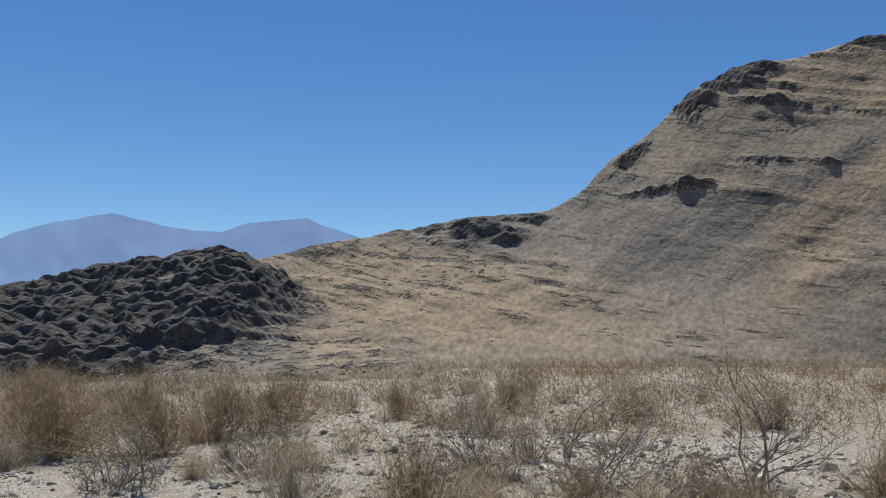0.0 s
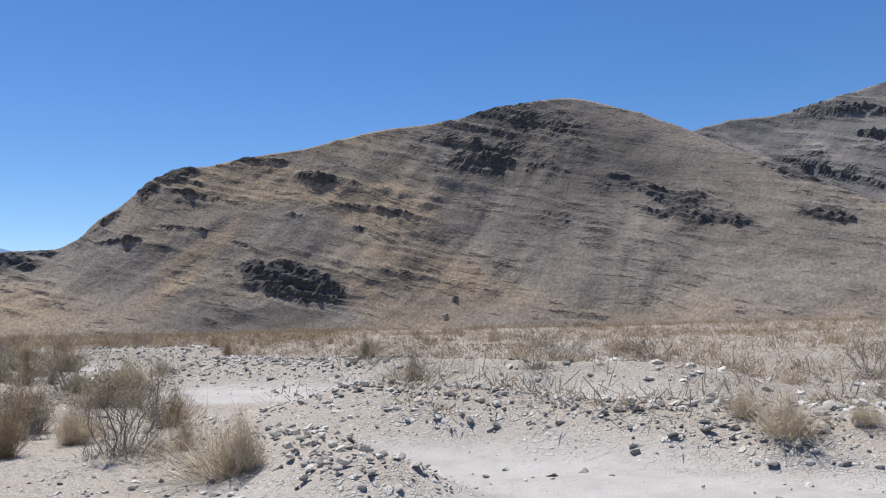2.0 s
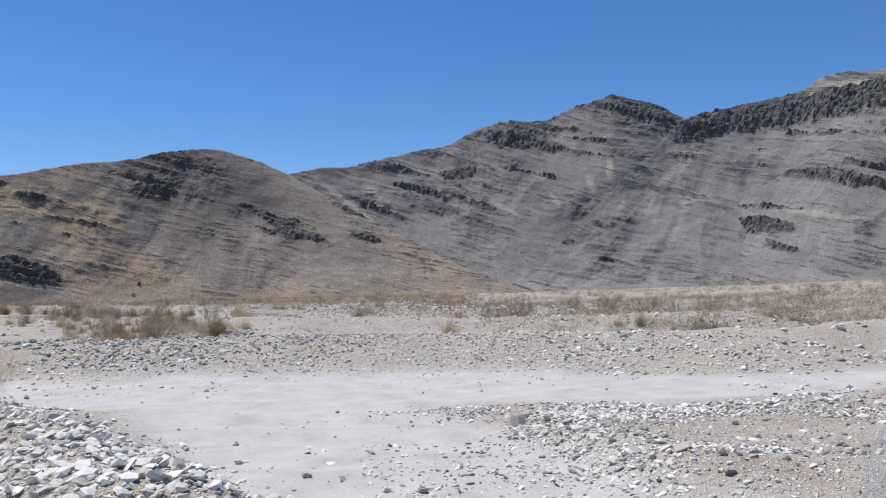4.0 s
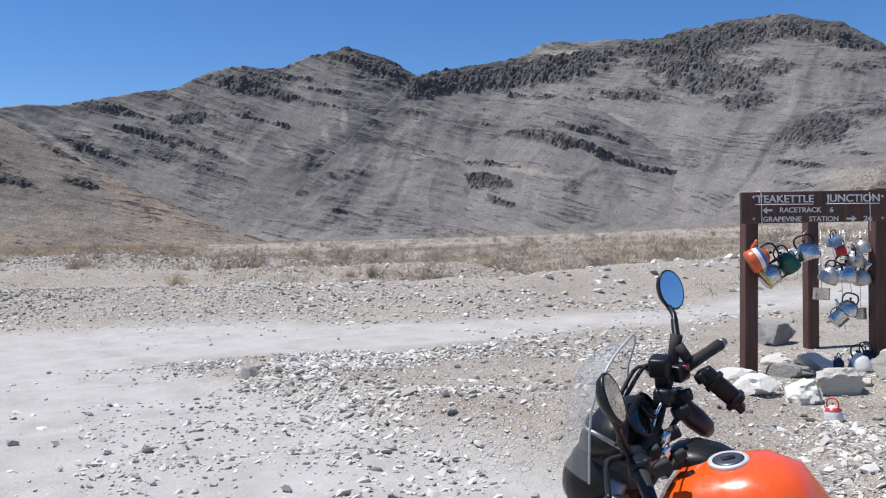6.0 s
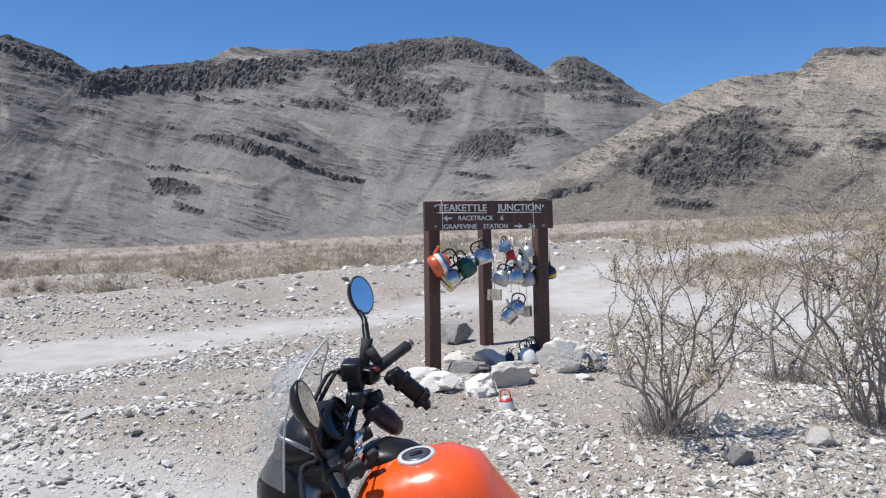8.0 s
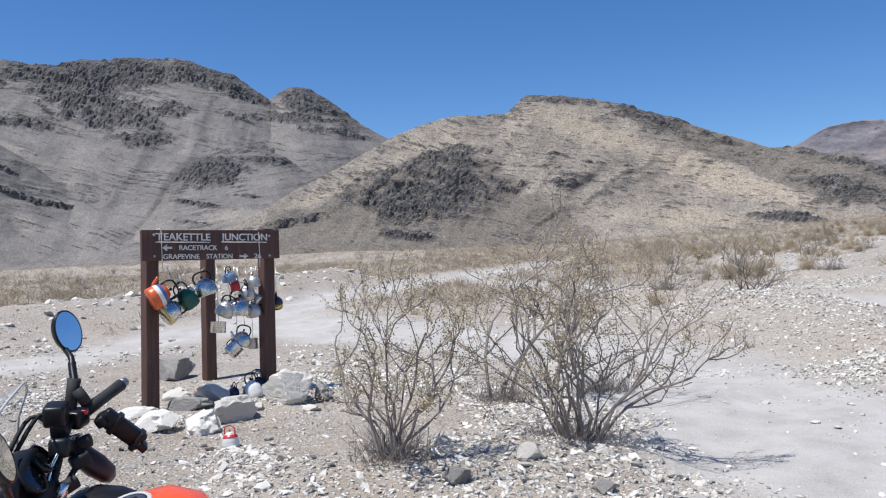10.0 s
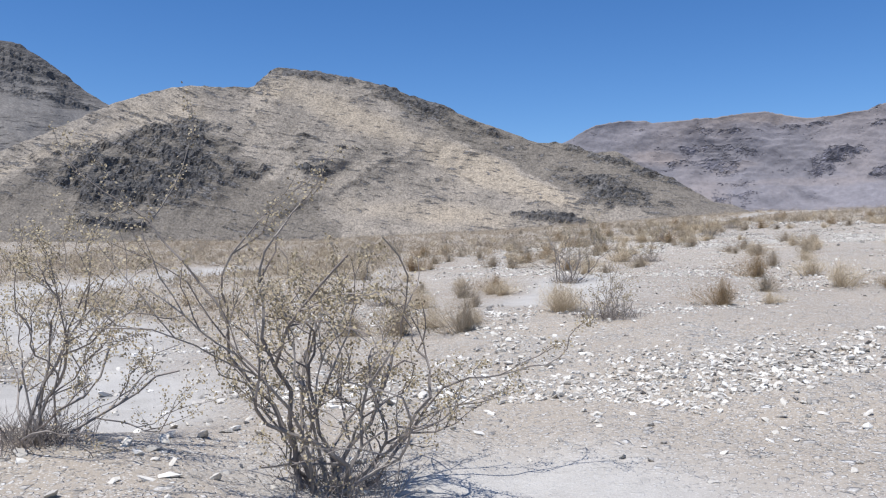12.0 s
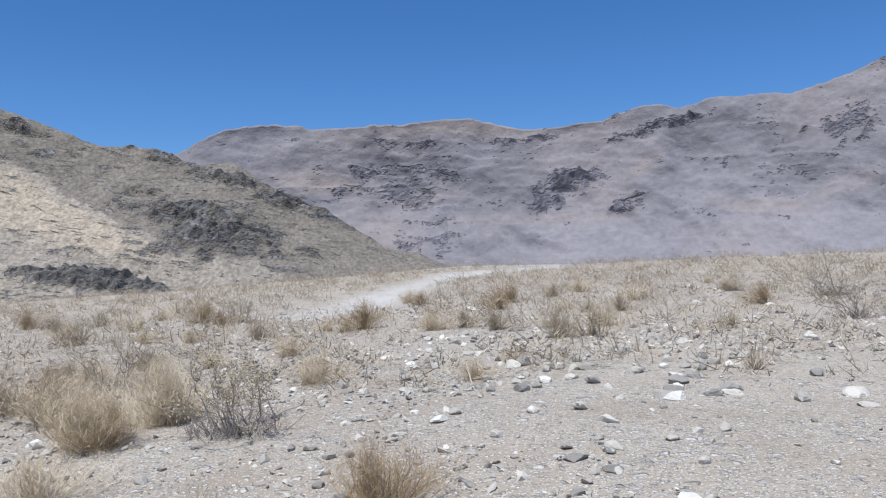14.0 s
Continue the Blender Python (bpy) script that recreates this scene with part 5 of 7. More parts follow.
def scatter_shrubs():
    rnd = random.Random(31)
    n, straw, brown = 0, ([], []), ([], [])
    while n < 720:
        zone = rnd.random()
        if zone < 0.25:
            a, r = rnd.uniform(4, 112), 19 + 62 * rnd.random() ** 0.9
            x, y = spot(a, r)
        elif zone < 0.42:
            x, y = spot(rnd.uniform(12, 75), rnd.uniform(26, 48))
        elif zone < 0.56:
            x, y = rnd.uniform(0, 34), rnd.uniform(40, 96)
        elif zone < 0.69:
            x, y = rnd.uniform(-17, 5), rnd.uniform(80, 96)
        else:
            a, r = rnd.uniform(108, 150), rnd.uniform(24, 86)
            x, y = spot(a, r)
        if path_clear(x, y) < 2.6 or road_mask(x, y) > 0.1 or math.hypot(x - 4, y - 4) < 14:
            continue
        if y < 20 and float(polyline_distance(x, y, BANK_FAR)) < 1.5:
            continue
        pick = rnd.random()
        if pick < 0.85 and path_clear(x, y) > 9:
            me, (V, F) = (rnd.choice(SPARSE), straw) if pick < 0.48 else (rnd.choice(SPARSE_BROWN), brown)
            m = pose(x, y, ground_at(x, y), 0, 0, rnd.uniform(0, 360)) @ Matrix.Scale(rnd.uniform(0.45, 1.1), 4)
            at = len(V)
            V.extend(m @ v.co for v in me.vertices)
            F.extend(tuple(at + q for q in p.vertices) for p in me.polygons)
        elif pick < 0.48:
            shrub(x, y, rnd.choice(TUFTS), rnd.uniform(0.45, 1.05), "straw-coloured dry shrub on the gravel flat", turn=rnd.uniform(0, 360))
        elif pick < 0.85:
            shrub(x, y, rnd.choice(BROWN), rnd.uniform(0.5, 1.2), "brown dry shrub on the gravel flat", "brown_shrub", "brown shrubs on the flat", rnd.uniform(0, 360))
        else:
            br, lv = rnd.choice(WILD)
            ob = thing("creosote_bush", pose(x, y, ground_at(x, y), 0, 0, rnd.uniform(0, 360)) @ Matrix.Scale(rnd.uniform(0.6, 1.05), 4), "small grey creosote bush on the gravel flat", "bush", "creosote bushes")
            new("stem", br).parent = ob
            new("foliage", lv).parent = ob
        n += 1
    tagged(new("straw_scrub", raw_mesh("straw_scrub", *straw, M_STRAW)), "straw-coloured dry shrubs spread over the far flat", "scrub", kind="stuff")
    tagged(new("brown_scrub", raw_mesh("brown_scrub", *brown, M_DRYBROWN)), "brown dry shrubs spread over the far flat", "scrub", kind="stuff")


scatter_shrubs()


def far_brush(name, label, seed, n, a0, a1, r0, r1, low, high, clear, thin, mat=M_DRYBROWN):
    """Brush too far off to count, as one thicket."""
    rng = np.random.RandomState(seed)
    a, r = np.radians(rng.uniform(a0, a1, n)), r0 + (r1 - r0) * rng.rand(n) ** 0.8
    x, y = r * np.sin(a), r * np.cos(a)
    keep = (road_mask(x, y) < 0.1) & (polyline_distance(x, y, BANK_FAR) > 2.2) & (path_clear(x, y) > clear) & (rng.rand(n) < thin + (1 - thin) * smooth(45, 90, r))
    x, y = x[keep], y[keep]
    z = ground(x, y)
    n, blades = len(x), 40
    h = rng.uniform(low, high, n)
    ang = rng.uniform(0, 6.283, (n, blades))
    out = rng.rand(n, blades) ** 0.55
    high = np.sqrt(1.02 - out ** 2) * rng.uniform(0.2, 1.0, (n, blades))
    foot = np.stack([np.cos(ang) * out * 1.25, np.sin(ang) * out * 1.25, high * 0.75], -1) * h[:, None, None]
    tip = foot + (rng.normal(0, 0.26, (n, blades, 3)) + np.stack([np.cos(ang) * 0.15, np.sin(ang) * 0.15, 0.10 + 0 * ang], -1)) * h[:, None, None]
    tip[..., 2] = np.maximum(tip[..., 2], 0.02)
    w = np.stack([-np.sin(ang), np.cos(ang), 0.4 + 0 * ang], -1) * rng.uniform(0.004, 0.010, (n, blades, 1))
    P = np.stack([foot - w, foot + w, tip + w * 0.4, tip - w * 0.4], 2) + np.stack([x, y, z], -1)[:, None, None]
    me = bpy.data.meshes.new(name)
    me.vertices.add(n * blades * 4)
    me.vertices.foreach_set("co", P.reshape(-1).astype(np.float32))
    k = n * blades
    me.loops.add(k * 4)
    me.loops.foreach_set("vertex_index", np.arange(k * 4).astype(np.int32))
    me.polygons.add(k)
    me.polygons.foreach_set("loop_start", np.arange(0, k * 4, 4).astype(np.int32))
    me.polygons.foreach_set("loop_total", np.full(k, 4, np.int32))
    me.update(calc_edges=True)
    me.materials.append(mat)
    tagged(new(name, me), label, "brush", kind="stuff")


far_brush("brush", "thin brown desert brush spread over the far flat", 77, 9000, -14, 152, 30, 110, 0.18, 0.55, 12, 0.45)
far_brush("thicket", "dense brown brush at the foot of the brown hill", 78, 2200, -12, 16, 85, 107, 0.2, 0.6, 8, 1.0, M_RUSSET)
far_brush("scrub", "brown scrub over the wash below the hill", 79, 3000, 2, 42, 52, 104, 0.18, 0.5, 12, 1.0, M_RUSSET)
far_brush("fan_scrub", "brown scrub spread over the alluvial fan", 80, 7500, 96, 152, 24, 106, 0.16, 0.45, 9, 1.0)
far_brush("low_scrub", "low brown and straw scrub beyond the road bank", 81, 8200, 20, 112, 20, 66, 0.14, 0.42, 4.5, 1.0)


# ---- the junction sign ----
def wood_material():
    m, nt, b = material("brown_painted_wood", 0.7)
    v = coords(nt, (1, 1, 0.08))
    g = noise_tex(nt, 26, 6, 0.65, v)
    w = noise_tex(nt, 4, 5, 0.7, coords(nt))
    col = ramp(nt, g, [(0.25, (0.055, 0.026, 0.020)), (0.55, (0.095, 0.046, 0.034)), (0.85, (0.15, 0.082, 0.06))])
    col = mix(nt, ramp(nt, w, [(0.58, (0, 0, 0)), (0.8, (0.5, 0.5, 0.5))]), col, (0.20, 0.13, 0.10))
    nt.links.new(col, b.inputs["Base Color"])
    bump(nt, b, g, 0.35, 0.01)
    return m


M_WOOD = wood_material()
M_LETTER = plain("cream_lettering", (0.72, 0.70, 0.64), 0.7, 0, 0.12, 60)
M_WIRE = plain("thin_steel_wire", (0.55, 0.55, 0.54), 0.4, 0.8)
M_STRING = plain("pale_twine", (0.62, 0.60, 0.55), 0.9)
M_BOLT = plain("galvanised_bolt", (0.5, 0.5, 0.5), 0.45, 0.8)

POST_L, POST_R, POST_B = Vector((9.86, 2.16, 0)), Vector((10.70, 0.92, 0)), Vector((12.0, 1.83, 0))


def post_mesh(parent, at, height, width):
    bm = bmesh.new()
    box(bm, (width, width, height), (0, 0, height / 2 - 0.3), (0, 0, 0), 0.008)
    ob = part("post", bm, M_WOOD, parent)
    ob.matrix_world = at
    return ob


def text_mesh(words, size, mat, name="lettering"):
    cu = bpy.data.curves.new(name, "FONT")
    cu.body, cu.size, cu.extrude, cu.align_x, cu.offset = words, size, 0.004, "LEFT", size * 0.012
    tmp = new("text_source", cu)
    me = bpy.data.meshes.new_from_object(tmp)
    bpy.data.objects.remove(tmp)
    xs = [v.co.x for v in me.vertices]
    me.name = name
    me.materials.clear()
    me.materials.append(mat)
    return me, min(xs), max(xs)


def build_sign():
    along = (POST_R - POST_L)
    width = along.length
    turn = math.degrees(math.atan2(along.y, along.x))
    gl = ground_at(POST_L.x, POST_L.y)
    sign = thing("junction_sign", pose(POST_L.x, POST_L.y, gl, 0, 0, turn), "brown painted wooden sign with cream letters on three posts", "sign")
    inv = sign.matrix_world
    for p, h, w in ((POST_L, 2.35, 0.15), (POST_R, 2.33, 0.15), (POST_B, 2.1, 0.15)):
        ob = post_mesh(sign, Matrix.Identity(4), h, w)
        loc = inv.inverted() @ Vector((p.x, p.y, ground_at(p.x, p.y)))
        ob.matrix_local = Matrix.Translation(loc) @ pose(0, 0, 0, 0, 0.6 if p is POST_L else 0, 3)
        ob["label"] = "square brown wooden post"
    top, low = 2.06, 1.71
    bm = bmesh.new()
    box(bm, (width + 0.24, 0.05, top - low), (width / 2, -0.105, (top + low) / 2 + 0.01), (0, -0.6, 0), 0.006)
    board = part("board", bm, M_WOOD, sign, "routed brown board with cream lettering")

    def line(words, x0, x1, z, size, underline=False):
        me, a, b = text_mesh(words, size, M_LETTER)
        ob = new("lettering", me)
        ob.parent = board
        k = (x1 - x0) / (b - a)
        ob.matrix_local = Matrix.Translation((x0 - a * k, -0.134, z)) @ pose(0, 0, 0, 90, 0, 0) @ Matrix.Diagonal((k, 1, 1, 1))
        if underline:
            bu = bmesh.new()
            box(bu, (x1 - x0, 0.005, 0.010), ((x0 + x1) / 2, -0.133, z - 0.022))
            part("underline", bu, M_LETTER, board)
        return ob

    s = width / 1.72
    line("T", 0.045 * s, 0.14 * s, 1.945, 0.116)
    line("EAKETTLE", 0.155 * s, 0.80 * s, 1.945, 0.116)
    bu = bmesh.new()
    box(bu, (0.755 * s, 0.005, 0.010), (0.42 * s, -0.133, 1.924))
    part("underline", bu, M_LETTER, board)
    line("JUNCTION", 0.96 * s, 1.66 * s, 1.949, 0.116, True)
    line("RACETRACK", 0.36 * s, 0.90 * s, 1.834, 0.079)
    line("6", 1.01 * s, 1.055 * s, 1.834, 0.079)
    line("GRAPEVINE", 0.14 * s, 0.64 * s, 1.733, 0.079)
    line("STATION", 0.74 * s, 1.12 * s, 1.733, 0.079)
    line("26", 1.45 * s, 1.56 * s, 1.733, 0.079)
    for x, z, sgn in ((0.20 * s, 1.860, -1), (1.29 * s, 1.759, 1)):
        bu = bmesh.new()
        outline = [(-0.055, 0.012), (-0.055, -0.012), (0.005, -0.012), (0.005, -0.04), (0.06, 0.0), (0.005, 0.04), (0.005, 0.012)]
        vs = [bu.verts.new((x + sgn * a, -0.136, z + c)) for a, c in outline]
        f = bu.faces.new(vs)
        ext = bmesh.ops.extrude_face_region(bu, geom=[f])
        bmesh.ops.translate(bu, verts=[v for v in ext["geom"] if isinstance(v, bmesh.types.BMVert)], vec=(0, 0.006, 0))
        part("arrow", bu, M_LETTER, board)
    for x in (0.02, width - 0.02):
        for z in (1.765, 2.005):
            bu = bmesh.new()
            lathe(bu, [(0.0, 0.0), (0.016, 0.0), (0.014, 0.008), (0.0, 0.010)], 10, Matrix.Translation((x, -0.13, z)) @ pose(0, 0, 0, 90))
            part("bolt", bu, M_BOLT, board)
    # twine looped over the board
    for x in (0.11 * s, 1.52 * s):
        bu = bmesh.new()
        tube(bu, [(x, -0.02, 2.07), (x, -0.10, 2.078), (x + 0.004, -0.139, 2.05), (x + 0.01, -0.14, 1.8), (x + 0.012, -0.138, 1.62)], 0.006, 6)
        part("twine", bu, M_STRING, sign)


build_sign()

# ---- kettles ----
M_STEEL = plain("dull_aluminium", (0.60, 0.585, 0.56), 0.25, 0.92, 0.15, 14, 0.05)
M_STEEL2 = plain("scuffed_steel", (0.50, 0.485, 0.46), 0.4, 0.7, 0.22, 10, 0.08)
M_BLACK = plain("black_plastic", (0.012, 0.012, 0.013), 0.38, 0, 0.2)
M_BLACK.node_tree.nodes["Principled BSDF"].inputs["Specular IOR Level"].default_value = 0.3
M_ORANGE_E = plain("orange_enamel", (0.62, 0.11, 0.025), 0.3)
M_WHITE_E = plain("white_enamel", (0.72, 0.71, 0.68), 0.32, 0, 0.08)
M_BLUE_E = plain("blue_enamel", (0.06, 0.12, 0.30), 0.3)
M_NAVY_E = plain("navy_enamel", (0.02, 0.03, 0.075), 0.35)
M_GREEN_E = plain("green_enamel", (0.015, 0.085, 0.055), 0.3)
M_RED_E = plain("red_enamel", (0.50, 0.03, 0.022), 0.35)
M_YELLOW_E = plain("yellow_paint", (0.62, 0.46, 0.04), 0.4)
M_BLUEGREY = plain("grey_blue_enamel", (0.16, 0.24, 0.36), 0.35)


def kettle(at, width, label, body=M_STEEL, trim=M_BLACK, turn=(0, 0, 0), squat=0.75, wire_to=None, bands=(), pot=False, rest=False, handle_mat=None):
    """A stove kettle: turned body, lid with knob, tapered spout and an arched handle."""
    r = width / 2
    ob = thing("teakettle", Matrix.Translation(at) @ pose(0, 0, 0, *turn), label, "kettle", "kettles of the junction")
    h = width * squat
    if pot:
        prof = [(0.0, -h / 2), (r * 0.96, -h / 2), (r, -h / 2 + 0.01), (r, h / 2), (r * 1.04, h / 2 + 0.004), (r * 0.97, h / 2 - 0.002), (r * 0.95, -h / 2 + 0.012), (0, -h / 2 + 0.012)]
    else:
        prof = [(0.0, -h / 2), (r * 0.90, -h / 2), (r * 0.985, -h / 2 + 0.05 * h), (r, -h * 0.28), (r * 0.98, 0.0), (r * 0.88, h * 0.24), (r * 0.68, h * 0.40), (r * 0.48, h * 0.47), (r * 0.46, h * 0.5)]
    bm = bmesh.new()
    lathe(bm, prof, 28)
    b = part("body", bm, body, ob)
    for z0, z1, mat in bands:
        bb = bmesh.new()
        f = table(sorted((z, rr) for rr, z in prof if rr > r * 0.4))
        lathe(bb, [(float(f(z)) + 0.003, z) for z in np.linspace(z0 * h, z1 * h, 5)], 28)
        part("painted_band", bb, mat, b)
    if pot:
        bm = bmesh.new()
        tube(bm, curve_pts([(r, 0, h * 0.35), (r * 1.25, 0, h * 0.5), (r * 1.3, 0, 0), (r, 0, -h * 0.2)], 5), 0.006, 6)
        part("handle", bm, trim, ob)
    else:
        bm = bmesh.new()
        lathe(bm, [(r * 0.50, h * 0.49), (r * 0.46, h * 0.53), (r * 0.2, h * 0.58), (0.0, h * 0.60)], 20)
        lid = part("lid", bm, body, ob)
        bm = bmesh.new()
        lathe(bm, [(0.0, h * 0.58), (r * 0.06, h * 0.60), (r * 0.13, h * 0.68), (r * 0.11, h * 0.75), (0.0, h * 0.77)], 12)
        part("knob", bm, trim, lid)
        bm = bmesh.new()
        tube(bm, [(r * 0.75, 0, -h * 0.05), (r * 1.08, 0, h * 0.12), (r * 1.3, 0, h * 0.34), (r * 1.42, 0, h * 0.42)], [r * 0.26, r * 0.19, r * 0.13, r * 0.12], 12)
        part("spout", bm, body, ob)
        bm = bmesh.new()
        tube(bm, curve_pts([(r * 0.72, 0, h * 0.36), (r * 0.78, 0, h * 0.72), (r * 0.45, 0, h * 1.0), (-r * 0.45, 0, h * 1.0), (-r * 0.78, 0, h * 0.72), (-r * 0.72, 0, h * 0.36)], 5), r * 0.085, 8)
        part("handle", bm, handle_mat or trim, ob)
    if wire_to:
        bm = bmesh.new()
        inv = ob.matrix_world.inverted()
        a = Vector((0, 0, h * (0.5 if pot else 1.0)))
        t = inv @ Vector(wire_to)
        tube(bm, [a, a.lerp(t, 0.5) + Vector((0.004, 0, 0)), t], 0.0035, 5)
        part("wire", bm, M_WIRE, ob)
    return ob


def hang_kettles():
    def up(x, y, z=1.72):
        return (x + 0.03, y + 0.02, z)
    kettle((9.72, 2.02, 1.41), 0.27, "orange, white and blue enamel kettle hanging on its side", M_ORANGE_E, turn=(0, -62, 114), wire_to=up(9.87, 1.94), bands=((-0.1, 0.12, M_WHITE_E), (0.13, 0.3, M_BLUE_E)), squat=0.8)
    kettle((9.84, 1.92, 1.23), 0.27, "dented silver kettle with a yellowed base hanging sideways", M_STEEL, turn=(0, -55, 120), wire_to=up(9.93, 1.86), bands=((-0.48, -0.36, M_YELLOW_E),))
    kettle((10.00, 1.76, 1.36), 0.22, "dark green enamel kettle with a black handle", M_GREEN_E, turn=(0, 38, 130), wire_to=up(10.02, 1.74), squat=0.95)
    kettle((10.15, 1.58, 1.48), 0.26, "large shiny silver kettle with a black handle", M_STEEL, turn=(0, 18, 100), wire_to=up(10.16, 1.57), squat=0.72)
    kettle((10.40, 1.34, 1.60), 0.17, "grey-blue enamel kettle under the board", M_BLUEGREY, turn=(0, 12, 160), wire_to=up(10.4, 1.33), squat=0.7)
    kettle((10.44, 1.27, 1.49), 0.12, "small red enamel kettle", M_RED_E, turn=(0, 8, 60), wire_to=up(10.44, 1.26), squat=1.0)
    kettle((10.60, 1.07, 1.53), 0.18, "white and silver kettle with a white handle", M_STEEL2, turn=(0, 10, 120), wire_to=up(10.6, 1.06), handle_mat=M_WHITE_E)
    kettle((10.56, 1.15, 1.40), 0.21, "scuffed silver kettle in the cluster", M_STEEL2, turn=(8, 20, 200), wire_to=up(10.56, 1.14))
    kettle((10.46, 1.24, 1.23), 0.28, "domed silver kettle with a black handle", M_STEEL, turn=(5, -8, 110), wire_to=up(10.46, 1.24), squat=0.72)
    kettle((10.36, 1.38, 1.21), 0.22, "tarnished grey kettle with a black handle", M_STEEL2, turn=(0, -25, 80), wire_to=up(10.36, 1.37))
    kettle((10.31, 1.46, 1.00), 0.18, "small straight-sided aluminium pot", M_STEEL, turn=(6, 0, 70), wire_to=up(10.31, 1.45), pot=True, squat=0.72)
    kettle((10.50, 1.21, 0.83), 0.22, "aluminium kettle hanging lowest on a chain", M_STEEL, turn=(0, -14, 115), wire_to=up(10.48, 1.23), squat=0.78)
    kettle((10.43, 1.30, 0.72), 0.18, "tilted aluminium saucepan hung below the kettles", M_STEEL, turn=(0, -48, 110), wire_to=up(10.45, 1.27), pot=True, squat=0.8)
    kettle((10.86, 0.82, 1.26), 0.18, "navy and yellow painted kettle behind the post", M_NAVY_E, turn=(0, 30, 190), wire_to=up(10.86, 0.8), bands=((-0.3, 0.05, M_YELLOW_E),))
    kettle((10.72, 1.10, 0.76), 0.12, "small grey pot behind the post", M_STEEL2, turn=(0, 5, 40), wire_to=up(10.72, 1.09), pot=True, squat=1.1)
    kettle((10.64, 1.03, 1.31), 0.14, "small silver kettle turned to the post", M_STEEL, turn=(0, 60, 60), wire_to=up(10.64, 1.02))
    kettle((10.62, 1.08, 1.18), 0.20, "dented silver kettle at the back of the cluster", M_STEEL2, turn=(0, 15, 150), wire_to=up(10.62, 1.07))


hang_kettles()


def rest_kettle(x, y, width, label, **kw):
    h = width * kw.get("squat", 0.75)
    return kettle((x, y, ground_at(x, y) + h * 0.46), width, label, **kw)


rest_kettle(10.62, 1.02, 0.16, "dark navy enamel kettle standing among the rocks", body=M_NAVY_E, turn=(0, 12, 100), squat=1.25)
rest_kettle(10.28, 1.06, 0.20, "white enamel kettle lying among the rocks", body=M_WHITE_E, turn=(0, 20, 60), squat=1.0)
rest_kettle(10.34, 1.30, 0.14, "dark dented kettle lying among the rocks", body=M_NAVY_E, turn=(0, -20, 30), squat=0.9)
rest_kettle(10.36, 1.10, 0.19, "scuffed silver kettle lying among the rocks", body=M_STEEL2, turn=(0, 35, 200), squat=0.8)
rest_kettle(7.90, 1.03, 0.15, "small white and red kettle on the gravel", body=M_WHITE_E, trim=M_RED_E, turn=(0, 6, 60), squat=0.85, bands=((-0.5, -0.05, M_WHITE_E), (0.2, 0.42, M_RED_E)))

# ---- rocks round the sign ----
BOULDERS = [rock_mesh(310 + i, 4, 0.8, 0.38, M_BOULDER, 6) for i in range(5)]
DARKS = [rock_mesh(330 + i, 4, 0.8, 0.34, M_DARKROCK, 6) for i in range(2)]
for x, y, w, tall, label, mesh, turn in (
        (9.95, 0.60, 0.74, 0.72, "large pale boulder beside the sign post", BOULDERS[0], 20), (9.2, 1.12, 0.52, 0.9, "flat-topped pale boulder by the sign", BOULDERS[1], -10),
        (8.62, 1.42, 0.44, 0.85, "pale boulder in the ring of rocks", BOULDERS[2], 40), (8.7, 1.86, 0.50, 0.7, "long pale rock in the ring of rocks", BOULDERS[3], 70),
        (10.3, 1.52, 0.52, 0.75, "pale rock with a shaded face under the kettles", BOULDERS[4], 10), (10.6, 2.05, 0.36, 0.6, "small pale rock behind the post", BOULDERS[2], 100),
        (9.85, 1.74, 0.50, 0.5, "flat grey rock under the sign", DARKS[1], 60), (9.35, 2.25, 0.42, 0.55, "flat pale rock at the post's foot", BOULDERS[1], 140),
        (10.15, 0.25, 0.32, 1.0, "brown rock beside the large boulder", DARKS[1], 0), (9.55, 0.95, 0.2, 0.8, "small pale rock beside the boulder", BOULDERS[3], 0),
        (12.3, 2.42, 0.72, 0.95, "dark grey boulder behind the sign", DARKS[0], 15), (9.5, 0.36, 0.2, 0.7, "small pale rock on the gravel", BOULDERS[4], 80)):
    place_rock("boulder", x, y, w / 2 * 1.12, label, "rocks round the sign", mesh, turn=turn, tall=tall)
for x, y, s, label in ((6.6, -0.75, 0.10, "dark pointed rock beside the creosote bush"), (6.1, -1.35, 0.13, "dark rock under the creosote bush"), (5.75, -0.75, 0.12, "grey rock by the creosote bush"),
                       (5.6, -1.75, 0.10, "grey rock on the sandy mound"), (5.35, -2.3, 0.12, "reddish rock on the sandy mound"), (6.9, 7.0, 0.14, "dark rock on the tip of the spoil wedge"), (7.5, 6.9, 0.12, "pale rock on the spoil wedge")):
    place_rock("rock", x, y, s, label, "rocks on the flat")


# ---- the motorcycle ----
def paint(name, color, rough=0.25):
    m = plain(name, color, rough, 0, 0.05, 8)
    b = m.node_tree.nodes["Principled BSDF"]
    b.inputs["Coat Weight"].default_value, b.inputs["Coat Roughness"].default_value = 0.7, 0.08
    return m


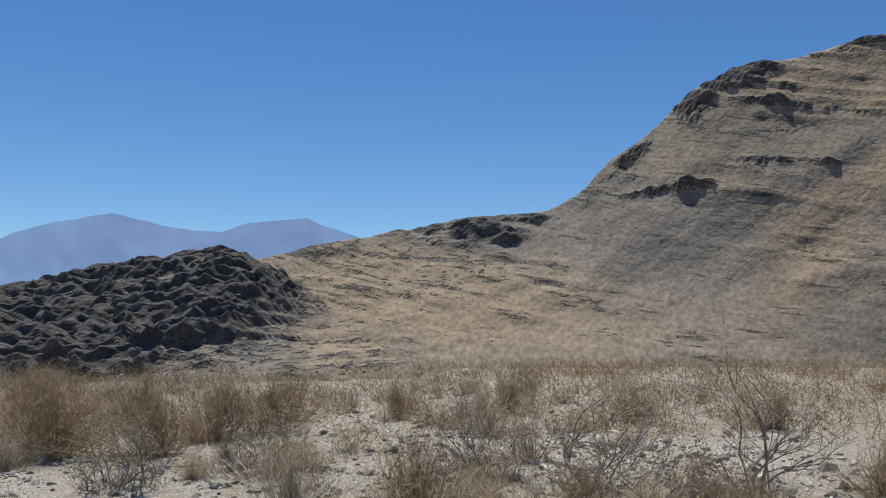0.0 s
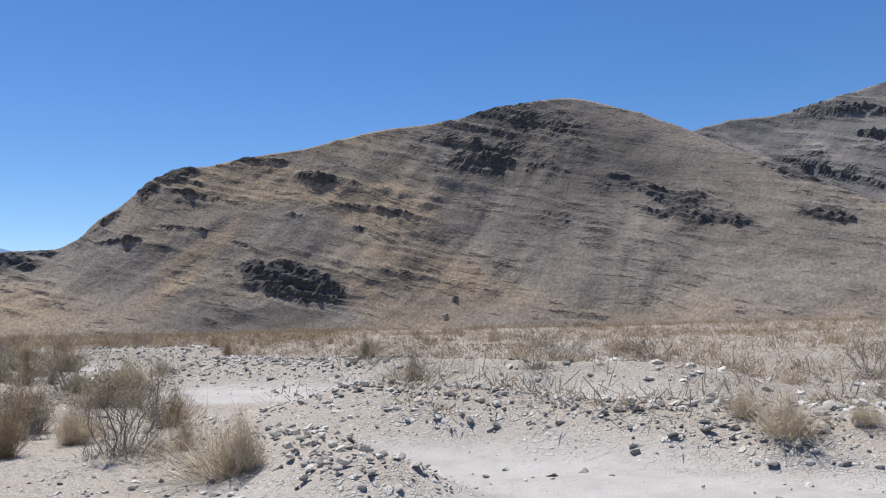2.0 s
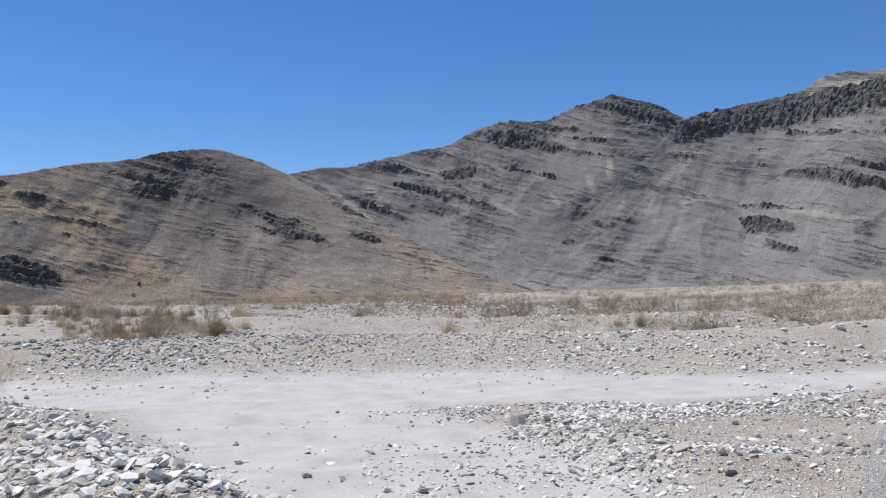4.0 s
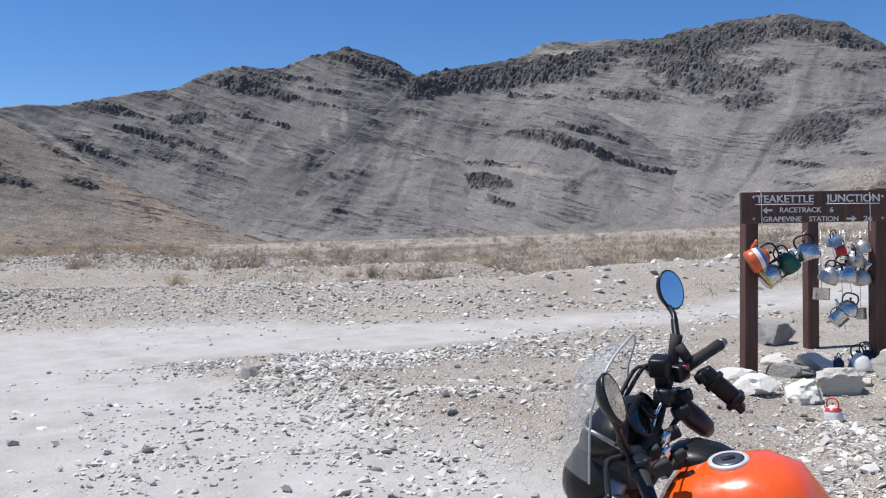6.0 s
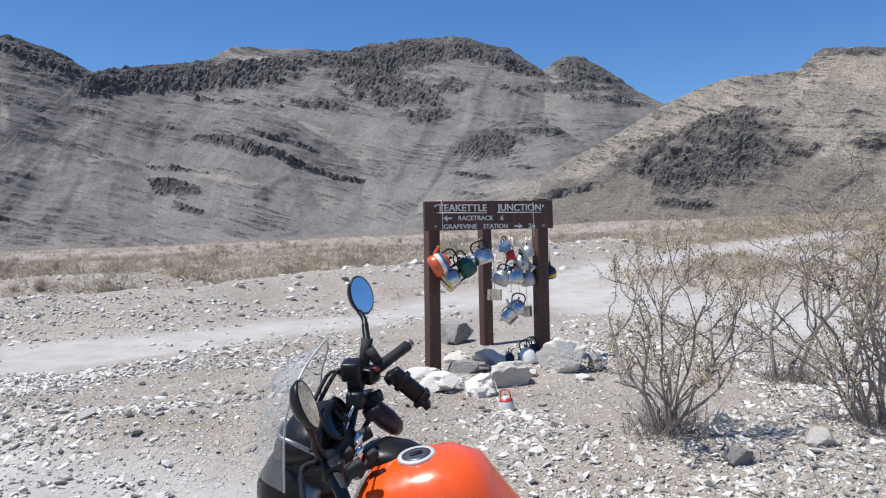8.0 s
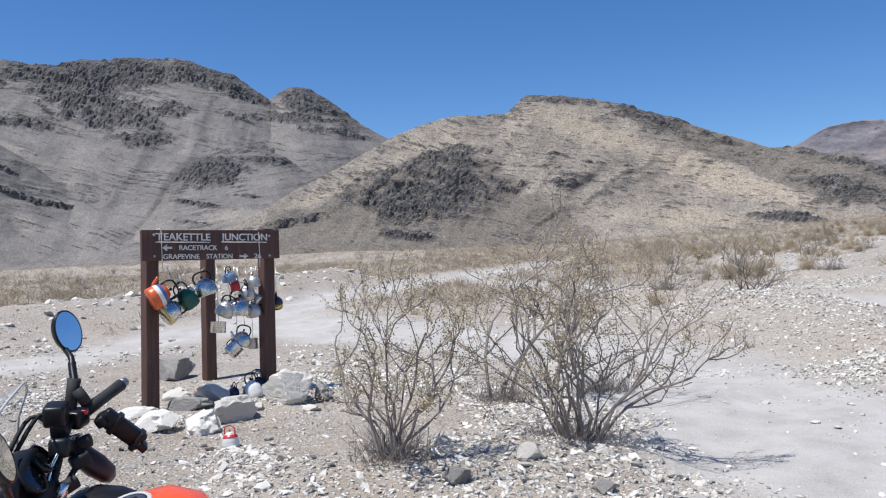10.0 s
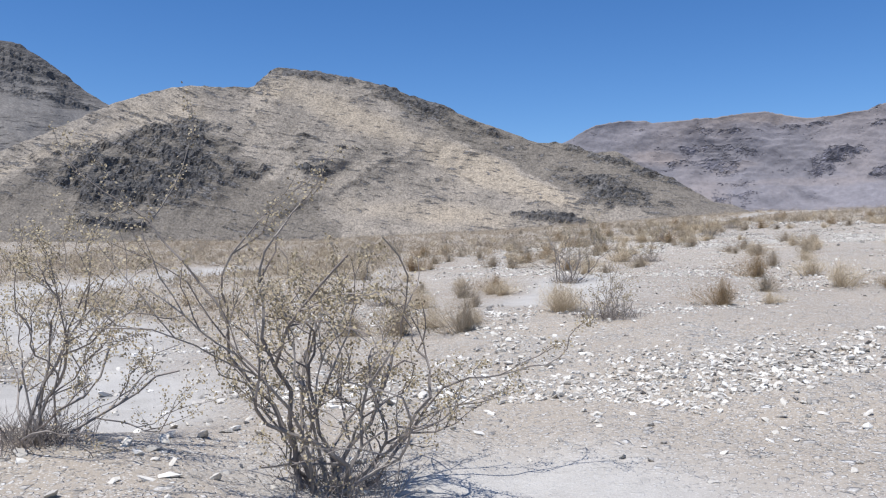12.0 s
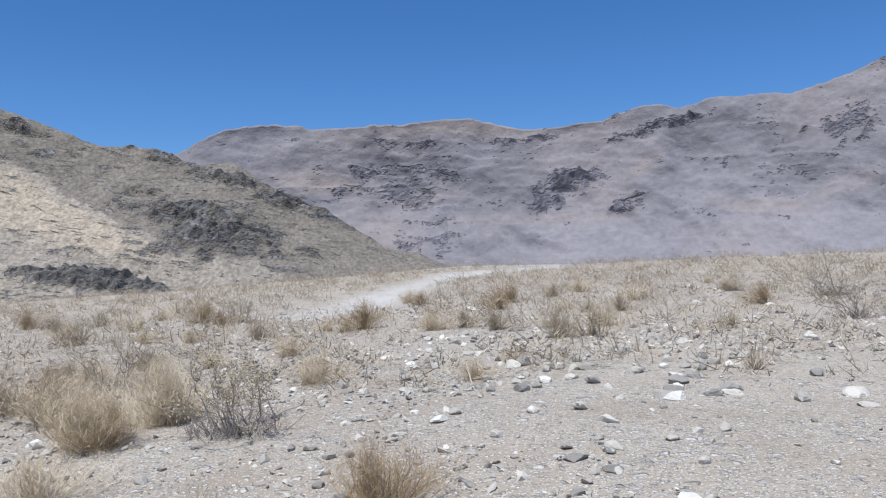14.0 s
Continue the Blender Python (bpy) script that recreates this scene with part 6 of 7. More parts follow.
M_ORANGE = paint("orange_tank_paint", (0.86, 0.105, 0.012))
M_RUBBER = plain("black_rubber", (0.022, 0.021, 0.021), 0.75, 0, 0.25, 40)
M_CHROME = plain("polished_metal", (0.66, 0.66, 0.66), 0.18, 1.0, 0.08)
M_ALLOY = plain("grey_cast_alloy", (0.30, 0.30, 0.31), 0.45, 0.8, 0.15)
M_CAP = plain("brushed_silver_ring", (0.72, 0.71, 0.69), 0.38, 0.35, 0.08)
M_CAPMID = plain("dull_grey_cap", (0.085, 0.10, 0.125), 0.4, 0.5, 0.12)
M_SEAT = plain("black_vinyl_seat", (0.025, 0.025, 0.027), 0.55, 0, 0.15, 60, 0.1)
M_REDSW = plain("red_switch", (0.5, 0.05, 0.045), 0.5)
M_BROWN = plain("brown_plastic_guard", (0.055, 0.022, 0.020), 0.45)


def glass(name, color, rough=0.04):
    m, nt, b = material(name, rough)
    b.inputs["Base Color"].default_value = (*color, 1)
    b.inputs["Transmission Weight"].default_value = 1.0
    b.inputs["IOR"].default_value = 1.45
    nt.links.new(ramp(nt, noise_tex(nt, 30, 4, 0.6, coords(nt)), [(0.35, (rough * 0.5,) * 3), (0.75, (rough + 0.03,) * 3)]), b.inputs["Roughness"])
    return m


def screen_material():
    m = bpy.data.materials.new("clear_windscreen")
    m.use_nodes = True
    nt = m.node_tree
    nt.nodes.clear()
    out = nt.nodes.new("ShaderNodeOutputMaterial")
    clear, gloss, dull = (nt.nodes.new("ShaderNodeBsdf" + k) for k in ("Transparent", "Glossy", "Diffuse"))
    clear.inputs["Color"].default_value = (0.95, 0.955, 0.95, 1)
    gloss.inputs["Roughness"].default_value = 0.08
    dull.inputs["Color"].default_value = (0.75, 0.75, 0.74, 1)
    scuff = ramp(nt, noise_tex(nt, 14, 4, 0.6, coords(nt, (1, 1, 0.25))), [(0.36, (0.10,) * 3), (0.75, (0.21,) * 3)])
    a, b = nt.nodes.new("ShaderNodeMixShader"), nt.nodes.new("ShaderNodeMixShader")
    nt.links.new(scuff, a.inputs[0])
    nt.links.new(clear.outputs[0], a.inputs[1])
    nt.links.new(dull.outputs[0], a.inputs[2])
    fr = node(nt, "ShaderNodeLayerWeight", Blend=0.5)
    nt.links.new(value(nt, "MULTIPLY", value(nt, "POWER", fr.outputs["Facing"], 4.0), 0.45), b.inputs[0])
    nt.links.new(a.outputs[0], b.inputs[1])
    nt.links.new(gloss.outputs[0], b.inputs[2])
    nt.links.new(b.outputs[0], out.inputs[0])
    return m


M_EDGE = plain("pale_clear_plastic", (0.50, 0.50, 0.49), 0.35, 0, 0.1, 60)
M_SCREEN = screen_material()
M_LENS = glass("instrument_glass", (0.5, 0.55, 0.6))
M_MIRROR, _, _b = material("mirror_glass", 0.02, 1.0)
_b.inputs["Base Color"].default_value = (0.80, 0.83, 0.86, 1)


def build_motorcycle():
    bike = thing("motorcycle", pose(2.42, 0.34, 0.0, -12, 0, 94), "orange and black motorcycle with a clear windscreen on its side stand", "motorcycle")
    P = lambda name, bm, mat, parent=bike, label="": part(name, bm, mat, parent, label)

    def wheel(x, r, w):
        bm = bmesh.new()
        prof = []
        for k in range(12):
            a = 2 * math.pi * k / 12
            prof.append((r - w * 0.55 + w * 0.55 * math.cos(a), w * 0.5 * math.sin(a)))
        lathe(bm, prof + [prof[0]], 44, pose(x, 0, r, 90))
        wh = P("tyre", bm, M_RUBBER, bike)
        bm = bmesh.new()
        rr = r - w * 1.02
        lathe(bm, [(rr, -w * 0.4), (rr - 0.025, -w * 0.3), (rr - 0.025, w * 0.3), (rr, w * 0.4)], 40, pose(x, 0, r, 90))
        P("rim", bm, M_BLACK, wh)
        bm = bmesh.new()
        for k in range(6):
            a = math.pi * 2 * k / 6
            tube(bm, [(x + 0.05 * math.cos(a), 0, r + 0.05 * math.sin(a)), (x + rr * math.cos(a + 0.15), 0, r + rr * math.sin(a + 0.15))], [0.022, 0.014], 8)
        P("spokes", bm, M_BLACK, wh)
        bm = bmesh.new()
        lathe(bm, [(0.0, -0.07), (0.055, -0.07), (0.06, 0.0), (0.055, 0.07), (0.0, 0.07)], 20, pose(x, 0, r, 90))
        P("hub", bm, M_ALLOY, wh)
        bm = bmesh.new()
        lathe(bm, [(0.08, 0.075), (0.145, 0.075), (0.145, 0.08), (0.08, 0.08), (0.08, 0.075)], 36, pose(x, 0, r, 90))
        P("brake_disc", bm, M_CHROME, wh)

    wheel(0.80, 0.31, 0.11)
    wheel(-0.68, 0.31, 0.15)
    # front fork, yokes, mudguard
    for s in (1, -1):
        bm = bmesh.new()
        tube(bm, [(0.80, s * 0.10, 0.31), (0.66, s * 0.10, 0.62), (0.46, s * 0.10, 1.03)], [0.03, 0.026, 0.024], 12)
        P("fork_leg", bm, M_ALLOY)
    for at in ((0.49, 0, 0.97), (0.56, 0, 0.80)):
        bm = bmesh.new()
        box(bm, (0.09, 0.28, 0.035), at, (0, 25, 0), 0.012)
        P("yoke", bm, M_ALLOY)
    bm = bmesh.new()
    loft(bm, [[(0.80 + 0.36 * math.cos(a), yy, 0.31 + 0.36 * math.sin(a) + (0.015 - 0.03 * abs(yy) / 0.06)) for yy in (-0.06, -0.03, 0.0, 0.03, 0.06, 0.04, 0.0, -0.04)] for a in np.radians(np.linspace(25, 150, 12))])
    P("front_mudguard", bm, M_ORANGE)
    # fuel tank, as sections from the neck to the seat
    secs = []
    for x, w, top, bot, flat in ((0.375, 0.10, 0.97, 0.82, 0.9), (0.325, 0.15, 1.03, 0.76, 0.8), (0.22, 0.165, 1.067, 0.72, 0.7), (0.12, 0.17, 1.085, 0.70, 0.6), (0.04, 0.16, 1.062, 0.70, 0.6), (-0.03, 0.13, 0.97, 0.70, 0.6), (-0.10, 0.105, 0.88, 0.71, 0.6), (-0.17, 0.09, 0.81, 0.72, 0.7)):
        sec = []
        for k in range(20):
            a = 2 * math.pi * k / 20
            c, s = math.cos(a), math.sin(a)
            yy = w * math.copysign(abs(c) ** (0.75), c)
            zz = (top + bot) / 2 + (top - bot) / 2 * math.copysign(abs(s) ** 0.8, s)
            yy *= 1 - 0.12 * max(0, -s)
            sec.append((x, yy, zz))
        secs.append(sec)
    bm = bmesh.new()
    loft(bm, secs)
    bmesh.ops.subdivide_edges(bm, edges=[e for e in bm.edges], cuts=1, use_grid_fill=True, smooth=0.6)
    bmesh.ops.recalc_face_normals(bm, faces=bm.faces)
    tank = P("fuel_tank", bm, M_ORANGE, bike, "glossy orange fuel tank")
    capm = Matrix.Translation((0.205, 0, 1.066)) @ pose(0, 0, 0, 0, 8, 0)
    bm = bmesh.new()
    lathe(bm, [(0.040, -0.006), (0.052, -0.006), (0.052, 0.005), (0.049, 0.008), (0.040, 0.007)], 32, capm)
    cap = P("filler_cap", bm, M_CAP, tank, "silver filler cap ring")
    bm = bmesh.new()
    lathe(bm, [(0.040, 0.0), (0.040, 0.006), (0.024, 0.008), (0.0, 0.008)], 28, capm)
    P("cap_centre", bm, M_CAPMID, cap)
    bm = bmesh.new()
    box(bm, (0.035, 0.014, 0.006), capm @ Vector((0.0, 0, 0.010)), (0, 8, 25), 0.003)
    P("lock_flap", bm, M_BLACK, cap)
    # black cowl between tank and instruments
    bm = bmesh.new()
    loft(bm, [[(x, w * 0.5 * c - 0.085, z - 0.026 + hgt * s) for c, s in ((1, -0.6), (1, 0.2), (0.6, 0.8), (0, 1), (-0.6, 0.8), (-1, 0.2), (-1, -0.6), (0, -0.8))] for x, w, z, hgt in ((0.19, 0.09, 1.05, 0.016), (0.25, 0.14, 1.065, 0.022), (0.31, 0.155, 1.07, 0.024), (0.36, 0.14, 1.055, 0.026), (0.43, 0.10, 1.0, 0.03))])
    P("tank_cowl", bm, M_BLACK)
    # seat, tail and rack
    bm = bmesh.new()
    loft(bm, [[(x, w * c, z + h * s) for c, s in ((1, -1), (1, 0.3), (0.8, 0.85), (0, 1.0), (-0.8, 0.85), (-1, 0.3), (-1, -1), (0, -1))] for x, w, z, h in ((-0.27, 0.10, 0.80, 0.05), (-0.36, 0.14, 0.79, 0.06), (-0.52, 0.15, 0.79, 0.06), (-0.64, 0.13, 0.80, 0.06), (-0.85, 0.12, 0.81, 0.05), (-0.98, 0.08, 0.82, 0.04))])
    P("seat", bm, M_SEAT)
    bm = bmesh.new()
    loft(bm, [[(x, w * c, z + h * s) for c, s in ((1, -1), (1, 0.6), (0.5, 1.0), (-0.5, 1.0), (-1, 0.6), (-1, -1))] for x, w, z, h in ((-0.35, 0.11, 0.70, 0.05), (-0.6, 0.13, 0.75, 0.05), (-0.95, 0.09, 0.77, 0.035), (-1.08, 0.04, 0.79, 0.02))])
    P("tail_fairing", bm, M_ORANGE)
    bm = bmesh.new()
    box(bm, (0.26, 0.20, 0.06), (-1.24, -0.02, 0.875), (0, 0, 0), 0.03, 3)
    P("tail_case", bm, M_BLACK, bike, "black soft tail bag on the rack")
    bm = bmesh.new()
    for s in (1, -1):
        tube(bm, [(-0.75, s * 0.11, 0.83), (-1.2, s * 0.12, 0.84)], 0.011, 8)
    tube(bm, [(-1.2, 0.12, 0.84), (-1.2, -0.12, 0.84)], 0.011, 8)
    P("rack", bm, M_BLACK)
    # frame, engine, exhaust, swingarm, stand
    for s in (1, -1):
        bm = bmesh.new()
        tube(bm, curve_pts([(0.46, s * 0.05, 0.90), (0.30, s * 0.16, 0.72), (0.0, s * 0.19, 0.58), (-0.25, s * 0.17, 0.42), (-0.26, s * 0.16, 0.30)], 5), 0.024, 10)
        P("frame_spar", bm, M_BLACK)
        bm = bmesh.new()
        tube(bm, [(-0.2, s * 0.10, 0.42), (-0.68, s * 0.12, 0.31)], [0.04, 0.03], 10)
        P("swingarm", bm, M_ALLOY)
        bm = bmesh.new()
        tube(bm, [(-0.2, s * 0.14, 0.34), (-0.2, s * 0.27, 0.34)], 0.012, 8)
        P("footpeg", bm, M_RUBBER)
    bm = bmesh.new()
    box(bm, (0.44, 0.30, 0.30), (0.06, 0, 0.42), (0, -8, 0), 0.05, 3)
    box(bm, (0.22, 0.24, 0.26), (0.16, 0, 0.62), (0, 25, 0), 0.04, 2)
    eng = P("engine", bm, M_ALLOY)
    for s in (1, -1):
        bm = bmesh.new()
        lathe(bm, [(0.0, 0.0), (0.10, 0.0), (0.10, 0.02), (0.075, 0.03), (0.0, 0.03)], 24, Matrix.Translation((0.0, s * 0.15, 0.40)) @ pose(0, 0, 0, -90 * s))
        P("engine_cover", bm, M_BLACK, eng)
    bm = bmesh.new()
    tube(bm, curve_pts([(0.3, -0.06, 0.56), (0.40, -0.08, 0.35), (0.15, -0.12, 0.20), (-0.3, -0.14, 0.24), (-0.5, -0.18, 0.40), (-0.95, -0.19, 0.62)], 5), 0.028, 10)
    P("exhaust", bm, M_CHROME)
    bm = bmesh.new()
    tube(bm, [(-0.45, -0.19, 0.42), (-1.0, -0.21, 0.66)], [0.05, 0.06], 16)
    P("silencer", bm, M_ALLOY)
    bm = bmesh.new()
    tube(bm, [(-0.12, 0.15, 0.28), (-0.20, 0.30, 0.055)], 0.014, 8)
    box(bm, (0.07, 0.04, 0.012), (-0.20, 0.305, 0.05), (11, 0, 0), 0.004)
    P("side_stand", bm, M_BLACK)
    bm = bmesh.new()
    box(bm, (0.34, 0.02, 0.26), (0.30, 0.19, 0.72), (0, 30, -14), 0.008)
    P("radiator_shroud", bm, M_ORANGE, bike)
    bm = bmesh.new()
    box(bm, (0.34, 0.02, 0.26), (0.30, -0.19, 0.72), (0, 30, 14), 0.008)
    P("radiator_shroud", bm, M_ORANGE, bike)
    # headlight nacelle and windscreen
    bm = bmesh.new()
    loft(bm, [[(x, w * math.cos(a), z + h * math.sin(a)) for a in np.linspace(0, 2 * math.pi, 20, endpoint=False)] for x, w, z, h in ((0.42, 0.05, 1.02, 0.05), (0.46, 0.11, 1.01, 0.10), (0.53, 0.125, 1.0, 0.12), (0.585, 0.11, 0.985, 0.11), (0.615, 0.09, 0.975, 0.085), (0.625, 0.07, 0.97, 0.065))])
    nac = P("headlight_shell", bm, M_BLACK)
    bm = bmesh.new()
    lathe(bm, [(0.068, 0.0), (0.055, 0.014), (0.0, 0.022)], 24, Matrix.Translation((0.625, 0, 0.97)) @ pose(0, 0, 0, 0, 90))
    P("headlight_lens", bm, M_LENS, nac)
    def screen_point(t, y):
        return (0.65 - 0.07 * t - 0.13 * t ** 7 - 4.2 * y * y * (1 - 0.2 * t), y, 1.05 + 0.325 * t)

    def half_width(t):
        return 0.178 * (1 - 0.08 * t) if t < 0.74 else 0.1675 * math.sqrt(max(0.03, 1 - ((t - 0.74) / 0.265) ** 2))
    bm = bmesh.new()
    n, rows = 17, 17
    vs = []
    for i in range(rows):
        t = i / (rows - 1)
        vs.append([bm.verts.new(screen_point(t, half_width(t) * (j / (n - 1) * 2 - 1))) for j in range(n)])
    for i in range(rows - 1):
        for j in range(n - 1):
            bm.faces.new((vs[i][j], vs[i][j + 1], vs[i + 1][j + 1], vs[i + 1][j]))
    scr = P("windscreen", bm, M_SCREEN, bike, "clear scuffed plastic windscreen")
    scr.visible_shadow = False
    bm = bmesh.new()
    rim = [screen_point(t, half_width(t)) for t in (0, 0.2, 0.4, 0.6, 0.74, 0.82, 0.9, 0.95, 0.985, 1.0)]
    tube(bm, rim + [(x, -y, z) for x, y, z in reversed(rim)], 0.0032, 6)
    P("screen_edge", bm, M_EDGE, scr, "pale moulded edge of the screen")
    # instruments
    bm = bmesh.new()
    loft(bm, [[(0.43 + dx, w * math.cos(a), z + h * math.sin(a)) for a in np.linspace(0, 2 * math.pi, 20, endpoint=False)] for dx, w, z, h in ((0.0, 0.105, 1.155, 0.05), (0.005, 0.125, 1.15, 0.062), (0.05, 0.13, 1.135, 0.07), (0.10, 0.115, 1.12, 0.07), (0.15, 0.06, 1.09, 0.04))])
    ins = P("instrument_pod", bm, M_BLACK)
    # dark block added to fill the gap between pod and yoke
    bm = bmesh.new()
    box(bm, (0.16, 0.20, 0.12), (0.46, 0, 1.055), (0, 12, 0), 0.03, 3)
    P("pod_fill", bm, M_RUBBER, ins)
    # tube added where a reflection line runs along the pod
    bm = bmesh.new()
    tube(bm, curve_pts([(0.44, 0.125, 1.13), (0.50, 0.132, 1.165), (0.545, 0.10, 1.17), (0.565, 0.0, 1.16)], 6), 0.006, 8)
    P("pod_glint", bm, M_ALLOY, ins, "grey tube standing in for a reflection on the pod")
    for y, r in ((0.035, 0.046), (-0.06, 0.036)):
        bm = bmesh.new()
        m = Matrix.Translation((0.428, y, 1.168)) @ pose(0, 0, 0, 0, -52)
        lathe(bm, [(r, 0.0), (r * 1.12, 0.004), (r * 1.12, 0.014), (r, 0.016)], 24, m)
        P("dial_bezel", bm, M_BLACK, ins)
        bm = bmesh.new()
        lathe(bm, [(r, 0.010), (0.0, 0.012)], 24, m)
        P("dial_glass", bm, M_LENS, ins)
        bm = bmesh.new()
        lathe(bm, [(r * 0.98, 0.004), (0.0, 0.005)], 24, m)
        P("dial_face", bm, M_BLACK, ins)
        bm = bmesh.new()
        for a in range(0, 270, 30):
            box(bm, (0.008, 0.0025, 0.001), m @ Vector((r * 0.8 * math.cos(radians(a)), r * 0.8 * math.sin(radians(a)), 0.0065)), (0, -52, a), 0)
        P("dial_marks", bm, M_EDGE, ins)
    # handlebar with its fittings; the steering is turned a little to the left
    def bar(y):
        k = min(1.0, abs(y) / 0.20)
        return Vector((0.405 - 0.02 * k - 0.10 * max(0, abs(y) - 0.2) / 0.2, y, 1.075 + 0.10 * k * k * (3 - 2 * k) - 0.17 * y))
    pts = [bar(y) for y in np.linspace(-0.39, 0.39, 27)]
    bm = bmesh.new()
    tube(bm, pts, 0.011, 10)
    hb = P("handlebar", bm, M_BLACK)
    for s in (1, -1):
        bm = bmesh.new()
        tube(bm, [bar(s * y) for y in (0.255, 0.30, 0.35, 0.395)], [0.018, 0.0175, 0.0165, 0.018], 14)
        grip = P("grip", bm, M_RUBBER, hb)
        bm = bmesh.new()
        tube(bm, [bar(s * 0.395), bar(s * 0.415)], [0.017, 0.012], 12)
        P("bar_end", bm, M_ALLOY, grip)
        bm = bmesh.new()
        box(bm, (0.05, 0.055, 0.048), bar(s * 0.225) + Vector((0.0, 0, 0.0)), (0, 0, s * 20), 0.01)
        sw = P("switch_cube", bm, M_BLACK, hb)
        bm = bmesh.new()
        box(bm, (0.016, 0.022, 0.014), bar(s * 0.225) + Vector((-0.022, 0, 0.018)), (0, 0, 0), 0.004)
        P("switch", bm, M_REDSW if s < 0 else M_BLACK, sw)
        bm = bmesh.new()
        a = bar(s * 0.20) + Vector((0.03, 0, 0.005))
        tube(bm, curve_pts([a, a + Vector((0.03 if s > 0 else 0.045, s * 0.03, -0.004)), a + Vector((0.012 if s > 0 else 0.03, s * 0.10, -0.010)), a + Vector((-0.02, s * 0.19, -0.012))], 5), [0.010] * 6 + [0.007] * 10, 8)
        P("lever", bm, M_ALLOY if s < 0 else M_BLACK, hb)
        bm = bmesh.new()
        box(bm, (0.045, 0.05, 0.04), bar(s * 0.18) + Vector((0.015, 0, 0.0)), (0, 0, 0), 0.008)
        if s < 0:
            box(bm, (0.055, 0.065, 0.055), bar(s * 0.17) + Vector((0.02, 0, 0.05)), (0, 0, 0), 0.01)
            box(bm, (0.05, 0.10, 0.05), bar(s * 0.14) + Vector((0.0, 0, -0.01)), (20, 0, 0), 0.012)
        P("clamp", bm, M_BLACK, hb)
        if s < 0:
            # padded guard below the lever and a holder clamped behind the bar
            bm = bmesh.new()
            loft(bm, [[Vector((x, y, z)) + Vector((w * math.cos(a) * 0.77, h * math.sin(a), -w * math.cos(a) * 0.64)) for a in np.linspace(0, 2 * math.pi, 12, endpoint=False)] for x, y, z, w, h in ((0.385, -0.20, 1.145, 0.016, 0.03), (0.365, -0.205, 1.12, 0.027, 0.04), (0.33, -0.215, 1.08, 0.03, 0.045), (0.30, -0.22, 1.05, 0.024, 0.04), (0.29, -0.222, 1.035, 0.012, 0.02))])
            P("hand_guard", bm, M_BROWN, hb, "dark brown padded guard")
            bm = bmesh.new()
            box(bm, (0.05, 0.035, 0.135), (0.262, -0.25, 1.166), (0, 46, 8), 0.009)
            for q in (-0.045, 0.03):
                box(bm, (0.058, 0.046, 0.016), (0.258 + q * 0.72, -0.25, 1.162 + q * 0.69), (0, 46, 8), 0.004)
            box(bm, (0.03, 0.06, 0.03), (0.31, -0.24, 1.20), (0, 30, 0), 0.008)
            box(bm, (0.02, 0.05, 0.03), (0.215, -0.25, 1.115), (0, 40, 8), 0.005)
            P("phone_holder", bm, M_BLACK, hb, "black clamp-on phone holder")
            bm = bmesh.new()
            tube(bm, [(0.405, -0.215, 1.165), (0.392, -0.228, 1.22), (0.384, -0.24, 1.27), (0.377, -0.25, 1.315)], [0.013, 0.017, 0.016, 0.018], 12)
            tube(bm, [(0.37, -0.235, 1.29), (0.345, -0.23, 1.25)], 0.015, 10)
            tube(bm, [(0.40, -0.20, 1.16), (0.365, -0.20, 1.15), (0.335, -0.20, 1.16)], 0.018, 10)
            P("mirror_boot", bm, M_RUBBER, hb)
            bm = bmesh.new()
            tube(bm, curve_pts([(0.41, -0.02, 1.08), (0.40, -0.07, 1.15), (0.375, -0.13, 1.19), (0.36, -0.19, 1.18)], 6), 0.005, 6)
            P("brake_line", bm, M_CHROME, hb, "braided steel brake line")
        # mirror on a stalk
        foot = bar(s * 0.215)
        head = Vector((0.42, -0.385, 1.41)) if s < 0 else Vector((0.39, 0.33, 1.35))
        foot = Vector((0.377, -0.25, 1.30)) if s < 0 else bar(0.2)
        way = [foot, foot.lerp(head, 0.3), foot.lerp(head, 0.5), head + Vector((0.01, 0.012, -0.04))] if s < 0 else [foot, foot + Vector((0.02, 0.03, 0.05)), head + Vector((0.0, -0.03, -0.09)), head + Vector((0.006, 0, -0.04))]
        bm = bmesh.new()
        tube(bm, curve_pts(way, 5), [0.011] * 8 + [0.0085] * 8, 8)
        stalk = P("mirror_stalk", bm, M_BLACK, hb)
        m = Matrix.Translation(head) @ pose(0, 0, 0, 0, 0, -32 if s < 0 else 1) @ pose(0, 0, 0, 0, -72 if s < 0 else -70, 0) @ Matrix.Diagonal((1.16, 0.9, 1, 1))
        bm = bmesh.new()
        lathe(bm, [(0.0, -0.028), (0.028, -0.026), (0.045, -0.014), (0.052, 0.0), (0.052, 0.006), (0.048, 0.008)], 28, m)
        P("mirror_shell", bm, M_BLACK, stalk)
        bm = bmesh.new()
        lathe(bm, [(0.048, 0.007), (0.0, 0.0075)], 28, m)
        P("mirror_face", bm, M_MIRROR, stalk, "round mirror reflecting the sky")
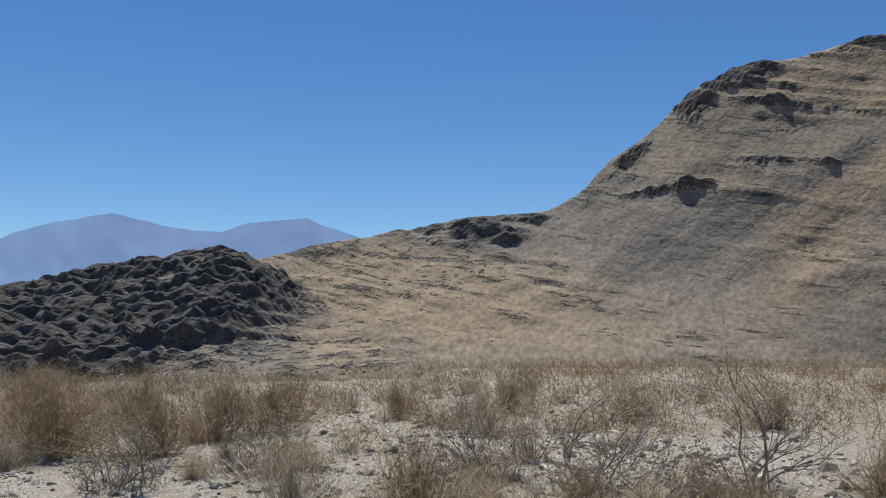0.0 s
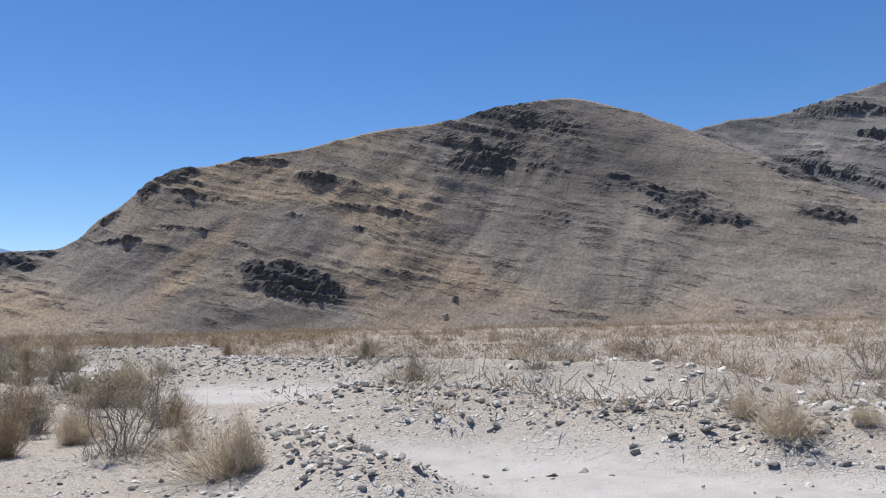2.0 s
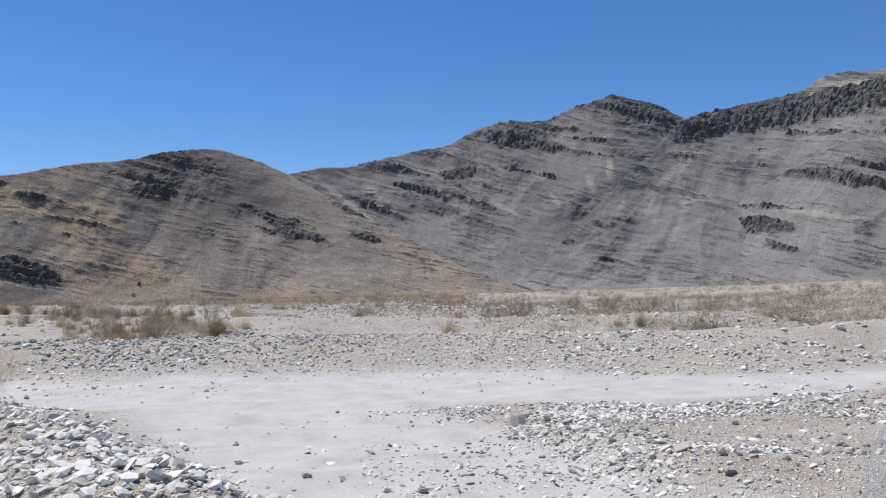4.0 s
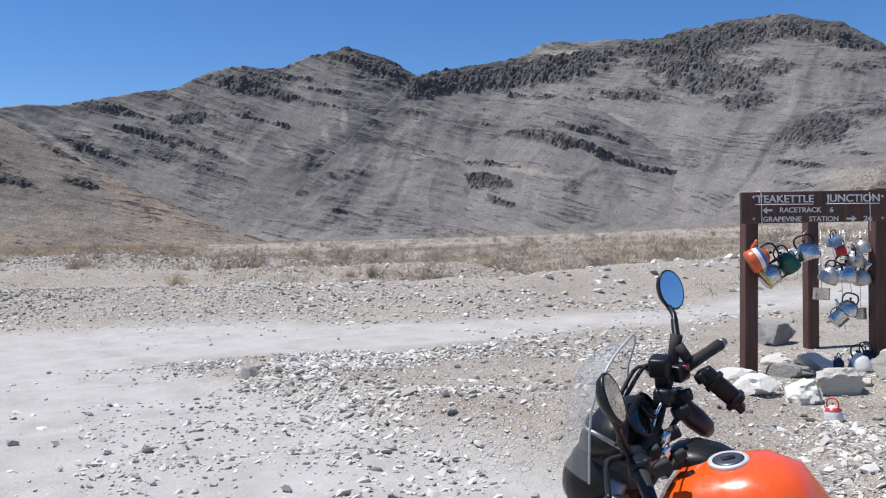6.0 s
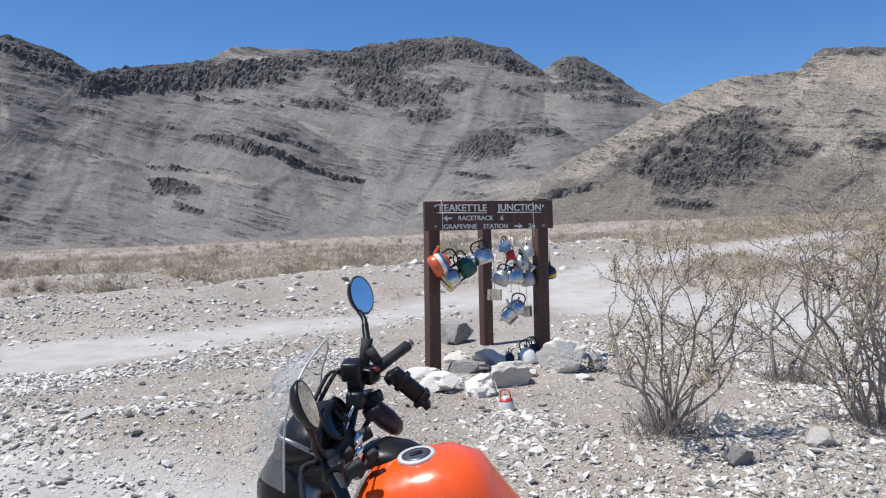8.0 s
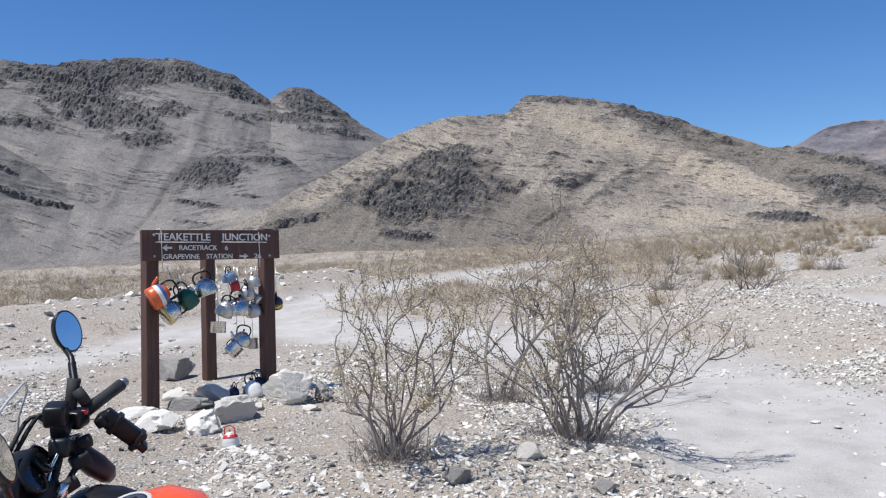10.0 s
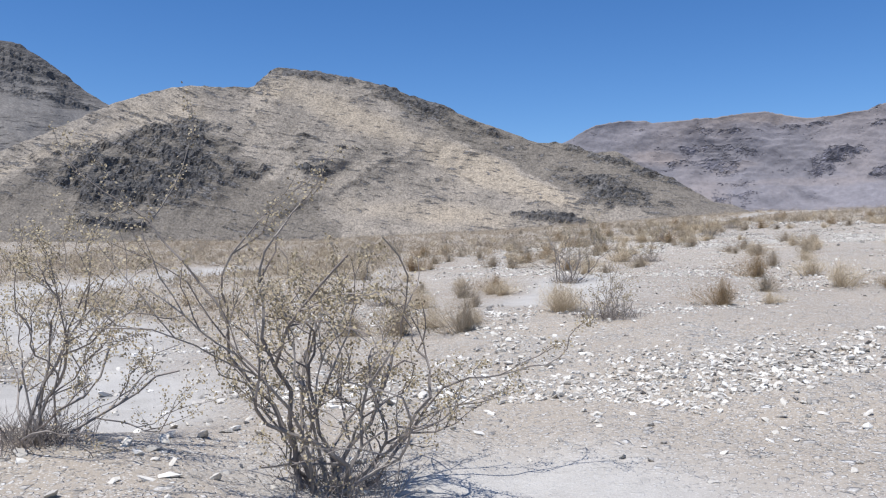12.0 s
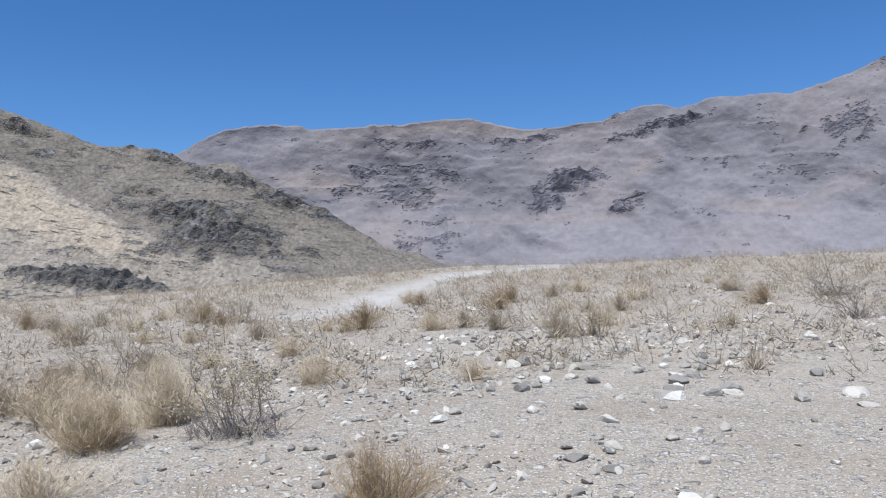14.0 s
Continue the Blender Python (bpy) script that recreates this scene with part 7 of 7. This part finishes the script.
    # clamps, cables and key area on the top yoke
    for s in (1, -1):
        bm = bmesh.new()
        tube(bm, [(0.44, s * 0.05, 1.0), (0.42, s * 0.05, 1.085)], 0.02, 12)
        box(bm, (0.05, 0.04, 0.03), (0.42, s * 0.05, 1.085), (0, 0, 0), 0.008)
        P("bar_clamp", bm, M_CHROME, hb)
    for y0, y1, off in ((0.16, 0.06, 0.02), (0.13, 0.02, 0.035), (-0.2, -0.05, 0.05), (-0.19, -0.02, 0.07)):
        bm = bmesh.new()
        a = bar(y0) + Vector((0.03, 0, 0.0))
        tube(bm, curve_pts([a, a + Vector((off, -0.02 if y0 > 0 else 0.02, 0.02)), Vector((0.56, y1, 1.0)), Vector((0.52, y1, 0.80))], 6), 0.006, 6)
        P("cable", bm, M_RUBBER, hb)
    for x, y, z, r in ((0.415, 0.10, 1.095, 0.02), (0.42, -0.06, 1.10, 0.02), (0.36, 0.02, 1.115, 0.014), (0.34, 0.10, 1.115, 0.012)):
        bm = bmesh.new()
        lathe(bm, [(0.0, -0.03), (r, -0.03), (r, 0.01), (r * 0.7, 0.014), (r * 0.7, 0.026), (0.0, 0.028)], 14, Matrix.Translation((x, y, z)) @ pose(0, 0, 0, 0, -22))
        P("fork_cap", bm, M_CHROME, hb, "bright fork top cap")
    for x, y, z, sx in ((0.38, 0.06, 1.10, 0.04), (0.36, -0.06, 1.10, 0.045), (0.345, 0.12, 1.09, 0.05), (0.35, -0.14, 1.13, 0.05), (0.32, 0.03, 1.085, 0.035)):
        bm = bmesh.new()
        box(bm, (sx, sx * 0.8, sx * 0.7), (x, y, z), (10, 20, 30), 0.008)
        tube(bm, [(x, y, z), (x + 0.03, y + 0.03, z - 0.05)], 0.008, 8)
        P("bar_fitting", bm, M_RUBBER, hb)
    bm = bmesh.new()
    lathe(bm, [(0.0, 0.0), (0.02, 0.0), (0.02, 0.02), (0.0, 0.022)], 16, Matrix.Translation((0.47, 0, 0.992)))
    P("ignition_lock", bm, M_CHROME)


build_motorcycle()
